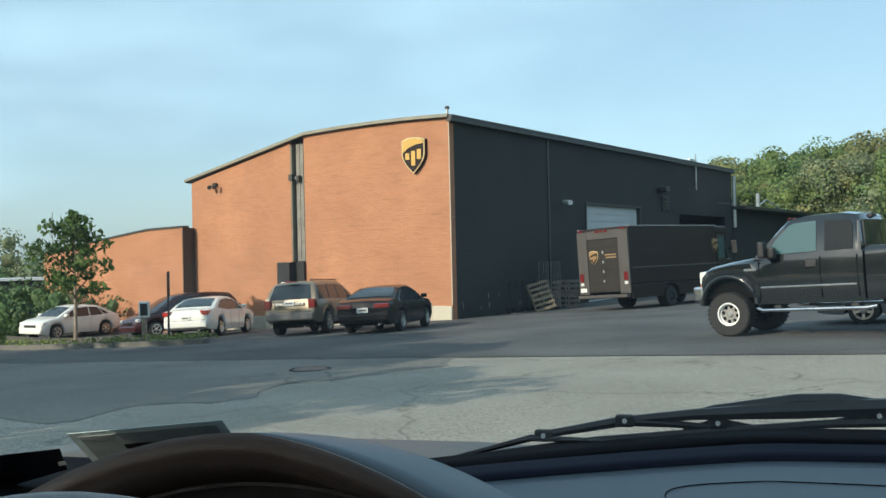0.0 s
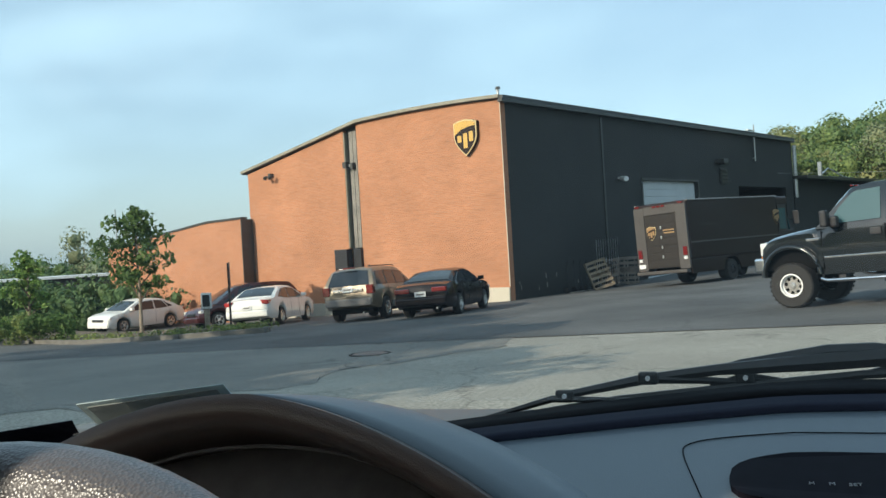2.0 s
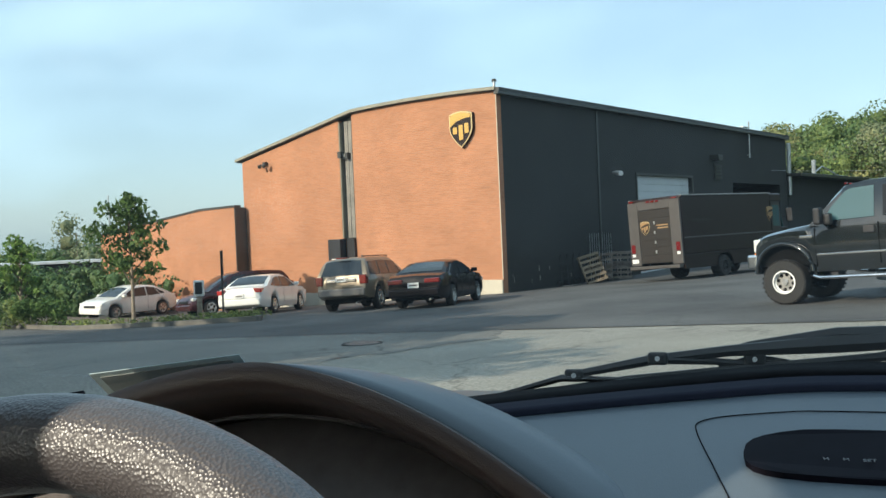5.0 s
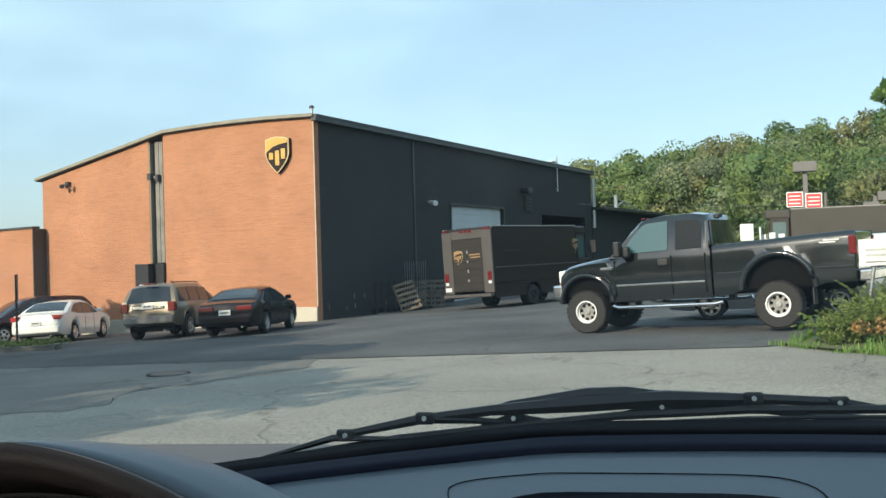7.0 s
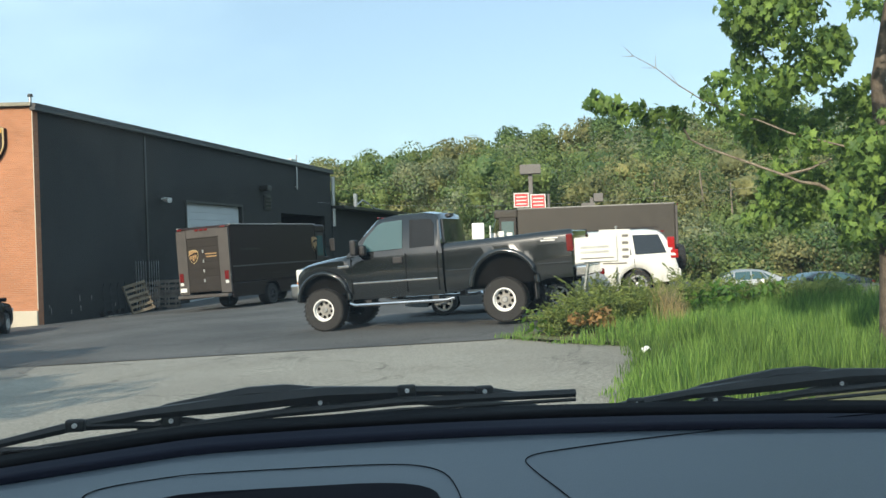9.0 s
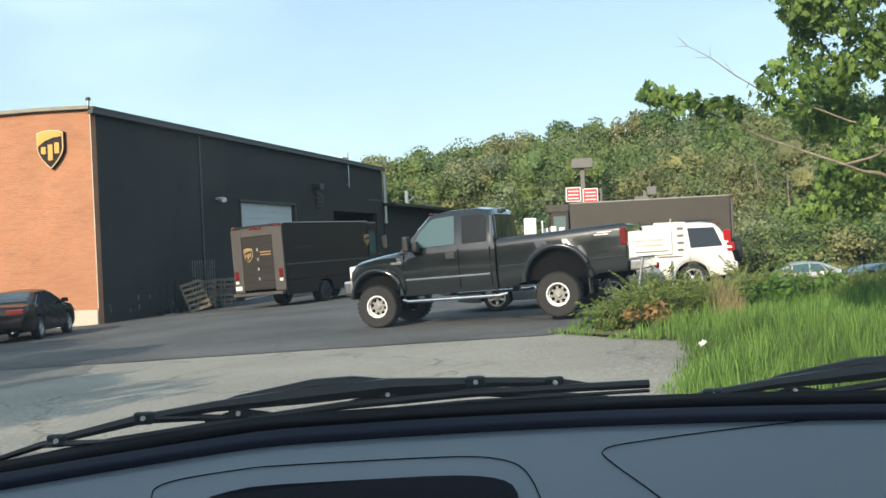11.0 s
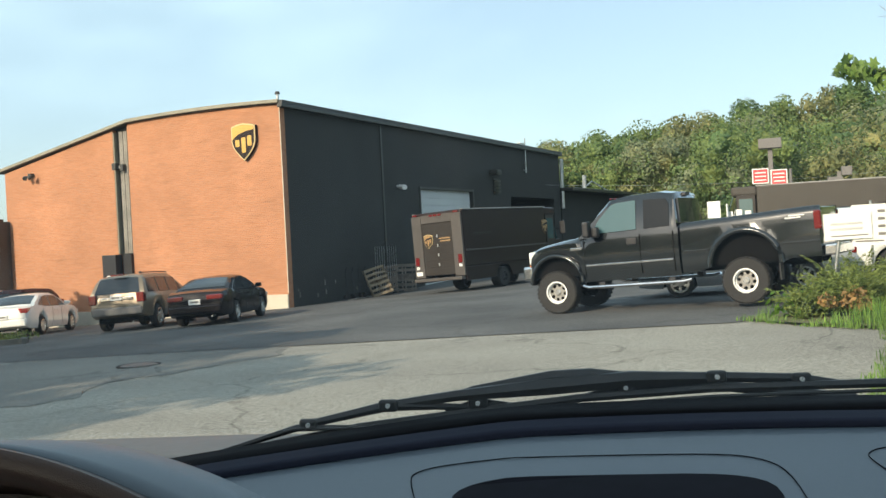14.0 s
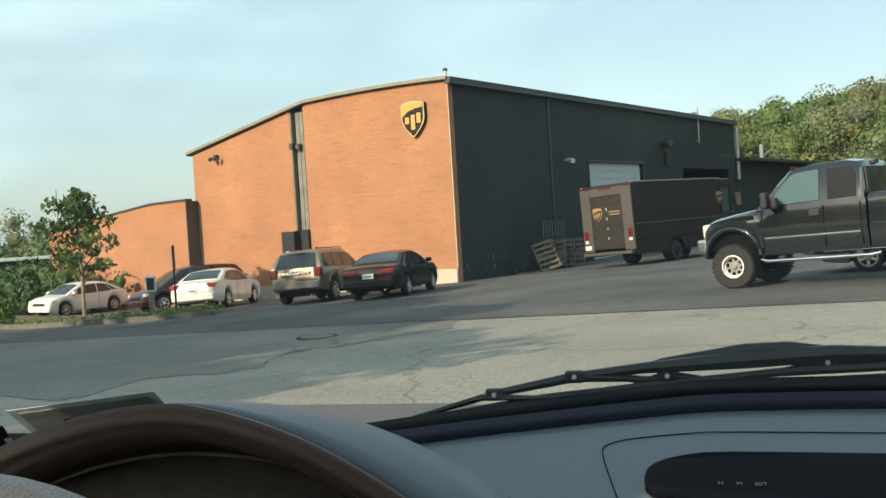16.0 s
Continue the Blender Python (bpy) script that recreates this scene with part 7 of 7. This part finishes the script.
def maple():
    x, y = 9.3, 8.3
    ox, oy = 0.7, -0.7          # the crown leans away from the trunk, towards the street
    t = thing("tree", pose(x, y, level(x, y) + 0.03), "large maple with fresh green leaves and pale bare lower limbs", "tree")
    rng = random.Random(21)
    def at(p):
        return (p[0] + ox, p[1] + oy, p[2])
    limb(t, [(0, 0, -0.2), (0.05, 0.0, 1.6), (0.0, 0.05, 3.2), (0.35, -0.2, 5.5), (0.7, -0.5, 8.0)], 0.12, 0.05, M["bark"], "trunk")
    cs, rs = [], []
    # long lower limb that reaches out over the grass and ends in a leafy spray
    low = [(-1.15, 0.9, 1.85), (-1.38, 1.03, 2.02), (-1.66, 1.03, 2.05), (-1.86, 1.07, 2.13), (-2.2, 1.23, 2.28), (-2.65, 1.45, 2.48), (-2.86, 1.48, 2.58)]
    limb(t, [at(p) for p in low], 0.023, 0.010, M["palebark"])
    limb(t, [at(p) for p in (low[-1], (-2.95, 1.5, 2.74), (-3.34, 1.65, 2.93), (-3.95, 1.9, 3.08))], 0.014, 0.004, M["bark"])
    limb(t, [at(p) for p in (low[3], (-1.5, 1.05, 2.2), (-1.2, 1.0, 2.32))], 0.02, 0.008, M["palebark"])
    bare = [(-1.15, 0.85, 2.45), (-1.76, 1.07, 2.62), (-2.06, 1.18, 2.76), (-2.68, 1.4, 3.0), (-3.0, 1.48, 3.2), (-3.27, 1.52, 3.39), (-3.54, 1.56, 3.52)]
    limb(t, [at(p) for p in bare], 0.013, 0.003, M["palebark"])
    for p, d in ((bare[4], (-0.12, 0.02, 0.16)), (bare[5], (-0.2, 0.02, 0.0)), (bare[5], (0.02, 0.02, 0.16)), (bare[6], (-0.14, 0.02, 0.12)), (bare[6], (-0.16, 0.0, -0.01))):
        limb(t, [at(p), at((p[0] + d[0] * 0.5, p[1] + d[1], p[2] + d[2] * 0.6)), at((p[0] + d[0], p[1] + d[1], p[2] + d[2]))], 0.004, 0.0015, M["palebark"], "twig")
    spray, spread = [], []
    for k in range(30):
        u = k / 29
        spray.append(at((-2.9 - 1.02 * u + rng.uniform(-0.08, 0.08), 1.5 + 0.4 * u + rng.uniform(-0.12, 0.12), 2.68 + 0.36 * u + rng.uniform(-0.16, 0.14) * (1.2 - u))))
        spread.append(rng.uniform(0.06, 0.13))
    leaf_cloud("leaf_spray", spray, spread, 330, 0.10, M["leaf"], t, 27, "maple", 0.85, 0.5, hang=True)
    for k in range(70):
        a, z = rng.uniform(0, math.tau), rng.uniform(2.3, 7.4)
        reach = (2.0 if z < 3.4 else 2.6) * math.sqrt(rng.random()) * (1 if z < 6 else 0.75)
        tip = (reach * math.cos(a), reach * math.sin(a), z)
        if k % 3 == 0:
            limb(t, [at((tip[0] * 0.2, tip[1] * 0.2, z - 0.5)), at((tip[0] * 0.5, tip[1] * 0.5, z - 0.15)), at(tip)], 0.028, 0.006, M["bark"])
        cs.append(tip)
        rs.append(rng.uniform(0.18, 0.42))
    for k in range(26):
        u = rng.random()
        p = (-1.1 - 1.4 * u + rng.uniform(-0.3, 0.3), 0.7 + 0.6 * u + rng.uniform(-0.5, 0.5), 3.0 + rng.random() * 2.6)
        cs.append(p)
        rs.append(rng.uniform(0.25, 0.45))
    for k in range(40):
        u = rng.random()
        cs.append((0.4 - 2.1 * u + rng.uniform(-0.3, 0.3), 0.85 + 1.0 * u + rng.uniform(-0.3, 0.5), 1.65 + rng.random() * 1.5))
        rs.append(rng.uniform(0.18, 0.36))
    for k in range(22):
        cs.append((-1.25 + rng.uniform(-0.45, 0.9), 0.7 + rng.uniform(-0.5, 0.3), 1.25 + 1.3 * rng.random()))
        rs.append(rng.uniform(0.14, 0.3))
    leaf_cloud("crown", [at(p) for p in cs], rs, 25000, 0.088, M["leaf"], t, 22, "maple", 0.85, 0.45, hang=True)


maple()


def woods():
    """The wooded hill and the far trees: crowns of many leaf tufts, joined as one stuff object, with their trunks."""
    rng = np.random.default_rng(8)
    sets = {k: ([], []) for k in ("woods", "woods_olive", "woods_deep", "woods_grey")}
    tv, tf = [], []
    bm = bmesh.new()
    bmesh.ops.create_icosphere(bm, subdivisions=2, radius=1.0)
    ball = np.array([tuple(v.co) for v in bm.verts])
    ball_faces = [tuple(v.index for v in f.verts) for f in bm.faces]
    bm.free()
    def tree(x, y, h, w, n, kinds=("woods", "woods", "woods_olive", "woods_deep", "woods_grey")):
        verts, faces = sets[kinds[rng.integers(0, len(kinds))]]
        z0 = land(x, y) - 0.3
        k = rng.integers(6, 11)
        c = np.column_stack([x + rng.normal(0, 0.33, k) * w, y + rng.normal(0, 0.33, k) * w, z0 + rng.uniform(0.3, 0.95, k) * h])
        cr = rng.uniform(0.22, 0.45, k) * w
        d = math.hypot(x, y)
        j = rng.choice(k, n, p=cr ** 2 / (cr ** 2).sum())
        v = rng.normal(size=(n, 3))
        v /= np.linalg.norm(v, axis=1)[:, None]
        p = c[j] + v * (cr[j] * rng.uniform(0.66, 1.08, n))[:, None]
        nn = v + rng.normal(size=(n, 3)) * 0.45
        nn /= np.linalg.norm(nn, axis=1)[:, None]
        a = np.cross(nn, rng.normal(size=(n, 3)))
        a /= np.linalg.norm(a, axis=1)[:, None]
        b = np.cross(nn, a)
        s = (rng.uniform(0.0008, 0.0019, n) * max(d, 70))[:, None]
        o = len(verts)
        quad = np.stack([p - a * s, p - b * s * 0.8 - nn * s * 0.25, p + a * s, p + b * s * 0.9 - nn * s * 0.2], 1).reshape(-1, 3)
        verts.extend(map(tuple, quad.tolist()))
        faces.extend([(i, i + 1, i + 2, i + 3) for i in range(o, o + 4 * n, 4)])
        # the dense inside of each clump, uneven, so that sky and far crowns do not show through it
        for q in range(k):
            o = len(verts)
            verts.extend(map(tuple, (c[q] + ball * (cr[q] * rng.uniform(0.34, 0.52, (len(ball), 1)))).tolist()))
            faces.extend([(o + e, o + f, o + g2) for e, f, g2 in ball_faces])
        r = 0.02 * h
        o = len(tv)
        lean = rng.normal(0, 0.05, 2) * h
        for zz, rr in ((0, r), (h * 0.85, r * 0.3)):
            f = zz / h
            tv.extend([(x + lean[0] * f + rr * math.cos(q), y + lean[1] * f + rr * math.sin(q), z0 + zz) for q in (0, 2.1, 4.2)])
        tf.extend([(o, o + 1, o + 4, o + 3), (o + 1, o + 2, o + 5, o + 4), (o + 2, o, o + 3, o + 5)])
    for i in range(250):
        g = rng.uniform(11, 72)
        a, d = radians(g), 70 + 75 * rng.random() ** 1.1
        if g < 25:
            d = max(d, 104)
        tree(d * math.sin(a), d * math.cos(a), rng.uniform(5.2, 10.0) * (0.97 if g < 32 else 1.02), rng.uniform(3.6, 6.6), 3100)
    for i in range(70):
        g = 11 + 61 * (i + rng.random()) / 70
        a, d = radians(g), rng.uniform(128, 150)
        tree(d * math.sin(a), d * math.cos(a), rng.uniform(6.4, 9.4) * (1.08 if g < 32 else 1.06), rng.uniform(4.0, 6.4), 2200, ("woods", "woods_grey", "woods_olive"))
    for i in range(90):
        g = rng.uniform(26, 70)
        a, d = radians(g), rng.uniform(48 if g < 34 or g > 52 else 60, 68)
        tree(d * math.sin(a), d * math.cos(a), rng.uniform(2.2, 4.4), rng.uniform(2.4, 3.8), 2400)
    for i in range(80):
        a, d = radians(rng.uniform(-48, -19)), rng.uniform(72, 115)
        tree(d * math.sin(a), d * math.cos(a), rng.uniform(1.9, 3.6), rng.uniform(2.4, 3.6), 900, ("woods", "woods_deep", "woods_grey"))
    tree(75 * math.sin(radians(-23.6)), 75 * math.cos(radians(-23.6)), 5.6, 3.0, 1200, ("woods_grey",))
    for i in range(60):
        a, d = radians(rng.uniform(-48, -17.5)), rng.uniform(50, 57)
        tree(d * math.sin(a), d * math.cos(a), rng.uniform(1.4, 2.6), rng.uniform(1.8, 2.6), 700, ("woods_deep",))
    for i in range(90):
        a, d = radians(rng.uniform(84, 300)), rng.uniform(46, 70)
        tree(d * math.sin(a), d * math.cos(a), rng.uniform(6.0, 9.0), rng.uniform(5.0, 7.0), 260, ("woods_deep", "woods"))
    words = {"woods": "fresh green crowns", "woods_olive": "olive-yellow spring crowns", "woods_deep": "deep green crowns", "woods_grey": "pale grey-green crowns"}
    for k, (v, f) in sets.items():
        tagged(raw("woods", v, f, M[k]), "dense woods on the hill, " + words[k], "woods", kind="stuff")
    tagged(raw("woods_trunks", tv, tf, M["palebark"]), "thin pale trunks among the woods", "woods", kind="stuff")


woods()
